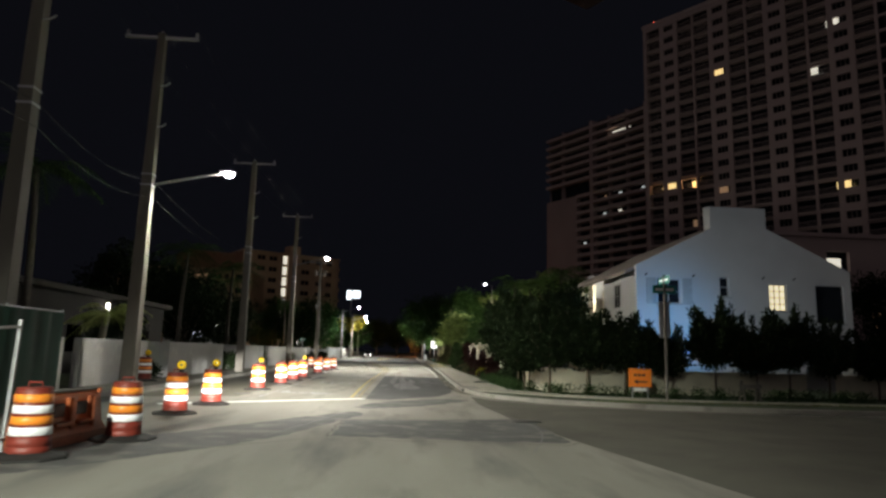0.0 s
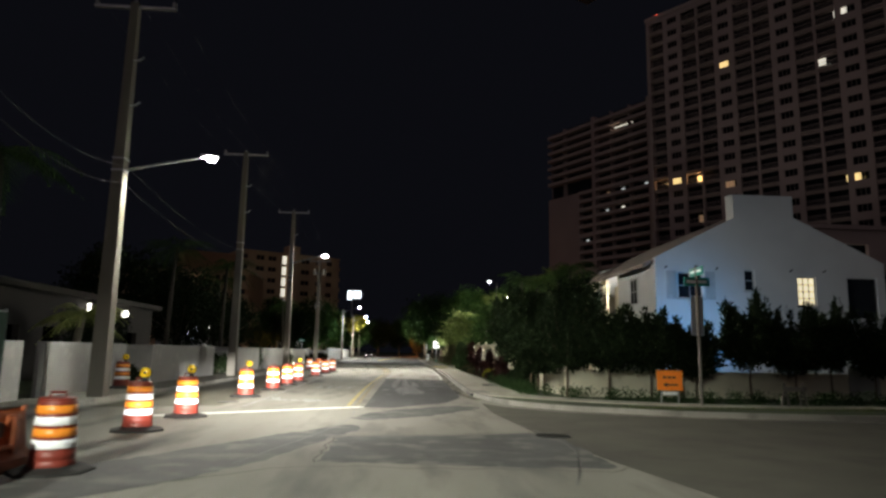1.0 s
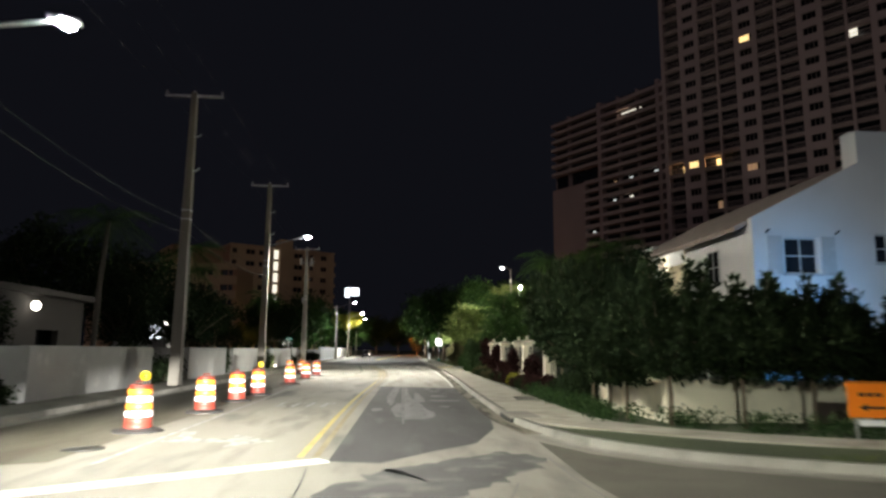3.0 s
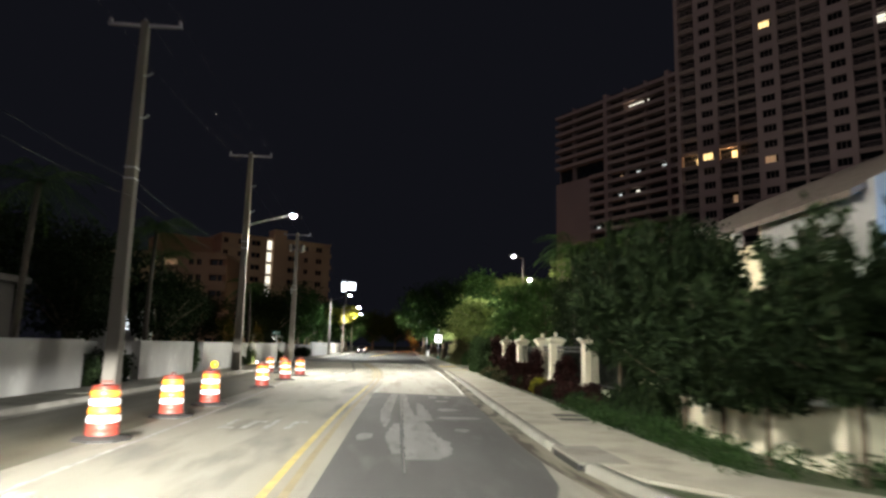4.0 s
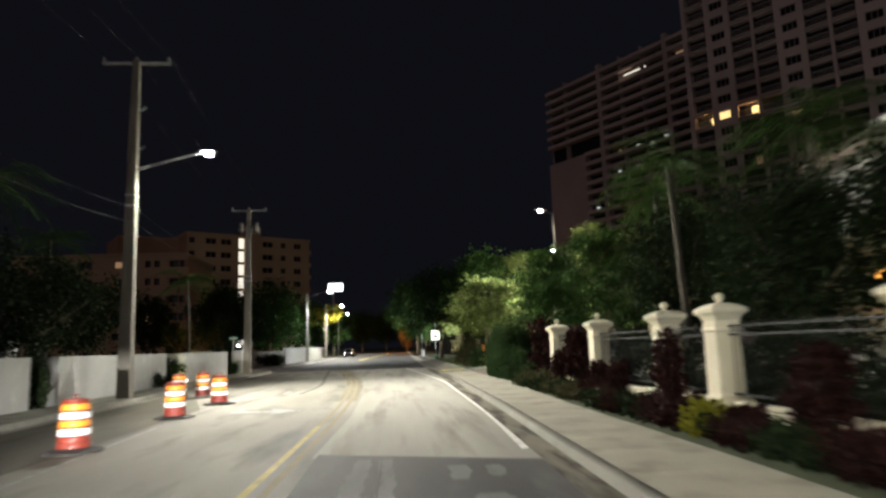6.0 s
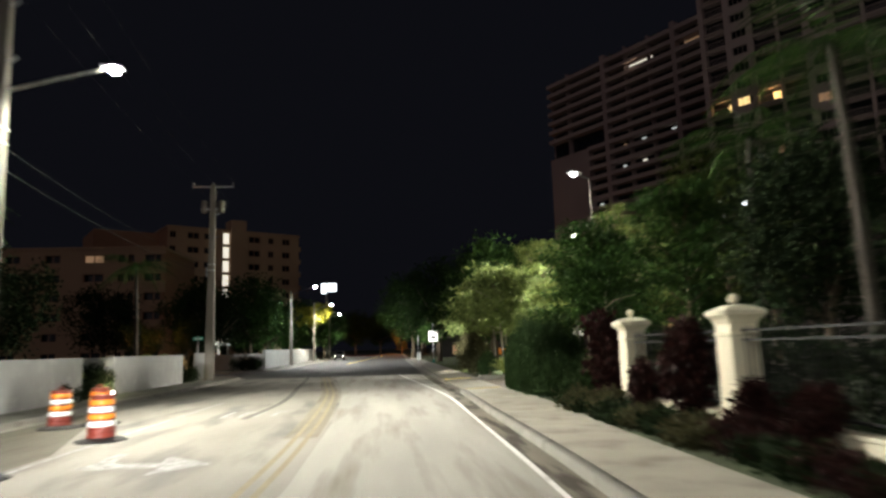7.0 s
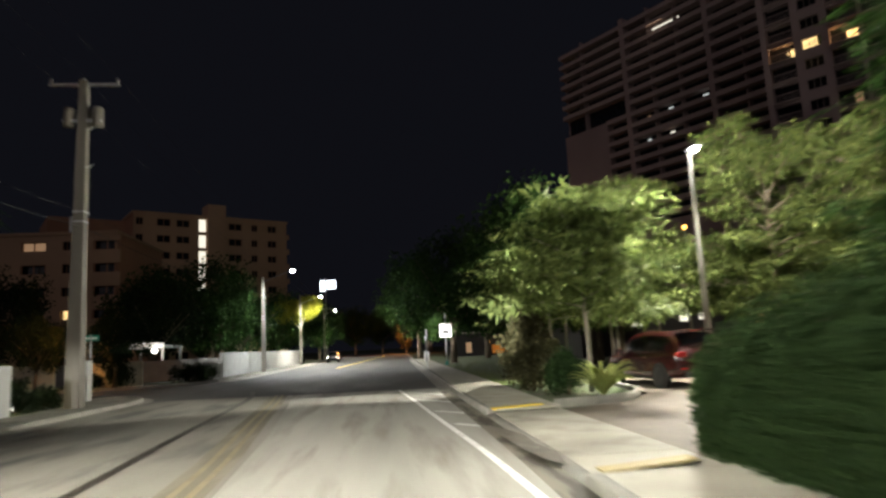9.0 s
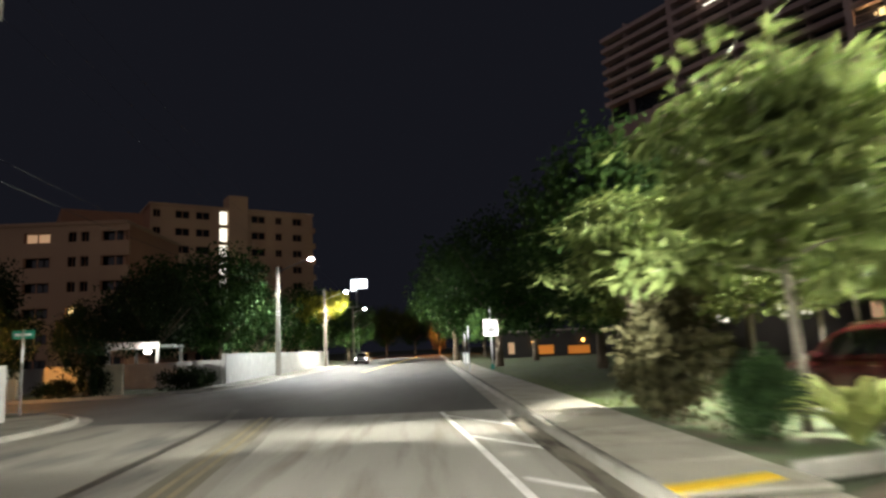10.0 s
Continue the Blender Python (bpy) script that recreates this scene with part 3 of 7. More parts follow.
structure("ground", poly([(-900, -300), (900, -300), (900, 1400), (-900, 1400)], -0.06), M_GROUND, "dark soil and thin grass in the night", "ground")
road = structure("road", poly([(-9.4, -60), (8, -60), (8, -12), (75, -12), (75, 20.8), (20, 21.1), (11, 21.7), (8.3, 22.4), (6.5, 23.2), (4.8, 24.2), (3.85, 25.4), (3.3, 26.9), (2.9, 30.5), (3.2, 42), (3.75, 60), (4.05, 76), (4.2, 88.2), (-8.8, 89.9), (-9.0, 84), (-9.2, 40)], 0.0), M_ROAD, "pale worn asphalt street under street lamps", "road")
structure("road_far", poly([(-75, 96.4), (-15, 95.9), (-11.4, 94.1), (-9.3, 91.9), (-8.6, 89.4), (4.4, 88.0), (4.6, 115), (5.2, 143), (6.2, 170), (7.7, 240), (4, 335), (-11, 335), (-9.2, 203), (-8.8, 145), (-9.4, 110), (-10.4, 106.4), (-13.5, 104.5), (-75, 103.9)], -0.004), M_DARKROAD, "darker resurfaced asphalt street curving away", "road")

KERB_PROFILE = [(-0.42, 0.012), (-0.02, 0.006), (0.0, 0.02), (0.015, 0.135), (0.05, 0.15), (0.2, 0.152), (0.2, -0.05)]
DROP_PROFILE = [(-0.42, 0.012), (-0.02, 0.006), (0.0, 0.015), (0.015, 0.03), (0.05, 0.035), (0.2, 0.07), (0.2, -0.05)]


def between(line, y0, y1):
    """The part of a line from one y to another, for lines that run up the street."""
    p = np.array(line, float)
    p = p[np.argsort(p[:, 1], kind="stable")]
    ys = [y0] + [y for y in p[:, 1] if y0 < y < y1] + [y1]
    return [(float(np.interp(y, p[:, 1], p[:, 0])), y) for y in ys]


corner = [p for p in KERB_R if p[1] < 30.6]
structure("kerb_right_corner", sweep(corner + [(2.8, 31.5)], KERB_PROFILE, 0.6), M_KERB, "pale concrete kerb round the corner", "kerb", True)
structure("kerb_right_middle", sweep(between(KERB_R, 31.5, 68.3), KERB_PROFILE, 0.8), M_KERB, "pale concrete kerb with stained gutter", "kerb", True)
structure("kerb_right_drop", sweep(between(KERB_R, 68.3, 76.6), DROP_PROFILE, 0.8), M_KERB, "lowered kerb at the driveway", "kerb", True)
structure("kerb_right_far", sweep(between(KERB_R, 76.6, 330), KERB_PROFILE, 2.0), M_KERB, "pale concrete kerb along the far street", "kerb", True)
structure("kerb_left", sweep(KERB_L[::-1], KERB_PROFILE, 1.0), M_KERB, "concrete kerb by the white garden walls", "kerb", True)
structure("kerb_left_far", sweep(KERB_L2[::-1], KERB_PROFILE, 1.5), M_KERB, "concrete kerb beyond the side street", "kerb", True)
structure("gutter", strip([(x - 0.22, y) for x, y in between(KERB_R, 27.5, 86)], 0.42, 0.014), M_GUTTER, "stained concrete gutter beside the kerb", "gutter")


def slabs(name, outer, inner, step, material, label, z=0.15, gap=0.012):
    """Paving slabs, each a piece of its own, between two lines."""
    bm = bmesh.new()
    a, b = resample(outer, 0.5), resample(inner, 0.5)
    n = max(2, int(round(np.hypot(*np.diff(a, axis=0).T).sum() / step)))
    pa = np.stack([np.interp(np.linspace(0, len(a) - 1, n + 1), range(len(a)), a[:, i]) for i in (0, 1)], 1)
    pb = np.stack([np.interp(np.linspace(0, len(b) - 1, n + 1), range(len(b)), b[:, i]) for i in (0, 1)], 1)
    ra = [bm.verts.new((*p, z - 0.014)) for p in pa]
    rb = [bm.verts.new((*p, z - 0.014)) for p in pb]
    for i in range(n):
        bm.faces.new((ra[i], rb[i], rb[i + 1], ra[i + 1]))
    bmesh.ops.recalc_face_normals(bm, faces=bm.faces)
    if sum(f.normal.z for f in bm.faces) < 0:
        bmesh.ops.reverse_faces(bm, faces=bm.faces)
    base = structure(name, bm, M_JOINT, label, "pavement")
    rng = random.Random(5)
    for i in range(n):
        k = gap / step
        q = [pa[i] * (1 - k) + pa[i + 1] * k, pb[i] * (1 - k) + pb[i + 1] * k, pb[i + 1] * (1 - k) + pb[i] * k, pa[i + 1] * (1 - k) + pa[i] * k]
        s = poly([tuple(p) for p in q], z + rng.uniform(-0.004, 0.005), None, 0.05)
        part("slab", s, material, base)
    return base


def offset(line, d):
    q = np.array(line, float)
    g = np.gradient(q, axis=0)
    g /= np.linalg.norm(g, axis=1)[:, None]
    return [(float(p[0] + k[1] * d), float(p[1] - k[0] * d)) for p, k in zip(q, g)]


# right pavement: round the corner, along the garden, past the driveway, onwards
slabs("pavement_corner", [(70, 23.6), (20, 23.7), (12, 23.75), (9.4, 24.0), (8.4, 24.35), (7.3, 24.85), (6.3, 25.4), (5.3, 26.2), (4.5, 26.95), (3.6, 27.7), (3.15, 28.5), (3.0, 29.2), (2.98, 30)], [(70, 24.5), (20, 24.7), (12, 24.8), (9.6, 25.15), (8.0, 25.9), (6.5, 26.8), (5.5, 27.8), (5.1, 28.5), (4.85, 29.3), (4.8, 30)], 1.6, M_SLAB, "pale concrete footpath round the street corner")
slabs("pavement_garden", offset(between(KERB_R, 30.0, 68.3), 0.2), between(WALK_R, 30.0, 68.3), 1.55, M_SLAB, "pale concrete footpath beside the planting bed")
slabs("pavement_driveway", offset(between(KERB_R, 68.3, 76.6), 0.2), between(WALK_R, 68.3, 76.6), 1.65, M_SLAB, "concrete footpath crossing the driveway", 0.075)
slabs("pavement_far", offset(between(KERB_R, 76.6, 150), 0.2), between(WALK_R, 76.6, 150), 1.8, M_SLAB, "concrete footpath along the lawn")
slabs("pavement_left", [(-9.35, 6), (-9.32, 40), (-9.3, 78), (-9.05, 85), (-8.9, 88.8), (-9.6, 91.4), (-11.6, 93.6)], [(-10.95, 6), (-10.95, 40), (-10.95, 78), (-10.95, 85), (-11.0, 88), (-11.4, 90), (-12.8, 92)], 1.6, M_SLABDARK, "grey concrete footpath by the garden walls")
slabs("pavement_left_far", [(-10.0, 107.2), (-9.4, 111), (-9.3, 119), (-8.8, 145), (-9.1, 190)], [(-11.3, 108.5), (-11.2, 112), (-11.2, 119), (-11.1, 145), (-11.3, 190)], 2.0, M_SLABDARK, "grey concrete footpath beyond the side street")
structure("verge", poly([(70, 20.8), (20, 21.1), (11, 21.7), (8.3, 22.4), (6.5, 23.2), (4.85, 24.25), (3.95, 25.45), (3.42, 26.9), (3.2, 28.3), (3.6, 27.68), (4.5, 26.93), (5.3, 26.18), (6.3, 25.38), (7.3, 24.83), (8.4, 24.33), (9.4, 23.98), (12, 23.73), (20, 23.68), (70, 23.58)], 0.13, None, 0.2), M_GROUND, "strip of dark grass beside the kerb", "verge")
structure("planting_bed", poly([(6.55, 26.8), (5.55, 27.8), (4.9, 29.4), (4.83, 31), (4.93, 37), (5.07, 42), (5.17, 47), (5.23, 51), (5.37, 55), (5.75, 61.5), (5.88, 69.3), (30, 69.3), (30, 40), (70, 40), (70, 24.55), (20, 24.75), (12, 24.85), (9.65, 25.2), (8.05, 25.95)], 0.12, None, 0.2), M_GROUND, "dark planting bed in front of the garden wall", "planting bed")
structure("lawn", poly([(5.95, 80), (6.05, 88), (6.2, 100), (6.4, 115), (7.0, 143), (8, 170), (60, 170), (60, 88.7), (11, 88.7), (9.65, 86), (9.0, 80.4), (7.8, 78.6), (5.9, 77.6)], 0.12, None, 0.2), M_LAWN, "dark patchy lawn under the trees", "lawn")
structure("garden_left", poly([(-11.0, 6), (-11.0, 88), (-11.4, 90), (-12.2, 93.5), (-15, 95.5), (-70, 96), (-70, 6)], 0.1, None, 0.2), M_GROUND, "dark garden ground behind the white walls", "garden")
structure("garden_left_far", poly([(-11.3, 108.4), (-12, 106.4), (-14, 105), (-70, 104.4), (-70, 190), (-11.3, 190)], 0.06, None, 0.15), M_GROUND, "dark ground before the orange lit walls", "garden")
structure("driveway", poly([(5.78, 69.4), (5.82, 76.4), (8.1, 77.8), (9.3, 79.6), (9.8, 86), (11, 88.6), (40, 88.6), (40, 69.4)], 0.06, None, 0.1), M_PAVER, "pale paved driveway lit by the post lamp", "driveway")


# ---- road markings and patches ----
def marking(name, bm, material, label, category="road marking"):
    return structure(name, bm, material, label, category)


def ragged(points, seed, depth=0.07, step=0.22):
    """The outline of a patch with a broken, uneven edge."""
    rng = random.Random(seed)
    q = resample(list(points) + [points[0]], step)[:-1]
    return [(float(x) + rng.uniform(-depth, depth), float(y) + rng.uniform(-depth, depth)) for x, y in q]


def crack(points, seed, width=0.035):
    """A wandering tar-dark crack along a line."""
    rng = random.Random(seed)
    q = resample(points, 0.3)
    return strip([(float(x) + rng.uniform(-0.07, 0.07), float(y) + rng.uniform(-0.07, 0.07)) for x, y in q], width, 0.007, None, 0.15, False)


# dark sheet over the lane: the dimmer light there is painted
marking("closed_lane", poly([(-9.08, 23.0), (-5.45, 24.2), (-5.5, 46), (-5.4, 56), (-7.2, 62), (-9.06, 66)], 0.003), M_CLOSED, "brownish asphalt of the closed lane, darkened for lamp falloff", "road patch")
marking("asphalt_patch_near", poly(ragged([(-1.38, 14.25), (-1.3, 17.4), (0.9, 17.5), (3.15, 18.2), (3.25, 13.65), (1.2, 13.9)], 1), 0.004), M_PATCH2, "grey square of newer asphalt", "road patch")
marking("asphalt_patch_long", poly([(-1.14, 24.2), (-1.06, 28.5), (-0.93, 36.4), (-0.73, 45.9), (2.96, 44.4), (2.72, 38), (2.5, 31.5), (2.2, 28.6), (1.5, 26.2), (0.6, 25.2), (-0.3, 24.0)], 0.005), M_PATCH, "dark asphalt patch with pale streaks", "road patch")
marking("asphalt_patch_torn", poly(ragged([(-0.3, 23.4), (0.9, 24.4), (2.0, 25.3), (2.45, 24.2), (1.5, 22.6), (0.4, 21.4), (-0.7, 20.4), (-1.4, 20.7)], 2, 0.16), 0.004), M_PATCH2, "broken grey asphalt before the long patch", "road patch")
marking("asphalt_band", poly(ragged([(-6.6, 11.2), (-4.4, 14.2), (-2.6, 17.4), (-1.2, 19.6), (-0.9, 18.6), (-1.44, 17.0), (-2.2, 14.3), (-3.1, 12.6), (-5.1, 9.8)], 3), 0.003), M_PATCH2, "dark trench patch slanting over the street", "road patch")
marking("asphalt_side", poly([(4.9, 3.0), (4.2, 9.0), (3.3, 14.5), (2.85, 18.0), (2.6, 22.6), (2.75, 26.4), (3.35, 24.9), (4.4, 23.6), (6.2, 22.5), (8.1, 21.75), (11, 21.1), (20, 20.5), (69, 20.2), (69, 3.0)], 0.003), M_SIDE, "older brownish asphalt of the side street", "road patch")
for k, line in enumerate(([(-1.45, 14.1), (-1.4, 17.5), (0.9, 17.7), (3.3, 18.4)], [(1.2, 13.7), (3.4, 13.4), (3.5, 18.3), (3.1, 21.0)], [(-3.6, 12.2), (-1.6, 13.9), (1.1, 13.6)])):
    marking("crack", crack(line, k), M_JOINT, "dark sealed crack in the asphalt", "crack")
# pale worn streaks along the dark patch: height along the street, left and right edge
streaks = [[(34.9, -0.24, -0.18), (36.0, -0.34, -0.12), (38.7, -0.37, -0.06), (40, -0.31, 0.0), (42, -0.24, 0.06), (44.4, -0.1, 0.16), (45.2, -0.05, 0.2)],
           [(31.2, -0.06, 0.1), (33, -0.18, 0.12), (34.2, -0.15, 0.13), (35.6, -0.02, 0.12)],
           [(30.6, 0.16, 0.7), (31.2, 0.16, 1.0), (32.5, 0.17, 1.08), (33.5, 0.18, 0.86), (35.1, 0.2, 0.8), (36.6, 0.22, 0.76), (37.8, 0.24, 0.54), (40, 0.28, 0.5), (42, 0.31, 0.49), (45.1, 0.36, 0.52)],
           [(36.2, 0.6, 0.98), (37.4, 0.62, 1.0), (38.8, 0.66, 0.96), (40.2, 0.7, 0.9), (41.3, 0.74, 0.8)],
           [(38.7, 1.4, 1.7), (39.1, 1.24, 1.95), (39.5, 1.4, 1.8)],
           [(36.6, 1.3, 2.0), (36.9, 1.1, 2.3), (37.2, 1.2, 2.1)],
           [(34.1, 1.42, 1.55), (34.4, 1.34, 1.66), (34.7, 1.4, 1.6)],
           [(41.8, 1.5, 1.75), (42.1, 1.42, 1.9), (42.4, 1.5, 1.8)],
           [(43.3, 1.3, 1.45), (43.8, 1.28, 1.62), (44.3, 1.3, 1.55)],
           [(43.4, 1.85, 1.95), (43.8, 1.8, 2.1), (44.2, 1.86, 2.05)],
           [(32.8, -0.74, -0.6), (33.3, -0.8, -0.42), (33.8, -0.7, -0.5)]]
for i, rows in enumerate(streaks):
    rag = random.Random(i)
    bm = bmesh.new()
    pairs = []
    n = max(6, int((rows[-1][0] - rows[0][0]) / 0.16))
    for k in range(n + 1):
        y = rows[0][0] + (rows[-1][0] - rows[0][0]) * k / n
        xl, xr = (float(np.interp(y, [r[0] for r in rows], [r[j] for r in rows])) for j in (1, 2))
        xl, xr = xl + rag.uniform(-0.035, 0.035), xr + rag.uniform(-0.035, 0.035)
        xr = max(xr, xl + 0.03)
        pairs.append((bm.verts.new((xl, y, 0.0062 + 0.0001 * i)), bm.verts.new((xr, y, 0.0062 + 0.0001 * i))))
    for p, q in zip(pairs, pairs[1:]):
        bm.faces.new((p[0], p[1], q[1], q[0]))
    marking("asphalt_streak", bm, M_STREAK, "pale worn streak on the dark patch", "road patch")
YELLOW = [(-1.38, 24.6), (-1.36, 31), (-1.28, 37), (-1.18, 41), (-1.05, 44.5), (-0.9, 49), (-0.75, 55), (-0.8, 61.5), (-0.97, 67), (-1.2, 71.5), (-1.65, 76), (-2.07, 80.5), (-2.35, 84), (-2.95, 89.5)]
marking("pale_lane", poly([(-0.8, 45.6), (-0.5, 52), (-0.45, 60), (-0.7, 68), (-1.1, 75), (-1.9, 84), (-2.6, 88.9), (3.9, 88.2), (3.6, 76), (3.85, 66), (3.75, 56), (3.4, 47), (2.95, 44.5)], 0.003), M_PALE, "paler worn asphalt of the lane ahead", "road patch")
for d, n, paint in ((0.0, "inner", M_YELLOWOLD), (-0.26, "outer", M_YELLOW)):
    marking(f"yellow_line_{n}", strip([(x + d, y) for x, y in between(YELLOW, 24.6, 50)], 0.12, 0.007), paint, "worn yellow centre line")
    marking(f"yellow_line_{n}_old", strip([(x + d, y) for x, y in between(YELLOW, 50, 89.5)], 0.11, 0.007), M_YELLOWOLD, "centre line worn down to a tan trace")
marking("worn_band", strip([(x - 0.15, y) for x, y in between(YELLOW, 57, 89)], 0.72, 0.0045), M_WEAR, "darker worn band under the centre line", "road patch")
marking("yellow_line_far", strip([(-3.4, 128), (-1.6, 160), (1.3, 207), (1.2, 240)], 0.35, 0.004), M_TACTILE, "yellow centre line far along the street")
marking("edge_line_left", strip([(-4.7, 24), (-4.75, 37), (-4.88, 43), (-5.1, 49), (-5.25, 55), (-5.15, 61), (-5.02, 68)], 0.1, 0.006), M_FADED, "white edge line beside the drums")
marking("edge_line_right", strip([(2.72, 45.5), (2.98, 50.5), (3.12, 57), (3.2, 61), (3.28, 66.5), (3.12, 71), (2.77, 76.4), (2.46, 82), (2.05, 88.2)], 0.13, 0.006), M_WHITE, "white edge line beside the gutter")
ticks = bmesh.new()
for (ax, ay), (bx, by) in (((2.83, 78.6), (3.6, 77.5)), ((2.45, 83.0), (3.65, 80.9)), ((2.1, 87.3), (3.7, 84.2)), ((3.05, 75.4), (3.6, 74.6))):
    strip([(ax, ay), (bx, by)], 0.16, 0.006, ticks, 0.5, False)
marking("hatch_ticks", ticks, M_WHITE, "white hatching between line and kerb")
marking("stop_line", strip([(-6.8, 20.6), (-1.2, 24.3)], 0.42, 0.006, None, 1, False), M_WHITE, "worn white stop line")
for ay, ax in ((54.2, -4.25), (26.5, -4.6)):
    bm = poly([(ax, ay + 0.1), (ax + 0.15, ay + 0.75), (ax - 0.02, ay + 1.6), (ax + 0.32, ay + 1.6), (ax + 0.4, ay + 0.8), (ax + 0.6, ay + 0.45), (ax + 1.3, ay + 0.4), (ax + 1.2, ay + 1.1), (ax + 2.2, ay + 0.05), (ax + 1.4, ay - 0.75), (ax + 1.4, ay - 0.05), (ax + 0.4, ay - 0.05)], 0.006)
    marking("turn_arrow", bm, M_FADED, "white turn arrow painted on the street")
word = bmesh.new()
for y0, x0 in ((34.3, -3.75), (62.2, -3.75)):
    for i in range(4):
        strip([(x0 + 0.47 * i, y0), (x0 + 0.47 * i + 0.05, y0 + 1.7 - 0.4 * (i % 2))], 0.14, 0.006, word, 1, False)
        if i != 2:
            strip([(x0 + 0.47 * i, y0 + 0.1 + 1.2 * (i % 2)), (x0 + 0.47 * i + 0.3, y0 + 0.1 + 1.2 * (i % 2))], 0.2, 0.0065, word, 1, False)
marking("lane_word", word, M_FADED, "faded white bars of a worn lane word")
marking("tar_seam", strip([(-3.0, 61.5), (-2.72, 66), (-2.85, 70), (-3.3, 75.7), (-3.7, 83), (-4.2, 89.5), (-4.9, 93)], 0.22, 0.007), M_SEAM, "dark tar seam curving along the lane", "tar seam")
crack = bmesh.new()
strip([(2.2, 12.5), (3.2, 15.5), (3.0, 18.5), (2.4, 21.5), (2.5, 24.5)], 0.022, 0.006, crack)
strip([(0.13, 29.5), (0.14, 33), (0.2, 38), (0.3, 45)], 0.028, 0.0085, crack)
strip([(-2.6, 14.0), (-1.6, 18.4), (-1.2, 21.0), (-1.4, 23.6)], 0.025, 0.006, crack)
strip([(-1.5, 15.6), (0.6, 18.9), (1.6, 22.4)], 0.02, 0.006, crack)
marking("crack_seal", crack, M_TAR, "thin black cracks in the asphalt", "crack")
marking("gutter_stain", poly([(3.58, 74.2), (3.8, 73.6), (4.0, 72.4), (3.96, 71.4), (4.08, 70.4), (3.92, 69.3), (3.72, 69.9), (3.6, 71.6)], 0.08), M_WET, "dark wet leaf litter in the gutter", "stain")
bm = poly([(3.12 + 0.38 * math.cos(a * 0.3142), 17.6 + 0.38 * math.sin(a * 0.3142)) for a in range(20)], 0.012, None, 0.02)
marking("manhole_cover", bm, M_IRON, "dark round iron manhole cover", "manhole")
bm = poly([(-5.55 + 0.34 * math.cos(a * 0.3142), 25.6 + 0.34 * math.sin(a * 0.3142)) for a in range(20)], 0.012, None, 0.02)
marking("utility_cover", bm, M_IRON, "round iron cover by the drums", "manhole")
for dx, dy in ((4.36, 35.58), (4.45, 36.54)):
    t = thing("drain_grate", dx, dy, 0.158, "dark iron drain grate set in the footpath", "drain", "footpath drains")
    part("frame", box(-0.36, 0.36, -0.24, 0.24, -0.02, 0.004), M_IRON, t)
    for k in range(6):
        part("bar", box(-0.32, 0.32, -0.21 + 0.075 * k, -0.175 + 0.075 * k, 0.002, 0.012), M_IRON, t)
t = thing("storm_inlet", 2.79, 30.4, 0.0, "kerb inlet to the drain, its dark opening a black block", "drain")
# solid black block where the inlet is hollow; the shade inside is colour
part("opening", box(-0.03, 0.2, -0.75, 0.75, 0.02, 0.12), M_SIGNBLK, t)
part("lid", box(-0.04, 0.75, -0.85, 0.85, 0.125, 0.162, None, 0.01), M_KERB, t)
for ty in (68.45, 76.75):
    structure("tactile_strip", poly([(4.1, ty - 0.17), (5.5, ty + 0.25), (5.5, ty + 0.6), (4.1, ty + 0.18)], 0.165, None, 0.03), M_TACTILE if ty > 70 else M_OLDTACTILE, "yellow tactile strip at the driveway", "tactile paving")


# ---- walls along the left pavement ----
def wall(name, x0, x1, y0, y1, z1, material, label, cap=0.0):
    w = structure(name, box(x0, x1, y0, y1, -0.05, z1, None, 0.02), material, label, "wall")
    if cap:
        part("coping", box(x0 - 0.04, x1 + 0.04, y0 - 0.04, y1 + 0.04, z1 - 0.002, z1 + cap, None, 0.015), material, w)
    return w


for i, (a, b) in enumerate(((21.5, 23.7), (24.9, 31.05), (33.9, 43.95), (49.2, 56.95), (58.8, 70.3), (73.4, 83.75))):
    wall(f"wall_left_{i + 1}", -11.3, -11.02, a, b, 1.82, M_STUCCO, "plain white garden wall by the footpath")
for i, (a, b) in enumerate(((31.05, 33.9), (43.95, 49.2), (56.95, 58.8), (70.3, 73.4))):
    wall(f"wall_left_back_{i + 1}", -13.1, -12.85, a - 0.6, b + 0.6, 1.74, M_STUCCO, "white garden wall set back behind shrubs")
for i, y in enumerate((30.83, 33.9, 43.73, 49.2, 56.73, 58.8, 70.08, 73.4)):
    wall(f"wall_left_return_{i + 1}", -12.9, -11.28, y, y + 0.22, 1.8, M_STUCCO, "short white return of the garden wall")
wall("wall_left_pier", -12.2, -11.4, 90.3, 90.8, 1.9, M_STUCCO, "white wall pier at the side street")
wall("wall_far_1", -11.7, -11.4, 114.5, 166, 2.1, M_STUCCO, "long white garden wall beyond the side street")
wall("wall_far_2", -30, -11.7, 114.3, 114.6, 1.7, M_STUCCO, "white garden wall along the side street")
for i, (a, b) in enumerate(((-30, -21), (-19.5, -15.2))):
    structure(f"wall_orange_{i + 1}", box(a, b, 107.5, 107.8, -0.05, 1.75, None, 0.02), M_CREAM, "cream wall glowing orange under a sodium lamp", "wall")

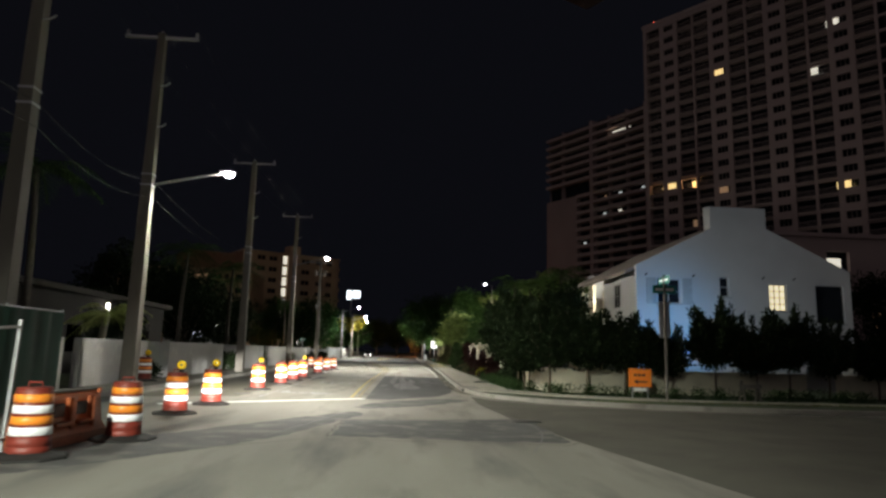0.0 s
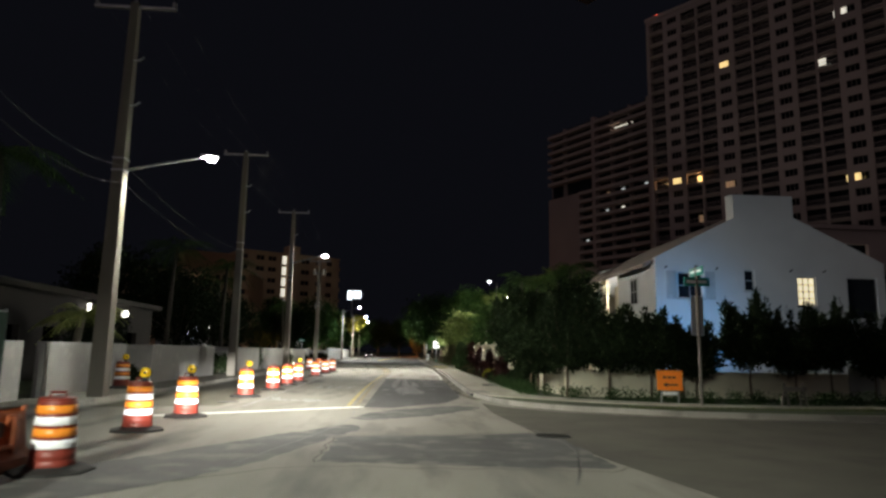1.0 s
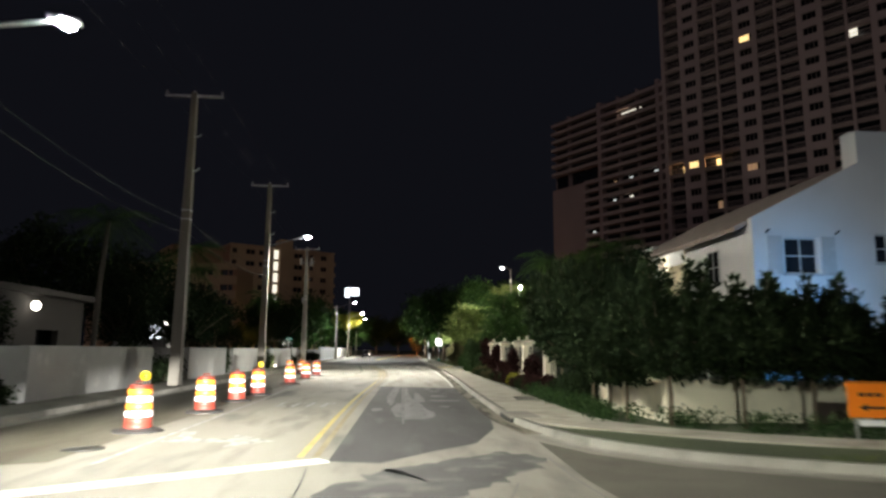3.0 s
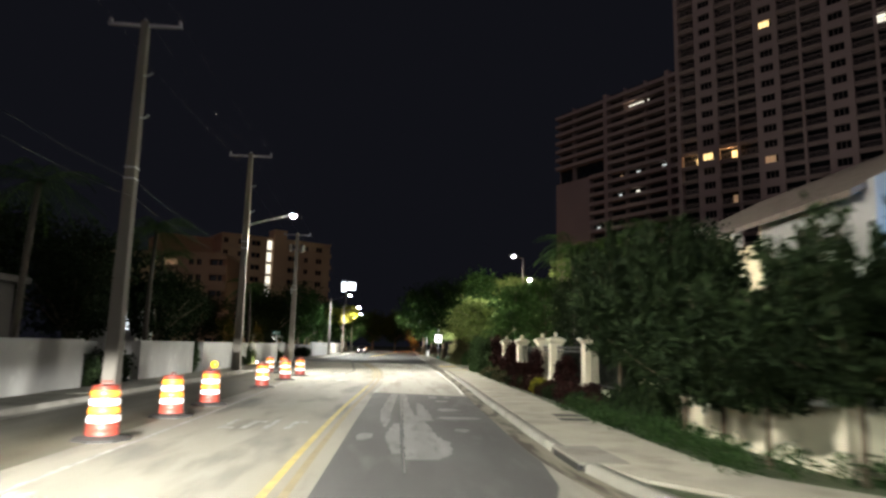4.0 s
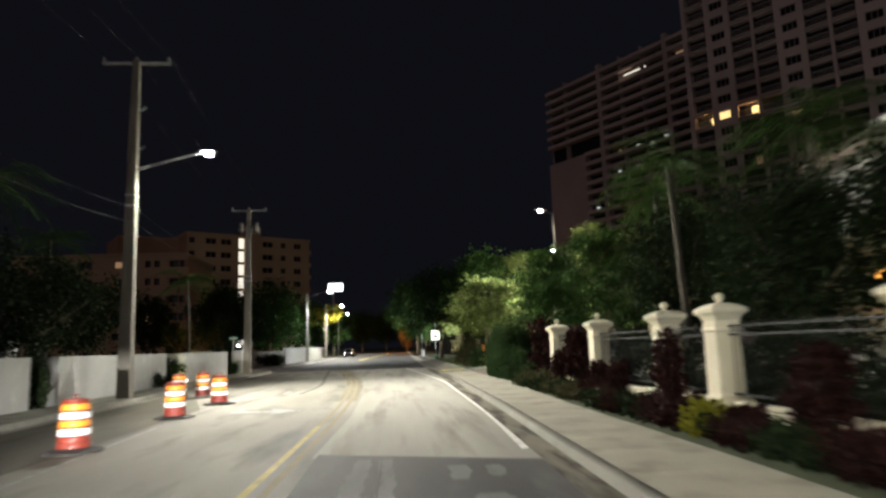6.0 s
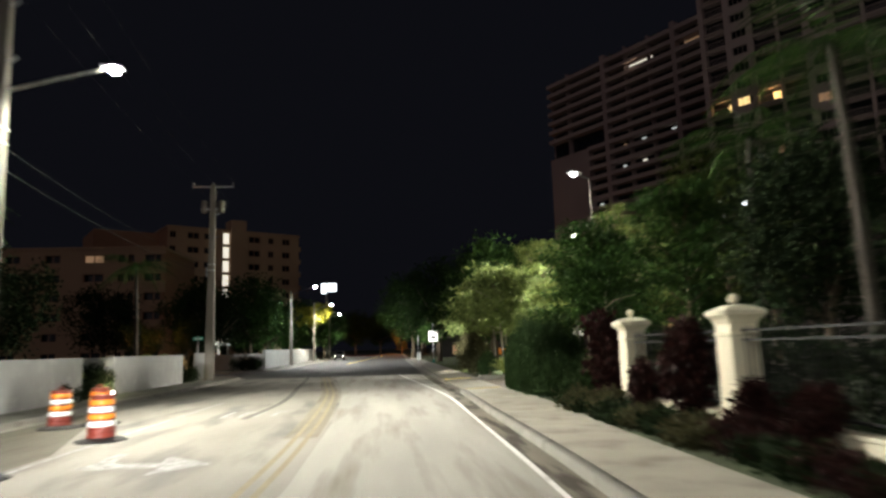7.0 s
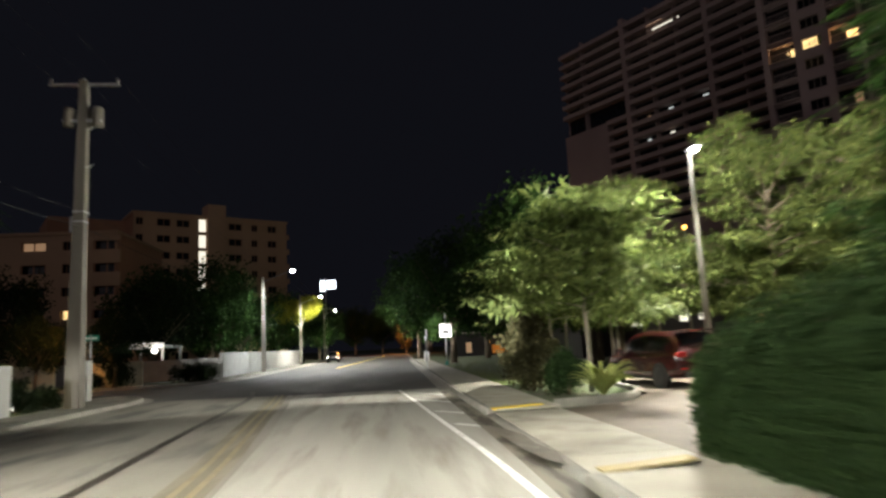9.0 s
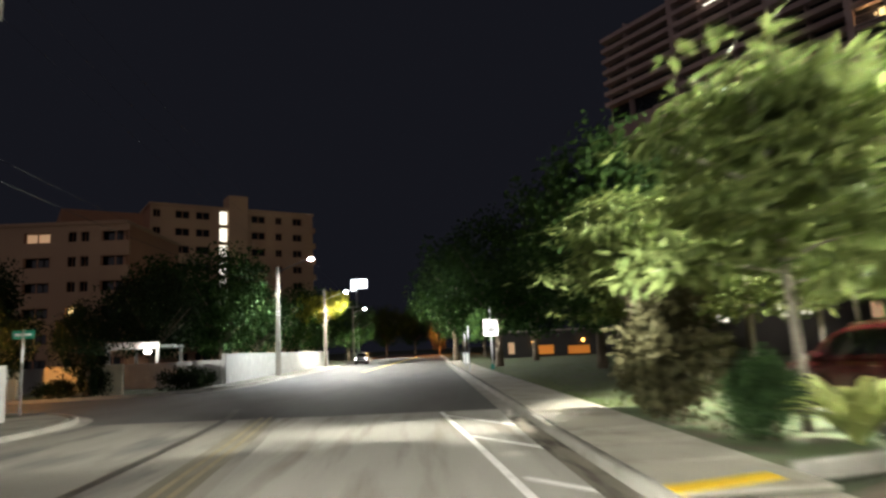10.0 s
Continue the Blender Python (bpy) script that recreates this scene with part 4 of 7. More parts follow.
# ---- cream wall, pillars and fence in front of the white house ----
wall("wall_cream_street", 6.3, 6.55, 28.85, 36.3, 1.05, M_CREAM, "low cream garden wall behind the hedge")
wall("wall_cream_corner", 6.3, 70, 28.6, 28.85, 1.12, M_CREAM, "low cream garden wall along the side street")
gate = thing("garden_gate", 18.2, 28.55, 0.1, "pale closed gate in the cream garden wall", "gate")
part("frame", box(-0.62, 0.62, -0.05, 0.03, 0, 1.35, None, 0.01), M_STUCCO, gate)
for k in range(7):
    part("slat", box(-0.55 + 0.16 * k, -0.42 + 0.16 * k, -0.07, -0.05, 0.08, 1.27), M_STUCCO, gate)
wall("wall_fence_base", 6.42, 6.66, 36.3, 58.2, 0.55, M_CREAM, "low cream wall that carries the fence", 0.06)

pillar = thing("gate_pillar", 6.55, 41.33, 0.1, "cream stucco pillar with moulded cap and ball finial", "pillar", "fence pillars")
part("plinth", square_rings([(0.33, 0), (0.33, 0.5), (0.3, 0.54), (0.27, 0.56)]), M_CREAM, pillar)
part("shaft", square_rings([(0.26, 0.55), (0.26, 0.6), (0.235, 0.64), (0.23, 1.72), (0.25, 1.74), (0.25, 1.78), (0.23, 1.8), (0.23, 1.93)]), M_CREAM, pillar)
part("cap", square_rings([(0.23, 1.925), (0.25, 1.96), (0.27, 2.0), (0.31, 2.04), (0.345, 2.07), (0.345, 2.14), (0.32, 2.15), (0.24, 2.2), (0.12, 2.24)]), M_CREAM, pillar)
part("finial", lathe([(0.09, 2.23), (0.065, 2.25), (0.05, 2.27), (0.065, 2.29), (0.082, 2.32), (0.086, 2.35), (0.075, 2.39), (0.04, 2.42), (0.01, 2.43)], 14), M_CREAM, pillar, "", True)
for y, x in ((45.86, 6.52), (48.32, 6.56), (52.9, 6.56), (57.37, 6.56)):
    copy_thing(pillar, pose(x, y, 0.1))
fence = thing("metal_fence", 6.54, 37.7, 0.6, "black metal picket fence between the pillars", "fence")
for z in (0.12, 1.15, 1.3):
    part("rail", box(-0.018, 0.018, 0, 20.4, z, z + 0.035), M_FENCE, fence)
picket = None
for k in range(150):
    m = pose(0, 0.1 + k * 0.136, 0)
    if picket is None:
        picket = part("picket", tube([(0, 0, 0), (0, 0, 1.34), (0, 0, 1.42)], [0.009, 0.009, 0.002], 5), M_FENCE, fence).data
        fence.children[-1].matrix_local = m
    else:
        share("picket", picket, fence, m)


# ---- utility poles and street lamps ----
def utility_pole(x, y, height, label, arm=True, lamp_at=None, r0=0.24, r1=0.13, boxes=False):
    t = thing("utility_pole", x, y, 0.1, label, "utility pole", "utility poles")
    part("shaft", square_rings([(r0, -0.2), (r0, 0.1), ((r0 + r1) / 2, height / 2), (r1, height)]), M_POLE, t)
    if arm:
        part("crossarm", box(-1.36, 1.36, -0.07, 0.05, height - 0.2, height - 0.1, None, 0.01), M_GREYMETAL, t)
        for k in (-1.28, 0, 1.28):
            part("insulator", lathe([(0.05, 0), (0.08, 0.05), (0.05, 0.09), (0.08, 0.14), (0.04, 0.2)], 10, None, (k, 0, height - 0.08)), M_GREYMETAL, t, "", True)
        for k, z in enumerate((height * 0.84, height * 0.72)):
            part("bracket", tube([(-0.1, -0.1, z), (0.35, -0.15, z), (0.5, -0.15, z + 0.12)], 0.025, 6), M_GREYMETAL, t)
    for z in (height * 0.55, height * 0.58):
        part("band", square_rings([(r0 * 0.82, z), (r0 * 0.82, z + 0.06)]), M_GREYMETAL, t)
    if lamp_at:
        lx, ly, lz = lamp_at[0] - x, lamp_at[1] - y, lamp_at[2] - 0.1
        arm_ob = part("lamp_arm", tube([(0.1, 0.02, lz - 0.72), (lx * 0.5, ly * 0.5, lz - 0.3), (lx * 0.85, ly * 0.85, lz - 0.02), (lx - 0.1, ly, lz + 0.08)], [0.045, 0.04, 0.035, 0.03], 8), M_GREYMETAL, t, "", True)
        a = math.atan2(ly, lx)
        head = part("lamp_head", box(-0.32, 0.3, -0.13, 0.13, 0, 0.09, None, 0.03), M_GREYMETAL, t)
        head.matrix_local = pose(lx, ly, lz + 0.05, 0, 0, math.degrees(a))
        led = part("lens", lathe([(0.04, -0.13), (0.11, -0.11), (0.15, -0.06), (0.16, 0.0)], 14, None, (0.04, 0, 0.01)), M_LED, head, "bright white bowl lens", True)
    if boxes:
        for k in (-0.55, 0.0, 0.55):
            part("transformer", lathe([(0.2, 0), (0.22, 0.05), (0.22, 0.7), (0.18, 0.78), (0.05, 0.82)], 14, None, (k, 0.25 if k == 0 else 0.0, height - 1.9)), M_POLE, t, "", True)
        part("transformer_bracket", box(-0.75, 0.75, -0.16, -0.1, height - 1.75, height - 1.65), M_GREYMETAL, t)
        part("switch_box", box(-0.36, -0.16, -0.12, 0.12, height * 0.52, height * 0.57, None, 0.02), M_GREYMETAL, t)
    return t


utility_pole(-9.75, 17.8, 13.6, "square concrete utility pole behind the mesh fence")
# unseen pole behind the camera, added to carry L0
utility_pole(-9.8, -9.9, 13.4, "square concrete utility pole with a lit lamp arm", True, L0)
utility_pole(-9.45, 25.2, 13.25, "square concrete utility pole with a lit lamp arm", True, L1)
utility_pole(-9.85, 43.6, 13.7, "square concrete utility pole by the white wall")
utility_pole(-9.55, 60.9, 13.75, "square concrete utility pole with a lit lamp arm", True, L3)
utility_pole(-10.12, 86.3, 12.9, "concrete utility pole with transformers at its top", True, None, 0.27, 0.15, True)
utility_pole(-10.0, 124.5, 9.1, "short pale utility pole with a lit lamp arm", False, L6, 0.2, 0.13)
utility_pole(-9.9, 152.0, 9.6, "far utility pole with a lit lamp arm", False, L5, 0.2, 0.12)
utility_pole(-11.4, 205.0, 11.0, "far utility pole with a lit lamp arm", True, L7)


def cable(points, sag, r, label):
    bm = bmesh.new()
    for a, b in zip(points, points[1:]):
        tube([(a[0] + (b[0] - a[0]) * k / 10, a[1] + (b[1] - a[1]) * k / 10, a[2] + (b[2] - a[2]) * k / 10 - sag * 4 * (k / 10) * (1 - k / 10)) for k in range(11)], r, 5, bm)
    return tagged(link("power_cable", bm, M_WIRE), label, "cable", "street cables")


for dx in (-1.28, 0.0, 1.28):
    cable([(-9.9 + dx, -25, 13.6), (-9.6 + dx, 17.8, 13.9), (-9.45 + dx, 25.2, 13.6), (-9.85 + dx, 43.6, 14.0), (-9.55 + dx, 60.9, 14.05), (-10.12 + dx, 86.3, 13.2), (-10.0 + dx, 124.5, 11.3), (-11.4 + dx, 205, 11.3)], 0.35, 0.004, "thin dark power cable along the poles")
for dz, r in ((7.6, 0.007), (7.0, 0.01)):
    cable([(-9.75, -25, dz), (-9.45, 17.8, dz), (-9.28, 25.2, dz), (-9.7, 43.6, dz), (-9.4, 60.9, dz), (-9.95, 86.3, dz), (-9.9, 124.5, dz + 0.6)], 0.45, r, "thick dark telephone cable along the poles")


def lamp_post(x, y, height, lens_at, label, material=M_WHITEPOLE, lens=None, r=0.08):
    t = thing("street_lamp", x, y, 0.1, label, "street lamp", "post lamps")
    part("base", lathe([(0.22, 0), (0.22, 0.04), (0.16, 0.1), (0.14, 0.3)], 12), material, t, "", True)
    part("pole", tube([(0, 0, 0), (0, 0, height * 0.5), (0, 0, height)], [r * 1.55, r * 1.3, r], 12), material, t, "", True)
    lx, ly = lens_at[0] - x, lens_at[1] - y
    part("arm", tube([(0, 0, height - 0.08), (lx, ly, height + 0.02)], 0.04, 8), material, t)
    a = math.degrees(math.atan2(ly, lx))
    h = part("lamp_head", box(-0.3, 0.35, -0.2, 0.2, 0, 0.1, None, 0.03), M_GREYMETAL, t)
    h.matrix_local = pose(lx, ly, height + 0.02, 0, -4, a)
    part("lens", lathe([(0.04, -0.13), (0.1, -0.11), (0.14, -0.06), (0.15, 0.0)], 14, None, (0.05, 0, 0.01)), lens or M_LEDPOST, h, "bright white bowl lens", True)
    return t


lamp_post(13.3, 83.25, 8.5, LR, "pale street lamp post beside the driveway, lit")
lamp_post(9.9, 69.3, 8.78, LR2, "tall lamp post rising over the hedge, lit", M_POLE, M_LEDWEAK, 0.042)
lamp_post(18.9, 71.9, 8.1, LR3, "lamp post in the dark garden, lit", M_POLE, M_LEDWEAK, 0.042)
for x, y, h in ((28.4, 114.9, 10.8),):
    t = thing("sodium_lamp", x, y, 0.1, "orange sodium lamp on a thin pole", "street lamp", "sodium lamps")
    part("pole", tube([(0, 0, 0), (0, 0, h)], [0.09, 0.06], 10), M_GREYMETAL, t)
    part("globe", lathe([(0.05, h), (0.16, h + 0.05), (0.2, h + 0.18), (0.14, h + 0.32), (0.04, h + 0.36)], 12), M_ORANGELIT, t, "glowing orange globe", True)


# ---- construction drums, barriers, fence ----
def drum(x, y, z=0.0, turn=0, beacon=False, label="orange construction drum with white reflective bands"):
    t = thing("traffic_drum", x, y, z, label, "traffic drum", "construction drums", turn)
    part("base", lathe([(0.54, 0), (0.54, 0.03), (0.5, 0.05), (0.36, 0.075), (0.3, 0.1)], 8), M_BLACK, t, "black rubber base ring")
    prof, rr = [], 0.292
    for i in range(7):
        z0 = 0.06 + i * 0.13
        r = 0.29 - 0.008 * i
        prof += [(r, z0), (r, z0 + 0.105), (r - 0.014, z0 + 0.115), (r - 0.014, z0 + 0.125)]
    prof += [(0.24, 0.975), (0.225, 0.99), (0.1, 0.995)]
    part("body", lathe(prof, 24), M_DRUM, t, "", True)
    for i, m in ((0, M_BANDW), (1, M_BANDO), (2, M_BANDW), (3, M_BANDO)):
        z0 = 0.33 + i * 0.152
        r0, r1 = 0.301 - 0.0615 * z0, 0.301 - 0.0615 * (z0 + 0.116)
        part("band", lathe([(r0 - 0.012, z0), (r0, z0 + 0.004), (r1, z0 + 0.112), (r1 - 0.012, z0 + 0.116)], 24), m, t, "white reflective band" if m is M_BANDW else "orange reflective band", True)
    part("handle", tube([(-0.1, 0, 0.98), (-0.09, 0, 1.06), (0.09, 0, 1.06), (0.1, 0, 0.98)], 0.018, 6), M_DRUM, t)
    if beacon:
        b = part("beacon", box(0.03, 0.13, -0.045, 0.045, 0.985, 1.08, None, 0.01), M_FENCE, t, "black battery case of the warning beacon")
        lens = part("lens", lathe([(0.03, -0.05), (0.085, -0.04), (0.112, -0.02), (0.112, 0.02), (0.085, 0.04), (0.03, 0.05)], 18), M_BEACON, b, "round amber lens", True)
        lens.matrix_local = pose(0.08, 0, 1.17, 90, 0, 0)
        part("bezel", tube([(0.08 + 0.113 * math.cos(a * 0.349), 0.0, 1.17 + 0.113 * math.sin(a * 0.349)) for a in range(19)], 0.012, 5), M_FENCE, b)
        hub = part("hub", lathe([(0.012, -0.062), (0.03, -0.058), (0.03, -0.045)], 10), M_FENCE, b)
        hub.matrix_local = pose(0.08, 0, 1.17, -90, 0, 0)
    return t


plain = drum(-5.35, 11.25)
for x, y, k in ((-4.85, 13.3, 20), (-5.4, 32.45, 40), (-5.45, 36.4, 80), (-5.44, 47.65, 130), (-5.44, 53.6, 200), (-5.31, 58.0, 10), (-6.85, 61.7, 60), (-7.6, 61.1, 95)):
    copy_thing(plain, pose(x, y, 0, random.Random(k).uniform(-1.5, 1.5), 0, k))
lit = drum(-5.47, 17.9, 0, 0, True, "orange construction drum with an amber beacon")
for x, y, k in ((-5.4, 20.8, -4), (-5.57, 28.1, 5), (-5.4, 39.6, 2)):
    copy_thing(lit, pose(x, y, 0, 0, 0, k))
copy_thing(lit, pose(-10.6, 29.8, 0.15, 0, 0, 30))

t = thing("water_barrier", -5.7, 12.75, 0.0, "faded orange plastic barrier segment with moulded pockets", "barrier", "", -6)
part("body", sweep([(0, -0.95), (0, -0.3), (0, 0.3), (0, 0.95)], [(-0.3, 0), (-0.3, 0.16), (-0.2, 0.3), (-0.13, 0.78), (-0.1, 0.82), (0.1, 0.82), (0.13, 0.78), (0.2, 0.3), (0.3, 0.16), (0.3, 0), (-0.3, 0)], 0.3), M_BARRIER, t)
for k in (-1, 1):
    part("end_panel", box(-0.28, 0.28, k * 0.93 - 0.03, k * 0.93 + 0.03, 0.0, 0.18, box(-0.13, 0.13, k * 0.93 - 0.03, k * 0.93 + 0.03, 0.18, 0.81)), M_BARRIER, t)
    part("end_lip", box(-0.16, 0.16, k * 0.92 - 0.05, k * 0.92 + 0.05, 0.76, 0.85, None, 0.02), M_BARRIER, t)
for k in (-0.62, 0.0, 0.62):
    part("rib", box(0.08, 0.26, k - 0.07, k + 0.07, 0.05, 0.74, None, 0.03), M_BARRIER, t)
for k in (-0.31, 0.31):
    part("ledge", box(0.1, 0.31, k - 0.22, k + 0.22, 0.3, 0.37, None, 0.02), M_BARRIER, t)
    # no real hollow: the pocket's shade is a black block
    part("pocket", box(0.1, 0.2, k - 0.16, k + 0.16, 0.44, 0.66, None, 0.03), M_SIGNBLK, t, "black block drawn as the shade in a moulded pocket")
part("top_board", box(-0.14, 0.12, -0.9, 0.9, 0.82, 0.855, None, 0.01), M_POLE, t, "grey board on the top edge")

t = thing("construction_fence", -8.6, 4.0, 0.0, "tall fence panels hung with dark green mesh", "fence")
for k in range(7):
    part("post", tube([(0, k * 2.4, 0), (0, k * 2.4, 2.45)], 0.03, 8), M_GREYMETAL, t)
for k in range(6):
    bm = bmesh.new()
    rng = random.Random(k)
    rows = []
    for i in range(13):
        rows.append([bm.verts.new((0.035 + 0.05 * math.sin(i * 1.9 + k) * (j / 5), k * 2.4 + i * 0.2, 0.08 + j * 0.46)) for j in range(6)])
    for a, b in zip(rows, rows[1:]):
        for j in range(5):
            bm.faces.new((a[j], b[j], b[j + 1], a[j + 1]))
    part("mesh_panel", bm, M_MESH, t, "dark green windscreen mesh", True)
    part("top_rail", tube([(0, k * 2.4, 2.4), (0, k * 2.4 + 2.4, 2.4)], 0.022, 6), M_GREYMETAL, t)
t = thing("fence_panel", -5.65, 10.45, 0.0, "bare grey pipe frame leaning by the drum", "fence")
part("pipe", tube([(0, 0.0, 0), (0.03, 0.02, 1.9)], 0.03, 8), M_GREYMETAL, t)
part("pipe", tube([(-0.1, 0.85, 0), (-0.06, 0.87, 1.95)], 0.03, 8), M_GREYMETAL, t)
part("rail", tube([(0.02, 0.01, 0.25), (-0.09, 0.86, 0.25)], 0.02, 8), M_GREYMETAL, t)
part("rail", tube([(0.03, 0.02, 1.8), (-0.06, 0.87, 1.85)], 0.02, 8), M_GREYMETAL, t)

# ---- signs ----
t = thing("detour_sign", 9.0, 25.42, 0.12, "orange detour sign with a black arrow pointing along", "road sign", "", -10)
part("panel", box(-0.42, 0.42, -0.012, 0.012, 0.44, 1.12, None, 0.008), M_SIGNOR, t)
part("border", box(-0.4, 0.4, -0.0155, -0.012, 1.09, 1.102), M_SIGNBLK, t)
for k in range(3):
    part("text_bar", box(-0.22 + 0.15 * k, -0.11 + 0.15 * k, -0.0165, -0.012, 0.84, 0.91), M_SIGNBLK, t)
arrow = poly([(-0.24, 0.0), (-0.1, 0.075), (-0.1, 0.022), (0.24, 0.022), (0.24, -0.022), (-0.1, -0.022), (-0.1, -0.075)], 0.0, None, 0.004)
a = part("arrow", arrow, M_SIGNBLK, t, "black arrow")
a.matrix_local = pose(0.02, -0.017, 0.63, 90, 0, 0)
part("plate", box(-0.24, 0.24, -0.012, 0.012, 0.29, 0.4), M_SIGNWHT, t, "small white plate")
for k in (-0.28, 0.28):
    part("leg", tube([(k, 0.03, 0.0), (k, 0.02, 0.9)], 0.02, 6), M_GREYMETAL, t)

t = thing("street_sign", 9.6, 24.4, 0.13, "green street name blades on a grey post", "street sign")
part("post", tube([(0, 0, 0), (0, 0, 4.55)], 0.05, 10), M_POLE, t)
b = part("blade", box(-0.44, 0.44, -0.015, 0.015, 3.86, 4.15, None, 0.01), M_SIGNGRN, t, "green street name blade")
part("text_bar", box(-0.34, 0.34, -0.019, -0.015, 3.96, 4.05), M_SIGNWHT, b)
b = part("cross_blade", box(-0.015, 0.015, -0.5, 0.5, 4.2, 4.48, None, 0.01), M_SIGNGRN, t, "green street name blade")
part("text_bar", box(-0.019, -0.015, -0.38, 0.38, 4.3, 4.39), M_SIGNWHT, b)
part("back_plate", box(-0.21, 0.21, 0.05, 0.07, 2.25, 3.55, None, 0.02), M_GREYMETAL, t, "grey back of a turned sign")

t = thing("speed_sign", 6.7, 115.5, 0.1, "white rectangular sign on a thin post", "road sign")
part("post", tube([(0, 0, 0), (0, 0, 4.4)], 0.045, 8), M_GREYMETAL, t)
p = part("panel", box(-0.5, 0.5, -0.05, -0.02, 2.35, 3.5, None, 0.02), M_SIGNWHT, t)
part("text_bar", box(-0.27, 0.31, -0.056, -0.05, 2.6, 2.98), M_SIGNBLK, p)
part("foot", lathe([(0.16, 0), (0.12, 0.3), (0.07, 0.4)], 10), M_SIGNGRN, t)
for x, y, h in ((4.85, 112.5, 3.0), (5.6, 126.0, 3.0)):
    t = thing("sign_post", x, y, 0.12, "grey sign post seen from its edge", "road sign", "far posts")
    part("post", tube([(0, 0, 0), (0, 0, h)], 0.04, 8), M_GREYMETAL, t)
    part("panel", box(-0.03, 0.03, -0.22, 0.22, h - 0.75, h, None, 0.01), M_GREYMETAL, t)
t = thing("newspaper_box", 6.0, 131.0, 0.12, "pale street box on the far footpath", "street box")
part("body", box(-0.25, 0.25, -0.25, 0.25, 0.1, 1.1, None, 0.03), M_SIGNWHT, t)
part("foot", box(-0.15, 0.15, -0.15, 0.15, 0, 0.11), M_GREYMETAL, t)
t = thing("street_sign", -13.0, 94.3, 0.1, "bright green street name blade on a post", "street sign")
part("post", tube([(0, 0, 0), (0, 0, 3.1)], 0.04, 8), M_GREYMETAL, t)
b = part("blade", box(-0.4, 0.4, -0.015, 0.015, 2.75, 3.05, None, 0.01), M_SIGNGRN, t)
part("text_bar", box(-0.3, 0.3, -0.019, -0.015, 2.86, 2.94), M_SIGNWHT, b)
t = thing("barricade", 12.6, 24.25, 0.14, "small folding barricade on the footpath", "barricade")
for sx in (-0.3, 0.3):
    part("leg", box(sx - 0.03, sx + 0.03, -0.22, -0.16, 0, 0.75), M_POLE, t).matrix_local = pose(0, 0, 0, -14, 0, 0)
    part("leg", box(sx - 0.03, sx + 0.03, 0.16, 0.22, 0, 0.75), M_POLE, t).matrix_local = pose(0, 0, 0, 14, 0, 0)
part("board", box(-0.4, 0.4, -0.06, -0.02, 0.5, 0.66), M_POLE, t)


# ---- buildings ----
def holes_wall(length, z0, z1, holes, thick, bm=None, x0=0.0):
    """A wall in the local x-z plane, front at y = 0, with rectangular openings (xa, xb, za, zb) right through it."""
    bm = bm or bmesh.new()
    xs = sorted({x0, x0 + length, *[h[0] for h in holes], *[h[1] for h in holes]})
    zs = sorted({z0, z1, *[h[2] for h in holes], *[h[3] for h in holes]})
    grid = {}

    def v(i, j, k):
        if (i, j, k) not in grid:
            grid[i, j, k] = bm.verts.new((xs[i], thick * k, zs[j]))
        return grid[i, j, k]
    xi, zi = {x: i for i, x in enumerate(xs)}, {z: i for i, z in enumerate(zs)}
    empty = set()
    for a, b, c, d in holes:
        for i in range(xi[a], xi[b]):
            for j in range(zi[c], zi[d]):
                empty.add((i, j))
    for i in range(len(xs) - 1):
        for j in range(len(zs) - 1):
            if (i, j) in empty:
                continue
            bm.faces.new((v(i, j, 0), v(i + 1, j, 0), v(i + 1, j + 1, 0), v(i, j + 1, 0)))
            bm.faces.new((v(i, j, 1), v(i, j + 1, 1), v(i + 1, j + 1, 1), v(i + 1, j, 1)))
            for di, dj, a, b in ((-1, 0, (0, 0), (0, 1)), (1, 0, (1, 1), (1, 0)), (0, -1, (1, 0), (0, 0)), (0, 1, (0, 1), (1, 1))):
                ni, nj = i + di, j + dj
                if (ni, nj) in empty or not (0 <= ni < len(xs) - 1 and 0 <= nj < len(zs) - 1):
                    p, q = (i + a[0], j + a[1]), (i + b[0], j + b[1])
                    bm.faces.new((v(*p, 0), v(*q, 0), v(*q, 1), v(*p, 1)))
    return bm


def window_mesh(w, h, bars=1, cross=1):
    """Frame bars of a window, centred on x, standing on z = 0."""
    e, t = 0.06, 0.045
    gw, gh = (w - 2 * e - bars * t) / (bars + 1), (h - 2 * e - cross * t) / (cross + 1)
    panes = []
    for i in range(bars + 1):
        for j in range(cross + 1):
            a, c = -w / 2 + e + i * (gw + t), e + j * (gh + t)
            panes.append((a, a + gw, c, c + gh))
    bm = holes_wall(w, 0, h, panes, 0.08, None, -w / 2)
    bmesh.ops.translate(bm, verts=bm.verts, vec=(0, 0.05, 0))
    return bm


def window(parent, x, z, w, h, glass, frame_mat, bars=1, cross=1, deep=0.0):
    f = part("window", window_mesh(w, h, bars, cross), frame_mat, parent)
    f.matrix_local = pose(x, deep, z)
    part("pane", box(-w / 2 + 0.03, w / 2 - 0.03, 0.085, 0.095, 0.03, h - 0.03), glass, f)
    return f


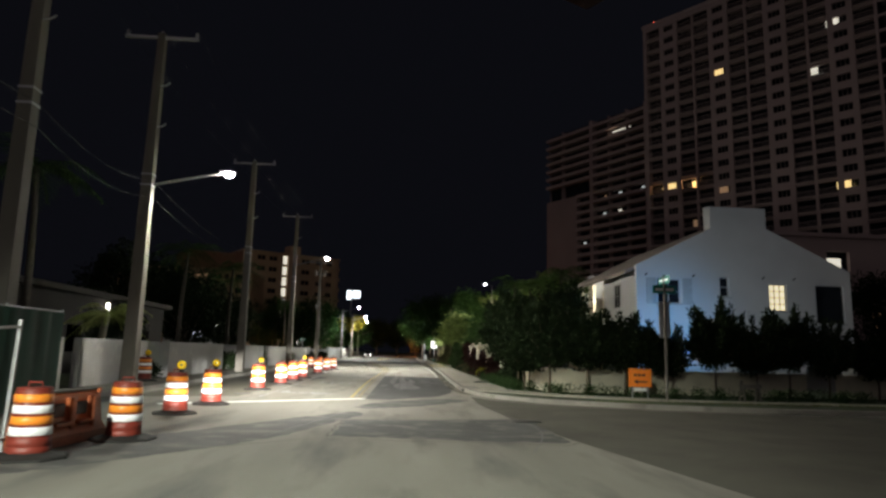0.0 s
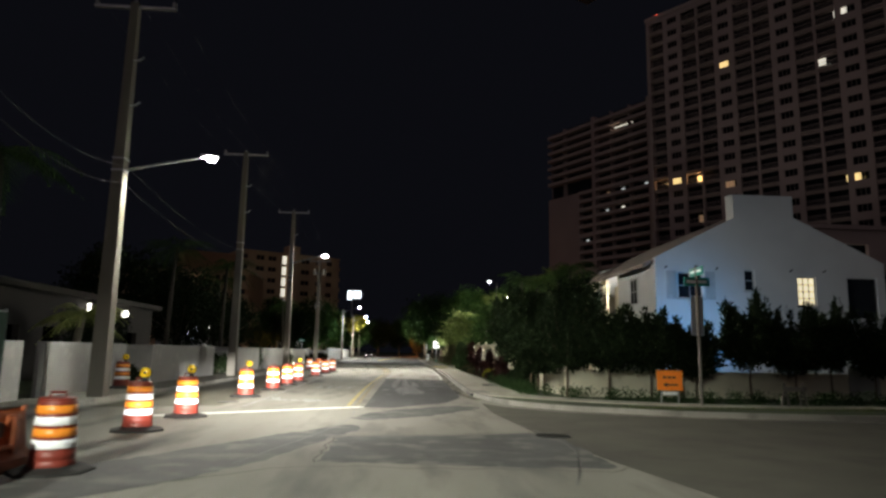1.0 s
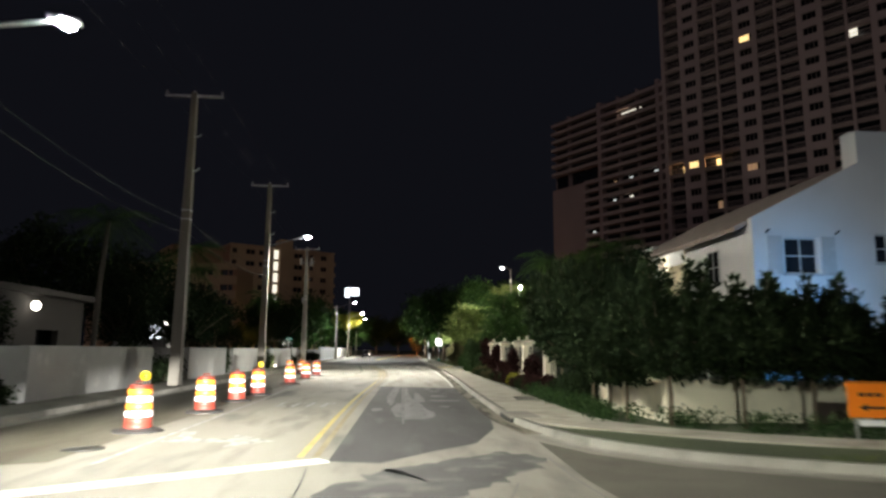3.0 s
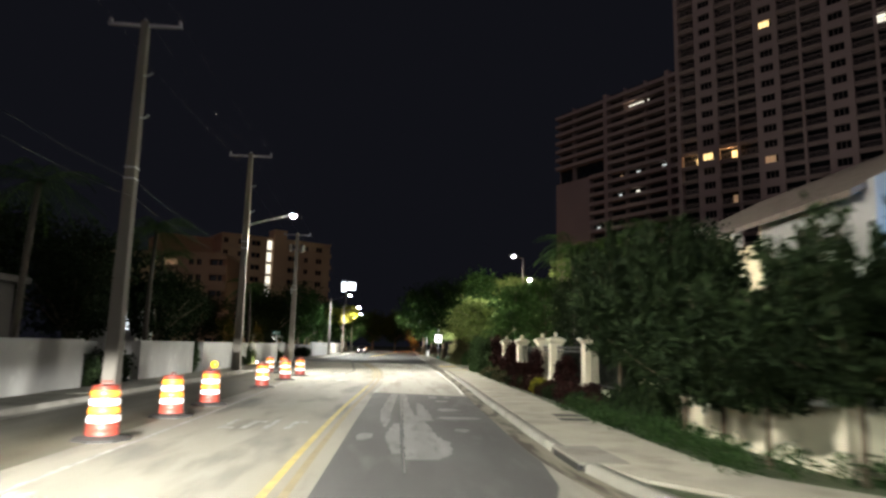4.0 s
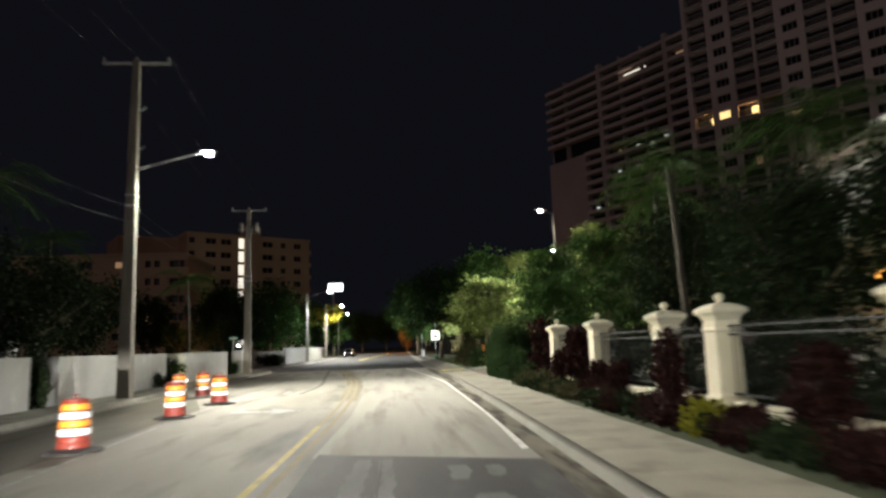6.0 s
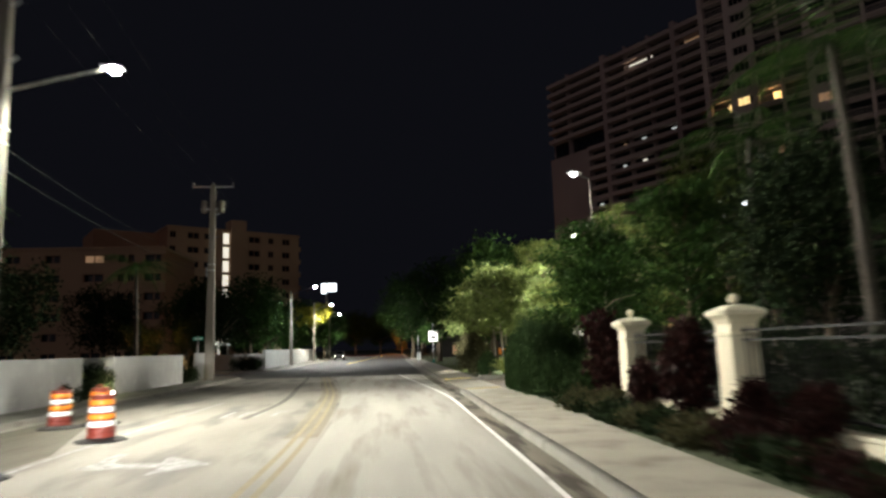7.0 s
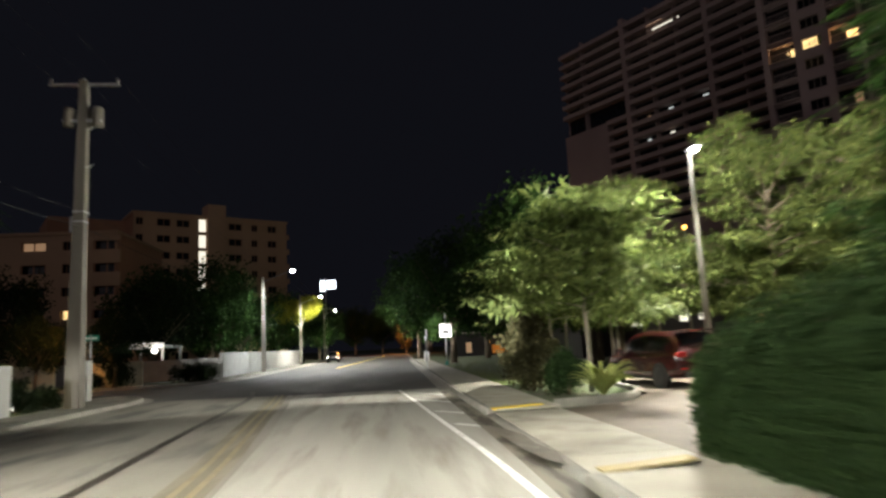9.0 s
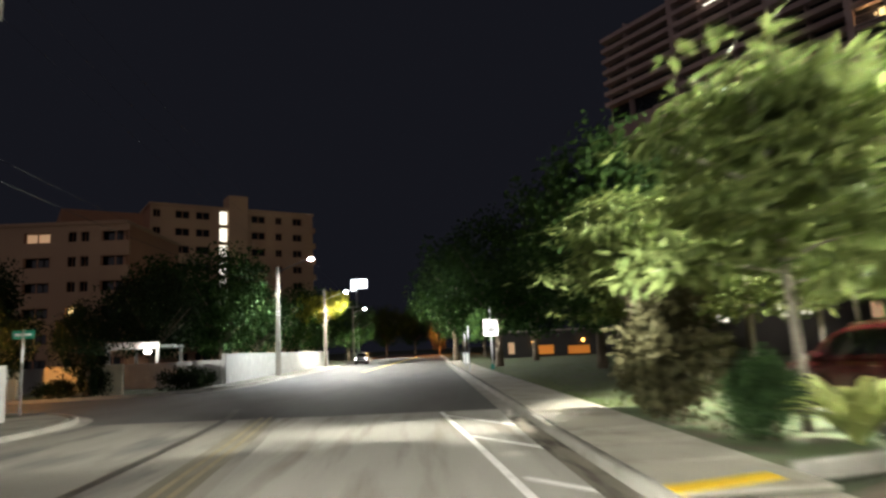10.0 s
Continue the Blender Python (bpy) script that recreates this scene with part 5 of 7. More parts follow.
# white house with the gable
house = thing("house", 12.95, 36.0, 0.1, "white two storey house with a stepped gable", "house")
HOLES = [(1.2, 2.5, 4.55, 5.9), (4.75, 5.3, 5.0, 6.1), (7.6, 8.6, 4.3, 5.8), (10.3, 11.95, 3.7, 5.8), (1.2, 2.5, 1.2, 2.8), (7.6, 8.6, 1.2, 2.8)]
part("gable_wall", holes_wall(12.4, 0, 6.5, HOLES, 0.3), M_HOUSE, house)
bm = bmesh.new()
front = [(0, 6.5), (12.4, 6.5), (12.4, 6.62), (7.6, 8.95), (7.6, 10.1), (4.35, 10.1), (4.35, 8.85), (0, 6.62)]
for k, y in enumerate((0.0, 0.3)):
    vs = [bm.verts.new((x, y, z)) for x, z in front]
    bm.faces.new(vs if k == 0 else vs[::-1])
    if k:
        for i in range(len(front)):
            bm.faces.new((first[i], vs[i], vs[(i + 1) % 8], first[(i + 1) % 8]))
    first = vs
part("gable_top", bm, M_HOUSE, house)
part("chimney", box(4.35, 7.6, 0.3, 0.85, 8.4, 10.1), M_HOUSE, house)
part("chimney_cap", box(4.32, 7.63, 0.27, 0.88, 10.1, 10.16, None, 0.02), M_HOUSE, house)
part("side_wall", box(0.0, 0.3, 0.3, 5.6, 0, 6.35), M_HOUSE, house)
part("side_wall", box(0.0, 0.3, 12.7, 16.0, 0, 6.35), M_HOUSE, house)
part("porch_wall", box(0.0, 0.3, 5.6, 12.7, 0, 3.0), M_CREAM, house)
part("porch_back", box(2.2, 2.45, 5.6, 12.7, 0, 6.35), M_CREAM, house)
part("porch_floor", box(0.0, 2.2, 5.6, 12.7, 3.0, 3.2), M_CREAM, house)
for y, w in ((5.62, 0.18), (8.0, 0.9), (10.6, 0.2), (12.5, 0.18)):
    part("porch_post", box(0.04, 0.22, y, y + w, 3.2, 6.3), M_CREAM, house)
part("porch_rail", box(0.08, 0.16, 5.6, 12.7, 3.95, 4.05), M_CREAM, house)
part("porch_lamp", lathe([(0.04, 0), (0.12, 0.08), (0.14, 0.2), (0.08, 0.3)], 12, None, (1.9, 7.2, 5.4)), M_HEADLIT, house, "glowing porch lamp")
part("far_wall", box(12.1, 12.4, 0.3, 16.0, 0, 6.5), M_HOUSE, house)
part("back_wall", box(0.0, 12.4, 15.9, 16.2, 0, 6.5), M_HOUSE, house)
for s, (xa, xb) in ((1, (-0.5, 6.2)), (-1, (12.9, 6.2))):
    bm = bmesh.new()
    za, zb = 6.15, 9.55
    v8 = [bm.verts.new(p) for p in ((xa, 0.3, za), (xb, 0.3, zb), (xb, 16.4, zb), (xa, 16.4, za), (xa, 0.3, za + 0.18), (xb, 0.3, zb + 0.18), (xb, 16.4, zb + 0.18), (xa, 16.4, za + 0.18))]
    for q in ((0, 1, 2, 3), (4, 7, 6, 5), (0, 4, 5, 1), (3, 2, 6, 7), (0, 3, 7, 4), (1, 5, 6, 2)):
        bm.faces.new([v8[i] for i in q])
    bmesh.ops.recalc_face_normals(bm, faces=bm.faces)
    part("roof", bm, M_ROOFTILE, house)
part("inner_floor", box(0.3, 12.1, 0.3, 15.9, 3.0, 3.2), M_CREAM, house)
for k, (a, b, c, d) in enumerate(HOLES):
    # the fourth is a shaded porch opening, drawn as black glass in a dark frame
    w = window(house, (a + b) / 2, c, b - a, d - c, M_WINCREAM if k == 2 else M_GLASS, M_DARKWALL if k == 3 else M_STUCCO, (1, 0, 2, 0, 1, 1)[k], (1, 1, 3, 0, 1, 1)[k], 0.06)
    part("sill", box(-(b - a) / 2 - 0.08, (b - a) / 2 + 0.08, -0.14, 0.04, -0.08, 0.0), M_STUCCO, w)
part("shutter", box(0.55, 1.1, -0.05, 0.0, 4.5, 5.95, None, 0.01), M_STUCCO, house)
part("shutter", box(2.6, 3.15, -0.05, 0.0, 4.5, 5.95, None, 0.01), M_STUCCO, house)
for x in (0.5, 3.2, 7.2, 9.0):
    part("bracket", tube([(x, -0.02, 6.05), (x + 0.05, -0.2, 6.15), (x - 0.1, -0.32, 6.1)], 0.03, 6), M_IRON, house)
for y in (3.0,):
    f = window(house, 0, 0, 1.0, 1.4, M_GLASS, M_STUCCO)
    f.matrix_local = pose(-0.1, y, 4.4, 0, 0, -90)

f = window(house, 0, 0, 0.8, 0.8, M_WINWARM, M_STUCCO)
f.matrix_local = pose(-0.1, 7.3, 2.0, 0, 0, -90)
part("side_lamp", lathe([(0.03, 0), (0.08, 0.05), (0.09, 0.2), (0.04, 0.26)], 12, None, (-0.14, 13.6, 2.9)), M_ORANGELIT, house, "small warm wall lamp", True)
lamp("side_wall_light", "POINT", tuple(house.matrix_world @ Vector((-0.6, 13.4, 2.6))), 16, (1.0, 0.62, 0.3), None, 0.1)
part("rear_dormer", box(2.2, 4.4, 14.6, 16.25, 6.0, 7.9, None, 0.03), M_HOUSE, house, "white rear dormer under a flood lamp")
part("flood_lamp", box(3.0, 3.35, 13.4, 13.55, 7.75, 7.95, box(3.14, 3.2, 13.5, 14.65, 7.85, 7.9), 0.0), M_HEADLIT, house, "bright flood lamp on a bracket")
lamp("dormer_flood", "SPOT", tuple(house.matrix_world @ Vector((2.6, 12.9, 7.6))), 70, (1.0, 0.98, 0.9), tuple(house.matrix_world @ Vector((3.2, 14.7, 6.6))), 0.1, 80, 0.5)

# tall apartment tower: piers with balcony bays and window bays
tower = thing("apartment_tower", 56.5, 143.2, 0.0, "tall dark apartment tower with a few lit rooms", "building", "", -53.13)
BAY, FLOOR, NB, NF = 3.9, 2.9, 25, 27
kinds = "BWBBWBBWBBWBBWBBWBBWBBWBB"
holes = []
for f in range(1, NF):
    z = 0.5 + f * FLOOR
    for b in range(NB):
        x = 0.6 + b * BAY
        holes.append((x + 0.25, x + BAY - 0.25, z + 0.1, z + 2.55) if kinds[b] == "B" else (x + 0.75, x + BAY - 0.75, z + 0.9, z + 2.35))
part("front_wall", holes_wall(NB * BAY + 1.2, 0, 79.4, holes, 0.5), M_TOWER, tower)
part("side_wall", box(0, 0.5, 0.5, 26, 0, 79.4), M_TOWER, tower)
part("side_wall", box(NB * BAY + 0.7, NB * BAY + 1.2, 0.5, 26, 0, 79.4), M_TOWER, tower)
part("roof", box(-0.2, NB * BAY + 1.4, -0.2, 26, 79.4, 80.2), M_SLABEDGE, tower)
part("roof_house", box(14, 40, 6, 20, 80.2, 86), M_TOWER, tower)
part("glazing", box(0.5, NB * BAY + 0.7, 1.9, 2.0, 0, 79.3), M_GLASS, tower)
part("red_beacon", lathe([(0.3, 0), (0.4, 0.3), (0.25, 0.7)], 10, None, (2.4, 1, 80.2)), M_REDLIT, tower, "small red beacon")
bmb = box(-1.7, 1.7, -0.55, 1.9, -0.05, 0.1)
box(-1.7, 1.7, -0.55, -0.5, 1.05, 1.12, bmb)
for k in range(12):
    box(-1.68 + k * 0.305, -1.64 + k * 0.305, -0.54, -0.51, 0.1, 1.05, bmb)
balcony, frame_w, pane_w = None, None, None
for f in range(1, NF):
    z = 0.5 + f * FLOOR
    for b in range(NB):
        x = 0.6 + b * BAY + BAY / 2
        if kinds[b] == "B":
            if balcony is None:
                balcony = part("balcony", bmb, M_SLABEDGE, tower).data
                tower.children[-1].matrix_local = pose(x, 0, z + 0.1)
            elif b < 12:
                share("balcony", balcony, tower, pose(x, 0, z + 0.1))
        elif frame_w is None:
            frame_w = part("window", window_mesh(2.4, 1.45, 2, 0), M_SLABEDGE, tower).data
            tower.children[-1].matrix_local = pose(x, 0.2, z + 0.9)
        else:
            share("window", frame_w, tower, pose(x, 0.2, z + 0.9))


def lit(parent, x, z, w, h, y, material, label):
    return part("lit_window", box(x - w / 2, x + w / 2, y, y + 0.06, z, z + h), material, parent, label)


for x, f, w, m in ((5.95, 13, 2.3, M_WINWARM), (17.65, 12, 2.3, M_WINDIM), (17.65, 21, 2.3, M_WINWARM), (40.2, 11, 2.3, M_WINWARM), (40.2, 22, 2.2, M_WINWHITE), (36.4, 19, 1.6, M_WINWHITE), (43.2, 11, 1.0, M_WINWHITE)):
    lit(tower, x, 0.5 + f * FLOOR + 0.95, w, 1.35, 0.42, m, "lit room behind a window")
for x, f, w, m in ((10.9, 13, 1.3, M_WINWARM), (3.6, 13, 0.8, M_WINWARM), (10.6, 10, 0.9, M_WINDIM)):
    lit(tower, x, 0.5 + f * FLOOR + 0.3, w, 1.9, 1.82, m, "lit balcony door")
# emitting strip in place of lamplight on the balcony ceiling
lit(tower, 10.3, 0.5 + 13 * FLOOR + 2.5, 3.2, 0.05, 0.5, M_WINDIM, "lit balcony ceiling")
lamp("balcony_light", "POINT", tuple(tower.matrix_world @ Vector((10.3, 1.0, 0.5 + 13 * FLOOR + 2.1))), 60, (1.0, 0.6, 0.25), None, 0.2)
lamp("balcony_light", "POINT", tuple(tower.matrix_world @ Vector((2.6, 1.0, 0.5 + 13 * FLOOR + 2.1))), 25, (1.0, 0.6, 0.25), None, 0.2)

# long wing with running balconies
wing = thing("apartment_wing", 53.4, 229.6, 0.0, "long dark apartment block with running balconies", "building", "", -60)
part("core", box(0.4, 70, 2.0, 22, 0, 81.6), M_GLASS, wing)
part("roof", box(0, 70, -0.2, 22, 81.6, 82.4), M_SLABEDGE, wing)
part("blank_wall", box(0.2, 15, 0.0, 2.0, 0, 56.5), M_TOWER, wing)
part("left_wall", box(0.0, 0.4, 2.0, 22, 0, 81.6), M_TOWER, wing)
for a, b in ((21.3, 22.6), (44.2, 45.4)):
    part("pier", box(a, b, -0.3, 2.0, 0, 81.6), M_TOWER, wing)
for a in (7.5, 29, 36.5, 52, 60):
    part("party_wall", box(a, a + 0.25, 0.3, 2.0, 56.6 if a < 15 else 20, 81.6), M_TOWER, wing)
meshes = {}
for f in range(7, 28):
    z = f * 2.93
    for a, b in ((0.2, 21.3), (22.6, 44.2), (45.4, 70)):
        if z < 56 and a < 15:
            a = 15.0
        if (a, b) not in meshes:
            bm = box(a, b, -0.4, 2.0, -0.1, 0.12)
            box(a, b, -0.4, -0.28, 0.12, 1.0, bm)
            meshes[a, b] = part("balcony", bm, M_SLABEDGE, wing).data
            wing.children[-1].matrix_local = pose(0, 0, z)
        else:
            share("balcony", meshes[a, b], wing, pose(0, 0, z))
    part("end_balcony", box(-1.1, 0.2, 3, 7, z - 0.1, z + 0.9), M_SLABEDGE, wing)
part("podium", box(14, 46, -0.8, 2.0, 0, 28), M_TOWER, wing)
# the wide low panels glow in place of lamplit balcony ceilings
for x, z, w, h, m in ((33.4, 75.7, 7.5, 0.7, M_WINWHITE), (29.2, 73.35, 0.9, 1.3, M_WINDIM), (50, 75.3, 6.5, 0.6, M_WINDIM), (32.4, 47.9, 1.3, 1.2, M_WINWHITE), (41.8, 53.8, 1.4, 1.2, M_WINGREY), (32.6, 53.8, 1.3, 1.2, M_WINGREY), (25.8, 47.9, 1.1, 1.2, M_WINGREY), (17.0, 39.0, 1.2, 1.2, M_WINGREY), (26.4, 53.8, 1.0, 1.1, M_WINDIM)):
    lit(wing, x, z, w, h, 1.9, m, "lit room behind a balcony")
lamp("balcony_light", "AREA", tuple(wing.matrix_world @ Vector((32.0, 0.9, 76.3))), 90, (1.0, 0.75, 0.5), tuple(wing.matrix_world @ Vector((32.0, 0.9, 70))), 0.2).data.size = 5.0

# eight storey apartment house beyond the side street
apt = thing("apartment_house", -31.0, 181.0, 0.0, "peach apartment house with a lit stair column", "building", "", 31.46)
cols = ((-10.6, 1.2), (-6.6, 2.4), (-3.3, 2.4), (6.2, 2.6), (13.4, 1.8), (9.9, 1.2))
holes = []
for f in range(9):
    z = 0.6 + f * 2.95
    for x, w in cols:
        holes.append((x - w / 2, x + w / 2, z + 1.0, z + 2.3))
    holes.append((-0.55, 0.85, z + 0.35, z + 2.75))
part("front_wall", holes_wall(28.0, 0, 27.2, holes, 0.35, None, -11.6), M_APT, apt)
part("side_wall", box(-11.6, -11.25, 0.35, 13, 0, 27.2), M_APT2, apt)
part("side_wall", box(16.05, 16.4, 0.35, 13, 0, 27.2), M_APT, apt)
part("roof", box(-11.8, 16.6, -0.15, 13, 27.2, 27.6), M_APT, apt)
part("core", box(-11.2, 16.0, 0.9, 12.8, 0, 27.1), M_GLASS, apt)
part("stair_tower", box(0.9, 4.2, -0.6, 3.0, 0, 29.7, None, 0.03), M_APT, apt)
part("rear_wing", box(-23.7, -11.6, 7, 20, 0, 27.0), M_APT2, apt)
for f in range(9):
    z = 0.6 + f * 2.95
    if f > 0:
        lit(apt, 0.15, z + 0.4, 1.3, 2.3, 0.4, M_WINWHITE, "lit stair window")
    part("balcony", box(16.4, 17.6, 1.5, 5.5, z + 0.1, z + 1.1), M_APT, apt)
    for x, w in cols:
        if frame_w and f == 0 and x == -10.6:
            apt_frame = part("window", window_mesh(1.0, 1.3, 1, 0), M_APT2, apt).data
            apt.children[-1].matrix_local = pose(x, 0.1, z + 1.0) @ Matrix.Diagonal((w, 1, 1, 1))
        else:
            share("window", apt_frame, apt, pose(x, 0.1, z + 1.0) @ Matrix.Diagonal((w, 1, 1, 1)))

# six storey apartment house at the side street
low = thing("apartment_house", -62.0, 149.0, 0.0, "brown six storey apartment house, one window lit", "building")
holes, spots = [], [(27.4, 3.4), (22.3, 1.0), (23.8, 1.0), (18.2, 3.2), (12, 2.4), (6, 2.4)]
for f in range(6):
    z = 0.4 + f * 3.05
    for x, w in spots:
        holes.append((x - w / 2, x + w / 2, z + 0.95, z + 2.2))
part("front_wall", holes_wall(28.6, 0, 18.7, holes, 0.35), M_APT, low)
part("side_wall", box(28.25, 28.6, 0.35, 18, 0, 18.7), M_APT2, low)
part("roof", box(-0.2, 28.8, -0.15, 18, 18.7, 19.1), M_APT, low)
part("core", box(0.3, 28.2, 0.9, 17.5, 0, 18.6), M_GLASS, low)
for f in range(6):
    z = 0.4 + f * 3.05
    for x, w in spots:
        share("window", apt_frame, low, pose(x, 0.1, z + 0.95) @ Matrix.Diagonal((w, 1, 0.96, 1)))
lit(low, 22.5, 0.4 + 2 * 3.05 + 1.0, 1.0, 1.2, 0.4, M_WINWARM, "one lit yellow window")
lit(low, 18.2, 0.4 + 5 * 3.05 + 1.0, 3.0, 1.1, 0.5, M_WINDIM, "dimly lit window")
# carport with a bright lamp at the side street
t = thing("carport", -20.6, 116.5, 0.0, "small white carport with a bright lamp", "carport")
part("roof", box(0.2, 4.0, 0, 5, 2.75, 3.0, None, 0.02), M_STUCCO, t)
part("fascia", box(0.2, 4.0, -0.06, 0, 2.7, 3.2, None, 0.02), M_STUCCO, t)
for x, y in ((0.4, 0.2), (3.8, 0.2), (0.4, 4.8), (3.8, 4.8)):
    part("post", box(x - 0.1, x + 0.1, y - 0.1, y + 0.1, 0, 2.75), M_STUCCO, t)
part("lamp", lathe([(0.1, 0), (0.2, 0.06), (0.24, 0.16), (0.16, 0.28)], 12, None, (3.3, -0.3, 2.35)), M_HEADLIT, t, "bright white lamp")
lamp("carport_light", "POINT", (-17.3, 115.6, 2.6), 60, (1.0, 0.95, 0.85), None, 0.15)
# floodlit podium beyond the white house
t = thing("podium_building", 37.0, 62.0, 0.0, "dark podium building with floodlit terraces", "building")
part("front_wall", holes_wall(26, 0, 14, [(5.2, 7.6, 10.6, 12.6), (9.5, 11.0, 5.0, 7.0), (14, 16, 5.0, 7.0), (18, 20, 10.6, 12.4)], 0.4), M_TOWER, t)
part("roof", box(-0.3, 26.3, -0.3, 14, 14, 14.4), M_TOWER, t)
part("side_wall", box(0, 0.4, 0.4, 14, 0, 14), M_TOWER, t)
part("core", box(0.4, 26, 1.2, 13.8, 0, 13.9), M_GLASS, t)
lit(t, 6.4, 10.9, 1.5, 1.1, 0.7, M_WINWHITE, "floodlit terrace opening")
lit(t, 10.2, 5.1, 1.4, 1.8, 0.7, M_WINDIM, "dimly lit opening")
# low buildings with lit windows beyond the lawn, their unlit walls painted near black
t = thing("far_house", 18.0, 114.0, 0.0, "low dark house with lit windows behind trees", "house")
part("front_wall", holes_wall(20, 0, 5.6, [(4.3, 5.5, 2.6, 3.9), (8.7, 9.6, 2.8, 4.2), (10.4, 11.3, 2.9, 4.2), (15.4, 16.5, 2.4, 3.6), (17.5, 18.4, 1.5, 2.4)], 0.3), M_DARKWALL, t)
part("roof", box(-0.4, 20.4, -0.4, 9.0, 5.6, 5.9, None, 0.03), M_ROOFTILE, t)
part("side_wall", box(0, 0.3, 0.3, 9.0, 0, 5.6), M_DARKWALL, t)
for x, z, w, m in ((4.9, 2.6, 1.2, M_WINWHITE), (9.15, 2.8, 0.9, M_WINWHITE), (10.85, 2.9, 0.9, M_WINWHITE), (15.95, 2.4, 1.1, M_WINDIM)):
    lit(t, x, z, w, 1.35, 0.32, m, "lit window")
lit(t, 17.95, 1.5, 0.9, 0.9, 0.32, M_ORANGEWIN, "bright orange lit window")
t = thing("far_garage", 10.5, 150.0, 0.0, "low dark garage with orange lit openings", "garage")
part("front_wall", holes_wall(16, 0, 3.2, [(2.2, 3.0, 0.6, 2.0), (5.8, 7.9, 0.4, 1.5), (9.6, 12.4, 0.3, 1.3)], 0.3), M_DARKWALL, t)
part("roof", box(-0.3, 16.3, -0.3, 7.0, 3.2, 3.4, None, 0.03), M_ROOFTILE, t)
for x, z, w, h, m in ((2.6, 0.6, 0.8, 1.4, M_WINDIM), (6.85, 0.4, 2.1, 1.1, M_ORANGEDIM), (11.0, 0.3, 2.8, 1.0, M_ORANGEDIM)):
    lit(t, x, z, w, h, 0.32, m, "orange lit opening")
for x in (5.3, 11.5):
    part("wall_lamp", lathe([(0.05, 0), (0.16, 0.08), (0.18, 0.24), (0.08, 0.34)], 12, None, (x, -0.15, 1.75)), M_ORANGELIT, t, "glowing orange wall lamp", True)
# low white house behind the left garden walls, its night darkness put into the wall colour
t = thing("garden_house", -17.0, 31.0, 0.0, "low white house behind the garden wall, darkness painted on, lamps lit", "house", "", 90)
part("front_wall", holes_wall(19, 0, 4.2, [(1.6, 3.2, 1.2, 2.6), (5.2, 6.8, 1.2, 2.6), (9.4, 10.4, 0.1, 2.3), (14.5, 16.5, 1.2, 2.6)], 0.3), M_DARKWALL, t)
part("side_wall", box(0, 0.3, 0.3, 7, 0, 4.2), M_DARKWALL, t)
part("side_wall", box(18.7, 19, 0.3, 7, 0, 4.2), M_DARKWALL, t)
part("roof", box(-0.4, 19.4, -0.5, 7.4, 4.2, 4.5, None, 0.03), M_DARKWALL, t)
part("core", box(0.3, 18.7, 0.6, 6.8, 0, 4.1), M_GLASS, t)
part("wall_lamp", lathe([(0.05, 0), (0.16, 0.08), (0.2, 0.26), (0.1, 0.4)], 12, None, (13.6, -0.35, 3.45)), M_HEADLIT, t, "bright white wall lamp", True)
part("wall_lamp", lathe([(0.05, 0), (0.1, 0.08), (0.1, 0.5), (0.05, 0.56)], 12, None, (9.0, -0.3, 3.4)), M_HEADLIT, t, "tall white wall lamp", True)
# shed with a lit window further along
t = thing("garden_shed", -24.3, 71.5, 0.0, "small pale shed with a bright window among trees", "shed")
part("front_wall", holes_wall(4.6, 0, 4.4, [(3.05, 4.05, 2.6, 3.8)], 0.25), M_STUCCO, t)
part("side_wall", box(4.35, 4.6, 0.25, 3.5, 0, 4.4), M_STUCCO, t)
part("roof", box(-0.2, 4.8, -0.2, 3.6, 4.4, 4.6, None, 0.02), M_ROOFTILE, t)
lit(t, 3.55, 2.6, 1.0, 1.2, 0.12, M_SIGNLIT, "bright white window")
# small lights in the left gardens
for x, y, z in ((-24.0, 51.5, 4.6), (-29.6, 94.4, 4.5), (-15.5, 58.5, 3.2)):
    t = thing("garden_lamp", x, y, 0.1, "small bright globe lamp among garden trees", "garden lamp", "garden lamps")
    part("post", tube([(0, 0, 0), (0, 0, z)], 0.035, 8), M_IRON, t)
    part("globe", lathe([(0.04, z), (0.09, z + 0.04), (0.11, z + 0.12), (0.08, z + 0.2), (0.02, z + 0.23)], 12), M_HEADLIT, t, "glowing white globe", True)
for x, y, power in ((-10.6, 72.4, 45), (-11.6, 85.0, 40)):
    t = thing("ground_lamp", x, y, 0.14, "small ground flood lamp beside the wall", "garden lamp", "ground lamps")
    part("body", box(-0.1, 0.1, -0.1, 0.1, 0, 0.25, None, 0.02), M_IRON, t)
    part("glass", box(-0.07, 0.07, -0.115, -0.1, 0.12, 0.24), M_HEADLIT, t, "glowing lamp glass")
    lamp("ground_flood", "POINT", (x - 0.35, y + 0.25, 0.5), power, (1.0, 0.9, 0.45), None, 0.08)

# far end of the street
tree("far_tree", 7.4, 241.0, 0.0, 8.5, 5.5, 0.2, 1.2, M_SILVER, 66, "far tree glowing orange under sodium light", 60, 50, 0.2, 0.8, 5)
t = thing("lit_sign", -26.0, 381.0, 0.0, "two bright white lit sign panels on a mast", "sign")
part("mast", tube([(0, 0.6, 0), (0, 0.6, 37)], 0.5, 10), M_GREYMETAL, t)
part("panel", box(0.6, 5.0, -0.3, 0.3, 31.8, 36.0, None, 0.3), M_SIGNLIT, t)
part("panel", box(-2.6, -0.2, -0.3, 0.3, 30.8, 36.0, None, 0.3), M_SIGNLIT, t)


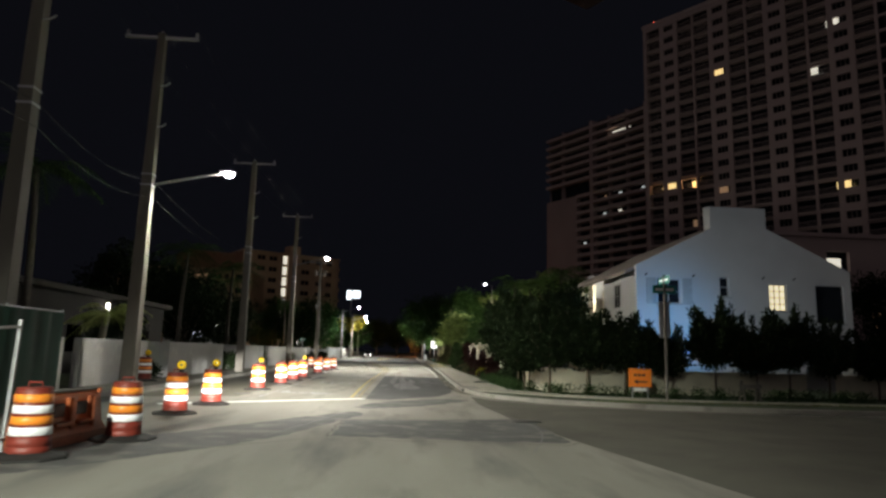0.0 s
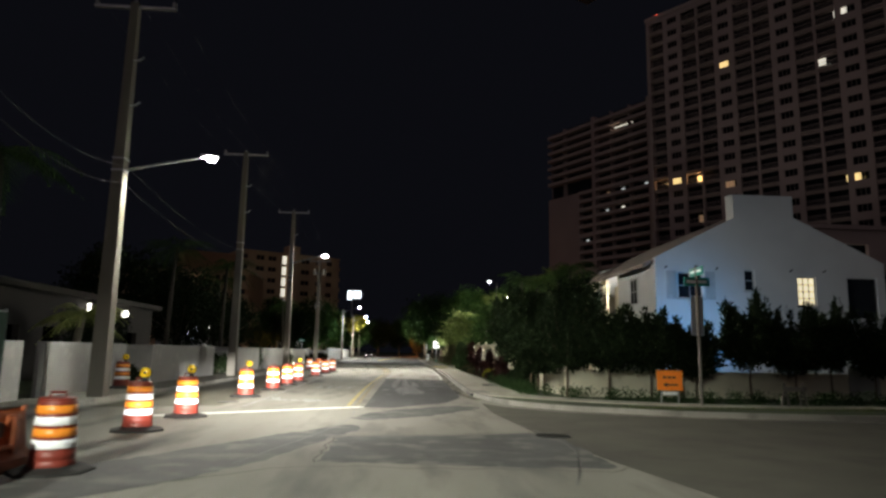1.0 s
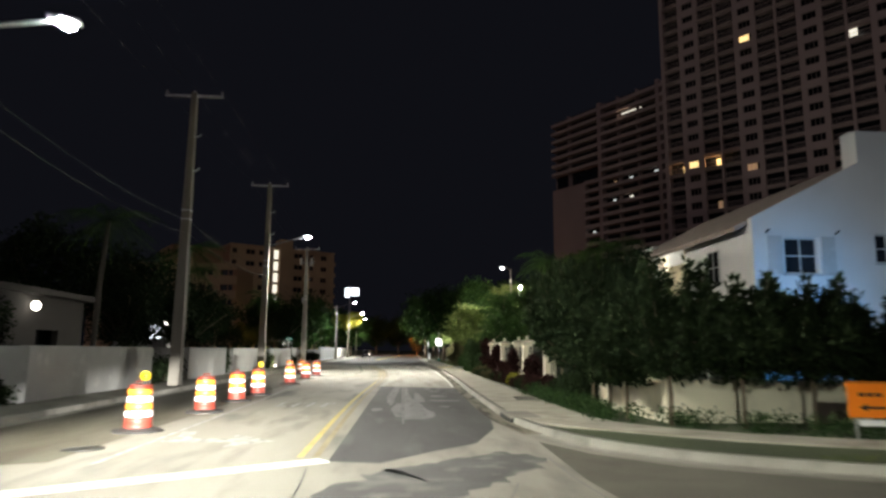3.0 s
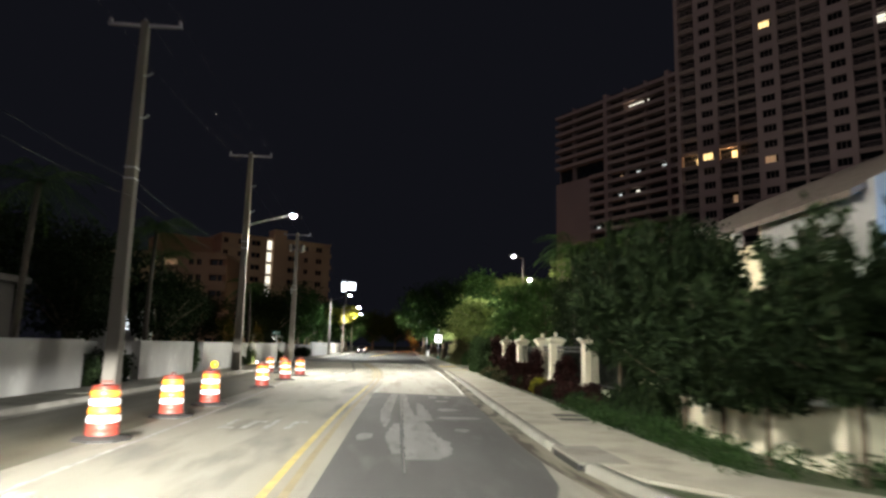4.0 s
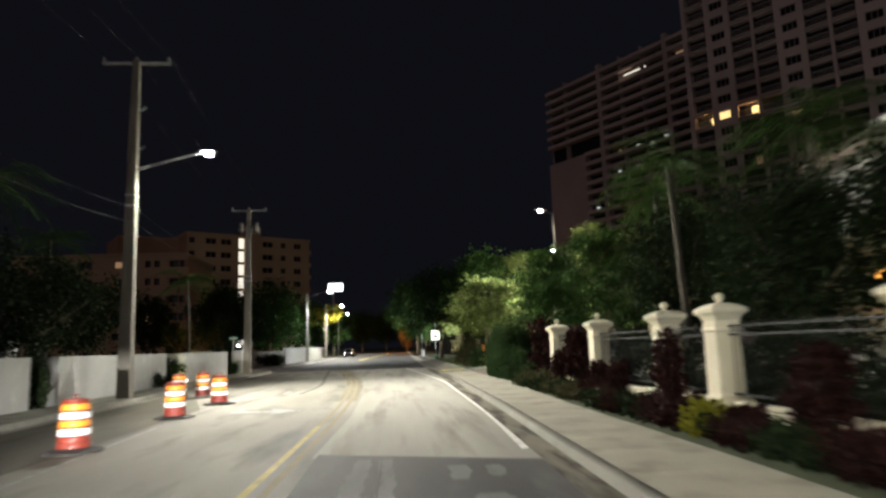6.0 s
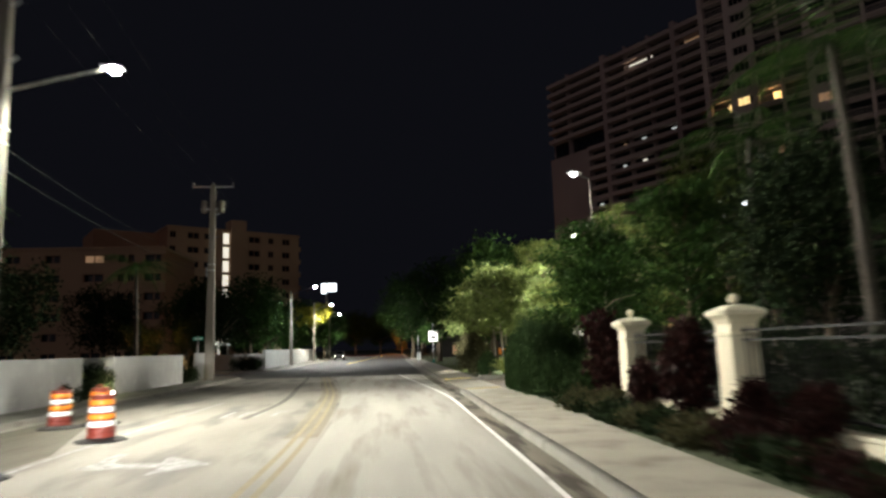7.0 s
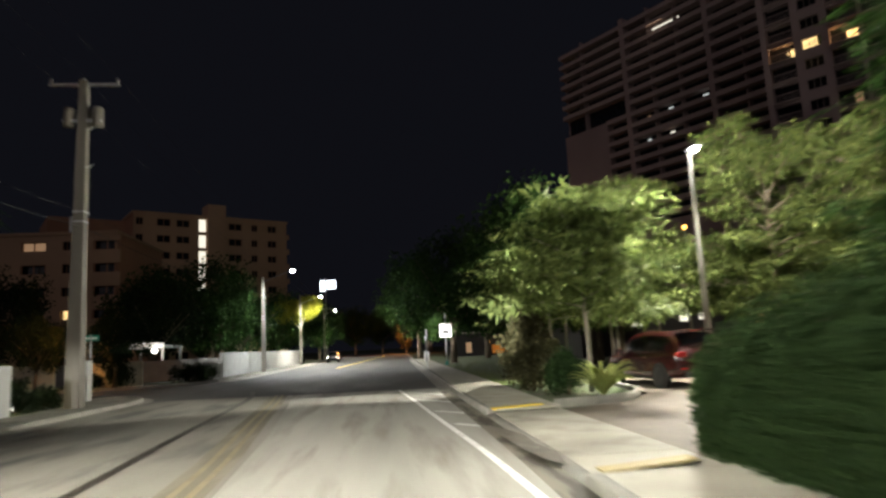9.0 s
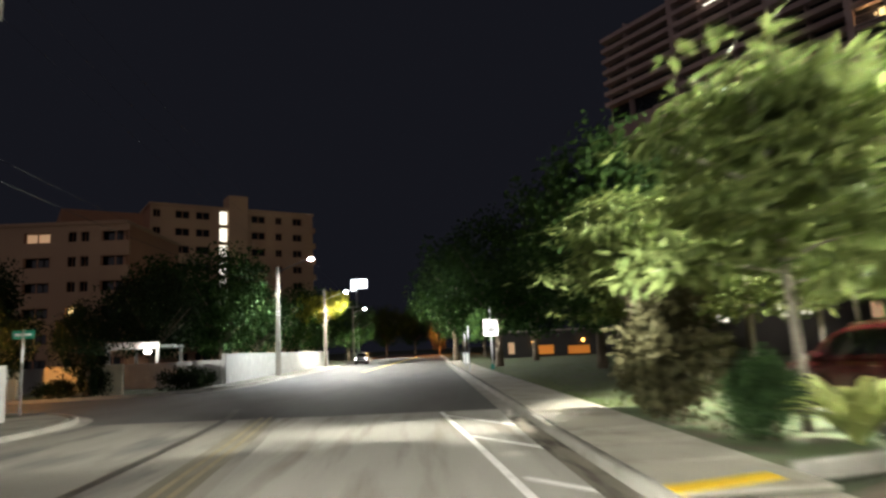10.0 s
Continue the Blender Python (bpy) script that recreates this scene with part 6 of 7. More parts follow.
# ---- vehicles ----
def loft(rows):
    """A skin over rows of points; all rows hold the same number of points."""
    bm = bmesh.new()
    grid = [[bm.verts.new(p) for p in row] for row in rows]
    for a, b in zip(grid, grid[1:]):
        for k in range(len(a) - 1):
            bm.faces.new((a[k], a[k + 1], b[k + 1], b[k]))
    return bm, grid


def panel(rows, r0, r1, c0, c1, out=0.006):
    """A piece of a lofted skin, set a little proud of it."""
    bm, _ = loft([row[c0:c1 + 1] for row in rows[r0:r1 + 1]])
    bmesh.ops.recalc_face_normals(bm, faces=bm.faces)
    bm.normal_update()
    up = sum((f.normal * f.calc_area() for f in bm.faces), Vector())
    mid = sum((f.calc_center_median() for f in bm.faces), Vector()) / len(bm.faces)
    if up.dot(mid - Vector((0, -0.3, 0.6))) < 0:
        bmesh.ops.reverse_faces(bm, faces=bm.faces)
        bm.normal_update()
    for v, n in [(v, v.normal.copy()) for v in bm.verts]:
        v.co += n * out
    return bm


BODY_SHAPE = [(-0.8, 0.0), (-0.93, 0.05), (-0.985, 0.16), (-0.995, 0.32), (-0.985, 0.5), (-1.0, 0.62), (-0.99, 0.76), (-0.95, 0.88), (-0.86, 0.97), (-0.6, 1.0), (-0.2, 1.015), (0.2, 1.015), (0.6, 1.0), (0.86, 0.97), (0.95, 0.88), (0.99, 0.76), (1.0, 0.62), (0.985, 0.5), (0.995, 0.32), (0.985, 0.16), (0.93, 0.05), (0.8, 0.0)]
CABIN_SHAPE = [(-1.0, 0.0), (-0.985, 0.12), (-0.93, 0.45), (-0.875, 0.78), (-0.82, 0.91), (-0.7, 0.975), (-0.35, 1.0), (0.0, 1.008), (0.35, 1.0), (0.7, 0.975), (0.82, 0.91), (0.875, 0.78), (0.93, 0.45), (0.985, 0.12), (1.0, 0.0)]


def car(x, y, turn, paint, label, headlights=False):
    """A tall hatchback with rounded sides; its nose points along +y before the turn."""
    t = thing("car", x, y, 0.06, label, "car", "", turn)
    stations = [(-2.24, 0.62, 0.5, 0.82), (-2.22, 0.78, 0.4, 0.95), (-2.14, 0.865, 0.33, 1.04), (-1.95, 0.9, 0.27, 1.08), (-1.5, 0.915, 0.24, 1.07), (-0.8, 0.91, 0.22, 1.04), (0.2, 0.905, 0.22, 1.02), (0.9, 0.91, 0.23, 1.0), (1.4, 0.9, 0.26, 0.97), (1.8, 0.87, 0.3, 0.92), (2.06, 0.8, 0.34, 0.84), (2.2, 0.68, 0.4, 0.74), (2.25, 0.5, 0.46, 0.66)]
    rows = [[(px * w, sy, b + (h - b) * pz) for px, pz in BODY_SHAPE] for sy, w, b, h in stations]
    bm, grid = loft(rows)
    bm.faces.new(grid[0])
    bm.faces.new(grid[-1][::-1])
    for a, b in zip(grid, grid[1:]):
        bm.faces.new((a[-1], a[0], b[0], b[-1]))
    bmesh.ops.recalc_face_normals(bm, faces=bm.faces)
    part("body", bm, paint, t, "", True)
    cab = [(-2.16, 0.8, 1.0, 1.03), (-2.05, 0.815, 1.0, 1.22), (-1.93, 0.82, 1.0, 1.4), (-1.78, 0.83, 1.0, 1.53), (-1.62, 0.84, 1.0, 1.58), (-1.2, 0.855, 1.0, 1.62), (-0.45, 0.86, 0.99, 1.635), (0.25, 0.855, 0.98, 1.6), (0.55, 0.85, 0.97, 1.5), (0.95, 0.84, 0.95, 1.27), (1.38, 0.8, 0.92, 0.98)]
    top = [[(px * w * (1 if pz < 0.95 else 0.97), sy, b + (h - b) * pz) for px, pz in CABIN_SHAPE] for sy, w, b, h in cab]
    bm, grid = loft(top)
    bm.faces.new(grid[0])
    bm.faces.new(grid[-1][::-1])
    bmesh.ops.recalc_face_normals(bm, faces=bm.faces)
    part("roof", bm, paint, t, "", True)
    part("rear_window", panel(top, 1, 3, 5, 9), M_CARGLASS, t, "dark sloping rear window", True)
    part("windscreen", panel(top, 8, 10, 5, 9), M_CARGLASS, t, "", True)
    for c in (1, 11):
        for a, b in ((4, 5), (5, 6), (6, 8)):
            part("side_window", panel(top, a, b, c, c + 2), M_CARGLASS, t, "", True)
    part("spoiler", box(-0.6, 0.6, -1.96, -1.62, 1.585, 1.63, None, 0.018), paint, t)
    part("brake_light", box(-0.16, 0.16, -1.968, -1.955, 1.595, 1.62), M_TAIL, t)
    part("rear_bumper", panel(rows, 1, 2, 1, 20, 0.03), paint, t, "", True)
    part("bumper_trim", box(-0.66, 0.66, -2.27, -2.12, 0.3, 0.46, None, 0.04), M_BLACK, t, "black lower bumper")
    part("chrome_strip", box(-0.52, 0.52, -2.28, -2.2, 0.45, 0.475, None, 0.008), M_CHROME, t)
    part("number_plate", box(-0.16, 0.16, -2.275, -2.235, 0.75, 0.91, None, 0.005), M_PLATE, t, "pale number plate with plain bars")
    part("plate_bar", box(-0.12, 0.12, -2.281, -2.275, 0.8, 0.86), M_SIGNBLK, t)
    part("wiper", tube([(0, -2.08, 1.2), (-0.32, -2.1, 1.17)], 0.01, 5), M_BLACK, t)
    for s in (-1, 1):
        part("tail_lamp", box(s * 0.69 - 0.17, s * 0.69 + 0.17, -2.24, -2.06, 0.86, 1.02, None, 0.05), M_TAIL, t, "red tail lamp")
        part("bumper_reflector", box(s * 0.66 - 0.09, s * 0.66 + 0.09, -2.275, -2.22, 0.53, 0.57, None, 0.01), M_TAIL, t)
        part("head_lamp", box(s * 0.6 - 0.16, s * 0.6 + 0.16, 1.98, 2.16, 0.62, 0.76, None, 0.03), M_CARLIT if headlights else M_CHROME, t)
        part("mirror", box(s * 0.98 - 0.1, s * 0.98 + 0.08, 0.72, 0.9, 0.98, 1.13, None, 0.04), paint, t)
        part("door_handle", box(s * 0.915 - 0.015, s * 0.915 + 0.015, -0.65, -0.45, 0.86, 0.885, None, 0.006), M_CHROME, t)
        part("side_trim", box(s * 0.9 - 0.02, s * 0.9 + 0.02, -1.0, 1.0, 0.22, 0.32, None, 0.01), M_BLACK, t)
        part("roof_rail", tube([(s * 0.62, -1.55, 1.6), (s * 0.63, -0.6, 1.66), (s * 0.62, 0.2, 1.62)], 0.016, 6), M_CHROME, t)
        for wy in (-1.33, 1.36):
            tyre = part("wheel", lathe([(0.2, -0.11), (0.3, -0.11), (0.335, -0.07), (0.335, 0.07), (0.3, 0.11), (0.2, 0.11)], 22), M_TYRE, t, "black tyre", True)
            tyre.matrix_local = pose(s * 0.825, wy, 0.275, 0, 90, 0)
            arch = part("wheel_arch", lathe([(0.3, -0.015), (0.4, -0.015), (0.415, 0.0), (0.4, 0.015), (0.3, 0.015)], 22), M_BLACK, t)
            arch.matrix_local = pose(s * 0.905, wy, 0.31, 0, 90, 0)
            rim = part("rim", lathe([(0.03, -0.1), (0.06, -0.1), (0.2, -0.09), (0.205, 0.0), (0.2, 0.09), (0.06, 0.1), (0.03, 0.1)], 10), M_GREYMETAL, tyre, "grey wheel rim")
    return t


red_car = car(11.2, 82.75, 8, M_CARRED, "dark red tall hatchback car parked in the driveway")
red_car.scale = (1.1, 1.1, 1.12)
car(-6.75, 168.0, 180, M_DARKPAINT, "dark parked car with its head lamps on", True)
car(-15.0, 119.5, 90, M_PARKED, "silver car parked by the carport")


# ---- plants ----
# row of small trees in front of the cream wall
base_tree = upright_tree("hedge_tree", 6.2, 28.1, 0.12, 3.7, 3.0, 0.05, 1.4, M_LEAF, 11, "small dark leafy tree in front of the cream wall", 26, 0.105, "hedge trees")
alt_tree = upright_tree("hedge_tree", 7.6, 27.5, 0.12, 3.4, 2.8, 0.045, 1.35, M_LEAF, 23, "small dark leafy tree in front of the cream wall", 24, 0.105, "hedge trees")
for i, (x, y, k) in enumerate(((9.1, 27.3, 1.0), (10.9, 27.5, 0.92), (12.9, 27.3, 1.05), (14.7, 27.4, 1.0), (16.2, 27.6, 0.95), (17.7, 27.3, 0.9), (20.0, 27.5, 1.0), (22.3, 27.4, 1.05), (24.9, 27.5, 1.0), (28, 27.5, 1.05), (5.65, 29.4, 1.0), (5.7, 30.9, 1.05), (5.7, 32.4, 0.98), (5.75, 34.5, 1.08), (5.85, 36.4, 1.0))):
    c = copy_thing(base_tree if i % 2 else alt_tree, pose(x, y, 0.12, 0, 0, 57 * i))
    wide = 1.0 if y > 29 else 0.82 + 0.12 * (i % 3 == 0)
    c.scale = (k * wide, k * wide, k * (1.0, 0.84, 1.1, 0.93, 1.18)[i % 5] * (1.2 if y > 32 else 0.88 if y > 29 else 1.0))
# low groundcover hedge in front of them
rng = np.random.default_rng(3)
spots = []
for x, y in [(5.2 + 0.45 * k, 28.9 - 0.42 * k) for k in range(7)] + [(8.2 + 0.5 * k, 26.2 - min(0.3 * k, 0.9) + 0.12 * math.sin(k)) for k in range(50)] + [(5.1 + 0.003 * k, 29.2 + 0.4 * k) for k in range(23)]:
    for _ in range(3):
        spots.append((x + rng.normal() * 0.2, y + rng.uniform(-0.2, 0.6), 0.2 + 0.18 * rng.random(), 0.25))
v, f = leaves(spots, 95, 0.042, 1.0, 9, -0.2, 1.6)
tagged(raw_mesh("groundcover", v, f, M_COVER), "low green groundcover hedge by the footpath", "hedge", "", "stuff")
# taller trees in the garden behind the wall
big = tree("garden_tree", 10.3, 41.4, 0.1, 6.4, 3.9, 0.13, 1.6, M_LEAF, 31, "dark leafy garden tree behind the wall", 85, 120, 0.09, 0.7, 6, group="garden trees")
for x, y, k, r in ((10.6, 50.8, 0.85, 140), (11.2, 57.0, 1.05, 260), (8.8, 46.6, 0.8, 20), (11.3, 45.9, 0.95, 75), (31, 57, 1.6, 10), (31, 41, 1.2, 100), (8.6, 38.2, 0.72, 160)):
    c = copy_thing(big, pose(x, y, 0.1, 0, 0, r))
    c.scale = (k, k, k)


def palm(x, y, z, height, material, seed, label, fronds=16, length=2.4, r=0.13, bark=None):
    """Ringed trunk and arching fronds of narrow leaflets."""
    rng = random.Random(seed)
    t = thing("palm", x, y, z, label, "palm", "palms")
    n = 10
    lean = rng.uniform(-0.3, 0.3)
    part("trunk", tube([(lean * (k / n) ** 2, 0, height * k / n) for k in range(n + 1)], [r * (1.25 - 0.45 * k / n + 0.05 * (k % 2)) for k in range(n + 1)], 9), bark or M_PALMBARK, t, "", True)
    for i in range(fronds):
        a = 2 * math.pi * i / fronds + rng.uniform(-0.2, 0.2)
        up = rng.uniform(-0.2, 1.0)
        verts, faces = [], []
        pts = []
        for k in range(9):
            q = k / 8
            out = length * (q * 0.95)
            pts.append(Vector((lean + math.cos(a) * out, math.sin(a) * out, height + length * (up * q - (0.55 + 0.35 * up) * q * q))))
        side = Vector((-math.sin(a), math.cos(a), 0))
        for k in range(8):
            for h in (0.25, 0.75):
                p = pts[k].lerp(pts[k + 1], h)
                d = (pts[k + 1] - pts[k]).normalized()
                w = length * 0.34 * math.sin(math.pi * min(0.97, (k + h) / 8 + 0.12)) + 0.05
                for s in (-1, 1):
                    tip = p + side * s * w * 0.85 + d * w * 0.6 - Vector((0, 0, w * 0.5))
                    j = len(verts)
                    verts += [p - d * 0.03, p + d * 0.03, tip]
                    faces.append((j, j + 1, j + 2))
            j = len(verts)
            verts += [pts[k] + side * 0.02, pts[k] - side * 0.02, pts[k + 1] - side * 0.02, pts[k + 1] + side * 0.02]
            faces.append((j, j + 1, j + 2, j + 3))
        raw_mesh("frond", verts, faces, material, t)
    return t


p0 = palm(-13.85, 84.0, 0.1, 7.2, M_PALM, 1, "tall palm with a bare dark grey trunk", 16, 2.6, 0.11, M_PALMTRUNK)
p1 = palm(-13.5, 31.9, 0.1, 2.9, M_FERN, 2, "short yellow-green palm lit from below", 18, 2.0, 0.16)
for x, y, k, r in ((-14.8, 28.2, 1.2, 40), (-14.6, 46, 1.1, 200), (-15, 60.5, 1.2, 260), (-19, 74, 1.2, 300), (11.4, 49.6, 0.95, 50), (12.6, 51.5, 1.1, 220), (12.2, 61.5, 1.1, 140), (9.6, 53.6, 1.0, 10)):
    c = copy_thing(p0, pose(x, y, 0.1, 0, 0, r))
    c.scale = (k, k, k)
for x, y, k, r in ((-13.8, 86.8, 0.55, 30), (-12.2, 71.8, 0.4, 130)):
    c = copy_thing(p1, pose(x, y, 0.1, 0, 0, r))
    c.scale = (k, k, k)
# dark broad trees in the left gardens and beyond the side street
oak = tree("oak_tree", 10.2, 97.0, 0.1, 10.5, 10.5, 0.26, 2.6, M_LEAF3, 51, "wide dark oak tree beside the street", 130, 70, 0.19, 1.1, 8, group="street trees")
for x, y, k, r in ((12.5, 108.5, 1.05, 100), (7.9, 121.0, 1.12, 30), (13, 133, 1.1, 190), (6.4, 152.0, 1.3, 250), (14.3, 100.0, 1.0, 140), (16.8, 106, 1.05, 300), (12, 172, 1.1, 20), (10.5, 195, 1.1, 80), (22, 125, 1.2, 60), (37, 112, 1.2, 210), (-15.2, 126.5, 1.05, 60), (-17.2, 131.5, 0.85, 100), (-15.5, 140, 0.9, 0), (-14, 158, 1.0, 50), (-15, 178, 1.1, 130), (-13.5, 215, 1.2, 220), (-24, 135, 1.1, 160), (1, 262, 1.3, 0), (-7, 256, 1.3, 90), (16, 262, 1.5, 180), (-28, 270, 1.6, 45), (34, 268, 1.7, 135), (-45, 250, 1.7, 225), (28, 145, 1.2, 30), (33, 165, 1.3, 100)):
    c = copy_thing(oak, pose(x, y, 0.05, 0, 0, r))
    c.scale = (k, k, k)
# near-black leaves put the darkness of these unlit trees into their colour
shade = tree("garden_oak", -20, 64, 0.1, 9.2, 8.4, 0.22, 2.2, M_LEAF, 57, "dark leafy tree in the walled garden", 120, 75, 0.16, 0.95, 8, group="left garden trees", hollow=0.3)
for x, y, k, r in ((-28.5, 42, 1.1, 180), (-22, 56, 1.05, 20), (-20, 23, 0.95, 280), (-21, 81, 0.85, 140), (-16.6, 54.5, 0.7, 75), (-14.6, 36.6, 0.4, 310), (-16.6, 67, 0.72, 230), (-18.5, 120.0, 0.9, 200), (-16.5, 106.3, 0.55, 10), (-21.5, 106.2, 0.55, 120), (-27, 112, 0.95, 75), (-29, 30, 1.0, 15)):
    c = copy_thing(shade, pose(x, y, 0.05, 0, 0, r))
    c.scale = (k, k, k)
tree("lit_tree", -10.3, 154.6, 0.1, 9.3, 8.4, 0.13, 6.0, M_LEAFY, 61, "yellow-green flat crowned tree under a lamp", 70, 70, 0.17, 0.7, 7, bark=M_PALMBARK, lean=1.2, depth=5)
# trees lit by the driveway lamp
loose_tree("driveway_tree", 7.85, 80.4, 0.12, 6.5, 4.8, 0.075, 2.9, M_LEAF4, 71, "bright green young tree in the driveway planter", 17, 40, 0.165, "", (0.2, 1.3), 0.0, M_PALMBARK)
loose_tree("driveway_tree", 7.0, 86.2, 0.12, 5.6, 4.0, 0.09, 2.9, M_LEAF4, 72, "bright green young tree beside the footpath", 14, 42, 0.13, "", (0.6, 1.3))
thin = loose_tree("thin_tree", 11.9, 89.6, 0.12, 6.6, 5.0, 0.075, 3.3, M_LEAF2, 73, "slim pale trunked tree behind the parked car", 14, 36, 0.15, "driveway trees", (0.2, 1.1), 0.0, M_PALMBARK)
for x, y, k, r in ((12.8, 91.2, 0.95, 80), (10.2, 91.0, 1.0, 150), (14.4, 90.0, 0.92, 200), (16.6, 91.4, 1.0, 290), (19.2, 90.4, 0.95, 40), (22.4, 90.8, 1.05, 110), (8.9, 89.0, 0.9, 310)):
    c = copy_thing(thin, pose(x, y, 0.12, 0, 0, r))
    c.scale = (k, k, k)
lt = loose_tree("tall_tree", 20.4, 89.9, 0.1, 12.0, 8.0, 0.15, 5.4, M_LEAF2, 81, "tall loose crowned tree behind the lamp post", 26, 62, 0.13, "driveway trees", (0.3, 1.3))
for x, y, k, r in ((22.5, 85.0, 0.9, 60), (26.5, 83.0, 0.95, 200), (19.0, 75.0, 0.95, 20), (13.8, 93.4, 0.86, 250)):
    c = copy_thing(lt, pose(x, y, 0.1, 0, 0, r))
    c.scale = (k, k, k)
structure("driveway_kerb", sweep([(11.2, 88.5), (17, 88.5), (24, 88.5), (38, 88.5)], [(0, 0.0), (0.0, 0.22), (0.03, 0.25), (0.15, 0.25), (0.18, 0.22), (0.18, 0.0)], 1.0), M_KERB, "pale kerb closing the paved driveway", "kerb", True)
far_shrub = bush("kerb_shrub", 19.6, 89.7, 0.1, 2.4, 1.4, 1.0, M_LEAF2, 141, "low green shrub behind the driveway kerb", 34, 50, 0.09, group="kerb shrubs")
for i, (x, k, h) in enumerate(((21.6, 0.9, 1.2), (23.4, 1.0, 0.8), (25.3, 1.0, 1.3), (27.4, 0.9, 0.9), (17.4, 0.9, 1.1), (15.4, 0.8, 1.2))):
    c = copy_thing(far_shrub, pose(x, 89.8, 0.1, 0, 0, 70 * i))
    c.scale = (k, 1, h)
# planter at the driveway
structure("planter_kerb", sweep([(5.95, 77.4), (7.4, 77.7), (8.5, 78.4), (9.2, 79.6), (9.5, 82.0), (9.6, 85.5)][::-1], [(0, 0), (0.0, 0.2), (0.03, 0.23), (0.17, 0.23), (0.2, 0.2), (0.2, 0)], 0.4), M_KERB, "pale rounded kerb round the planter", "kerb", True)
bush("tall_shrub", 6.3, 82.0, 0.12, 1.4, 2.4, 2.7, M_SILVER, 91, "tall brownish green shrub by the footpath", 60, 60, 0.09)
bush("tall_shrub", 6.9, 84.3, 0.12, 1.5, 2.2, 2.4, M_SILVER, 92, "tall brownish green shrub by the footpath", 50, 60, 0.09)
bush("round_shrub", 6.9, 79.9, 0.12, 1.0, 1.1, 1.3, M_COVER, 93, "clipped round green shrub in the planter", 70, 90, 0.045)
t = thing("fern", 7.75, 79.0, 0.12, "pale yellow-green fern in the planter", "fern")
rng2 = random.Random(4)
for i in range(95):
    a, up, ln = rng2.uniform(0, 6.28), rng2.uniform(1.2, 2.6), rng2.uniform(0.65, 1.05)
    verts, faces = [], []
    for k in range(9):
        q = k / 8
        c = Vector((math.cos(a) * ln * q, math.sin(a) * ln * q, ln * (up * q - 0.62 * up * q * q)))
        w = 0.065 * (1 - q) * (0.5 + q * 2) + 0.006
        s = Vector((-math.sin(a), math.cos(a), 0))
        verts += [c + s * w - Vector((0, 0, w * 0.4)), c, c - s * w - Vector((0, 0, w * 0.4))]
        if k:
            j = len(verts) - 6
            faces += [(j, j + 1, j + 4, j + 3), (j + 1, j + 2, j + 5, j + 4)]
    raw_mesh("frond", verts, faces, M_FERN, t)
# hedge beside the driveway
def hedge(name, x0, x1, y0, y1, z0, h0, h1, material, seed, label, n, per=60, leaf=0.07):
    rng = np.random.default_rng(seed)
    t = thing(name, x0, y0, z0, label, "hedge")
    k = max(2, int((y1 - y0) / 0.8))
    for i in range(k):
        y = (i + 0.5) * (y1 - y0) / k
        part("stem", tube([((x1 - x0) / 2, y, -0.02), ((x1 - x0) / 2 + 0.1, y + 0.1, h0 * 0.7)], [0.03, 0.012], 5), M_BARK, t)
    spots = []
    for i in range(n):
        u, w, q = rng.random(3)
        h = h0 + (h1 - h0) * w ** 1.8
        top = h * (0.85 + 0.25 * rng.random())
        if rng.random() < 0.55:
            u = 0.06 * rng.random()
        spots.append((u * (x1 - x0) + (0.45 * w ** 4 if h1 < h0 else 0.0), w * (y1 - y0), 0.08 + q * top, 0.26))
    v, f = leaves(spots, per, leaf, 1.0, seed, 0.0)
    raw_mesh("foliage", v, f, material, t)
    return t


hedge("driveway_hedge", 5.72, 7.0, 63.2, 69.7, 0.12, 2.3, 0.95, M_HEDGE, 7, "dense dark green hedge beside the driveway", 1100, 75, 0.042)
bush("round_hedge", 6.75, 64.6, 0.12, 1.2, 2.2, 2.6, M_HEDGE, 97, "taller dark shrub rising over the hedge", 100, 110, 0.06)
bush("low_hedge", 6.1, 62.5, 0.12, 0.9, 1.4, 1.5, M_HEDGE, 96, "dark green shrub at the end of the hedge", 50, 120, 0.05)
bush("low_hedge", 7.0, 61.7, 0.12, 2.0, 2.4, 1.15, M_HEDGE, 98, "low dark green shrub at the end of the fence", 80, 110, 0.06)
feather = loose_tree("feathery_tree", 8.05, 63.1, 0.12, 4.4, 2.6, 0.085, 2.3, M_LEAF3, 131, "feathery green tree with one long pale limb", 14, 60, 0.09, "", (0.5, 1.6), 0.0, M_PALMBARK)
part("limb", tube([(0, 0, 1.7), (-0.5, -0.35, 2.1), (-0.8, -0.75, 2.4), (-0.6, -1.3, 2.62), (-0.4, -1.8, 2.88), (0.0, -2.5, 3.0)], [0.035, 0.032, 0.028, 0.024, 0.018, 0.008], 8), M_BARK, feather, "long bare limb", True)
loose_tree("feathery_tree", 8.7, 66.2, 0.12, 6.6, 3.0, 0.08, 2.4, M_LEAF3, 133, "wispy green tree behind the driveway hedge", 18, 60, 0.1, "", (0.5, 1.6))
loose_tree("feathery_tree", 9.6, 60.5, 0.12, 6.2, 4.2, 0.08, 1.8, M_LEAF3, 132, "thin dark feathery tree in the garden", 16, 70, 0.09, "", (0.4, 1.5))
bush("round_hedge", 7.2, 66.2, 0.12, 1.2, 2.2, 2.1, M_HEDGE, 99, "taller dark shrub rising over the hedge", 100, 110, 0.06)
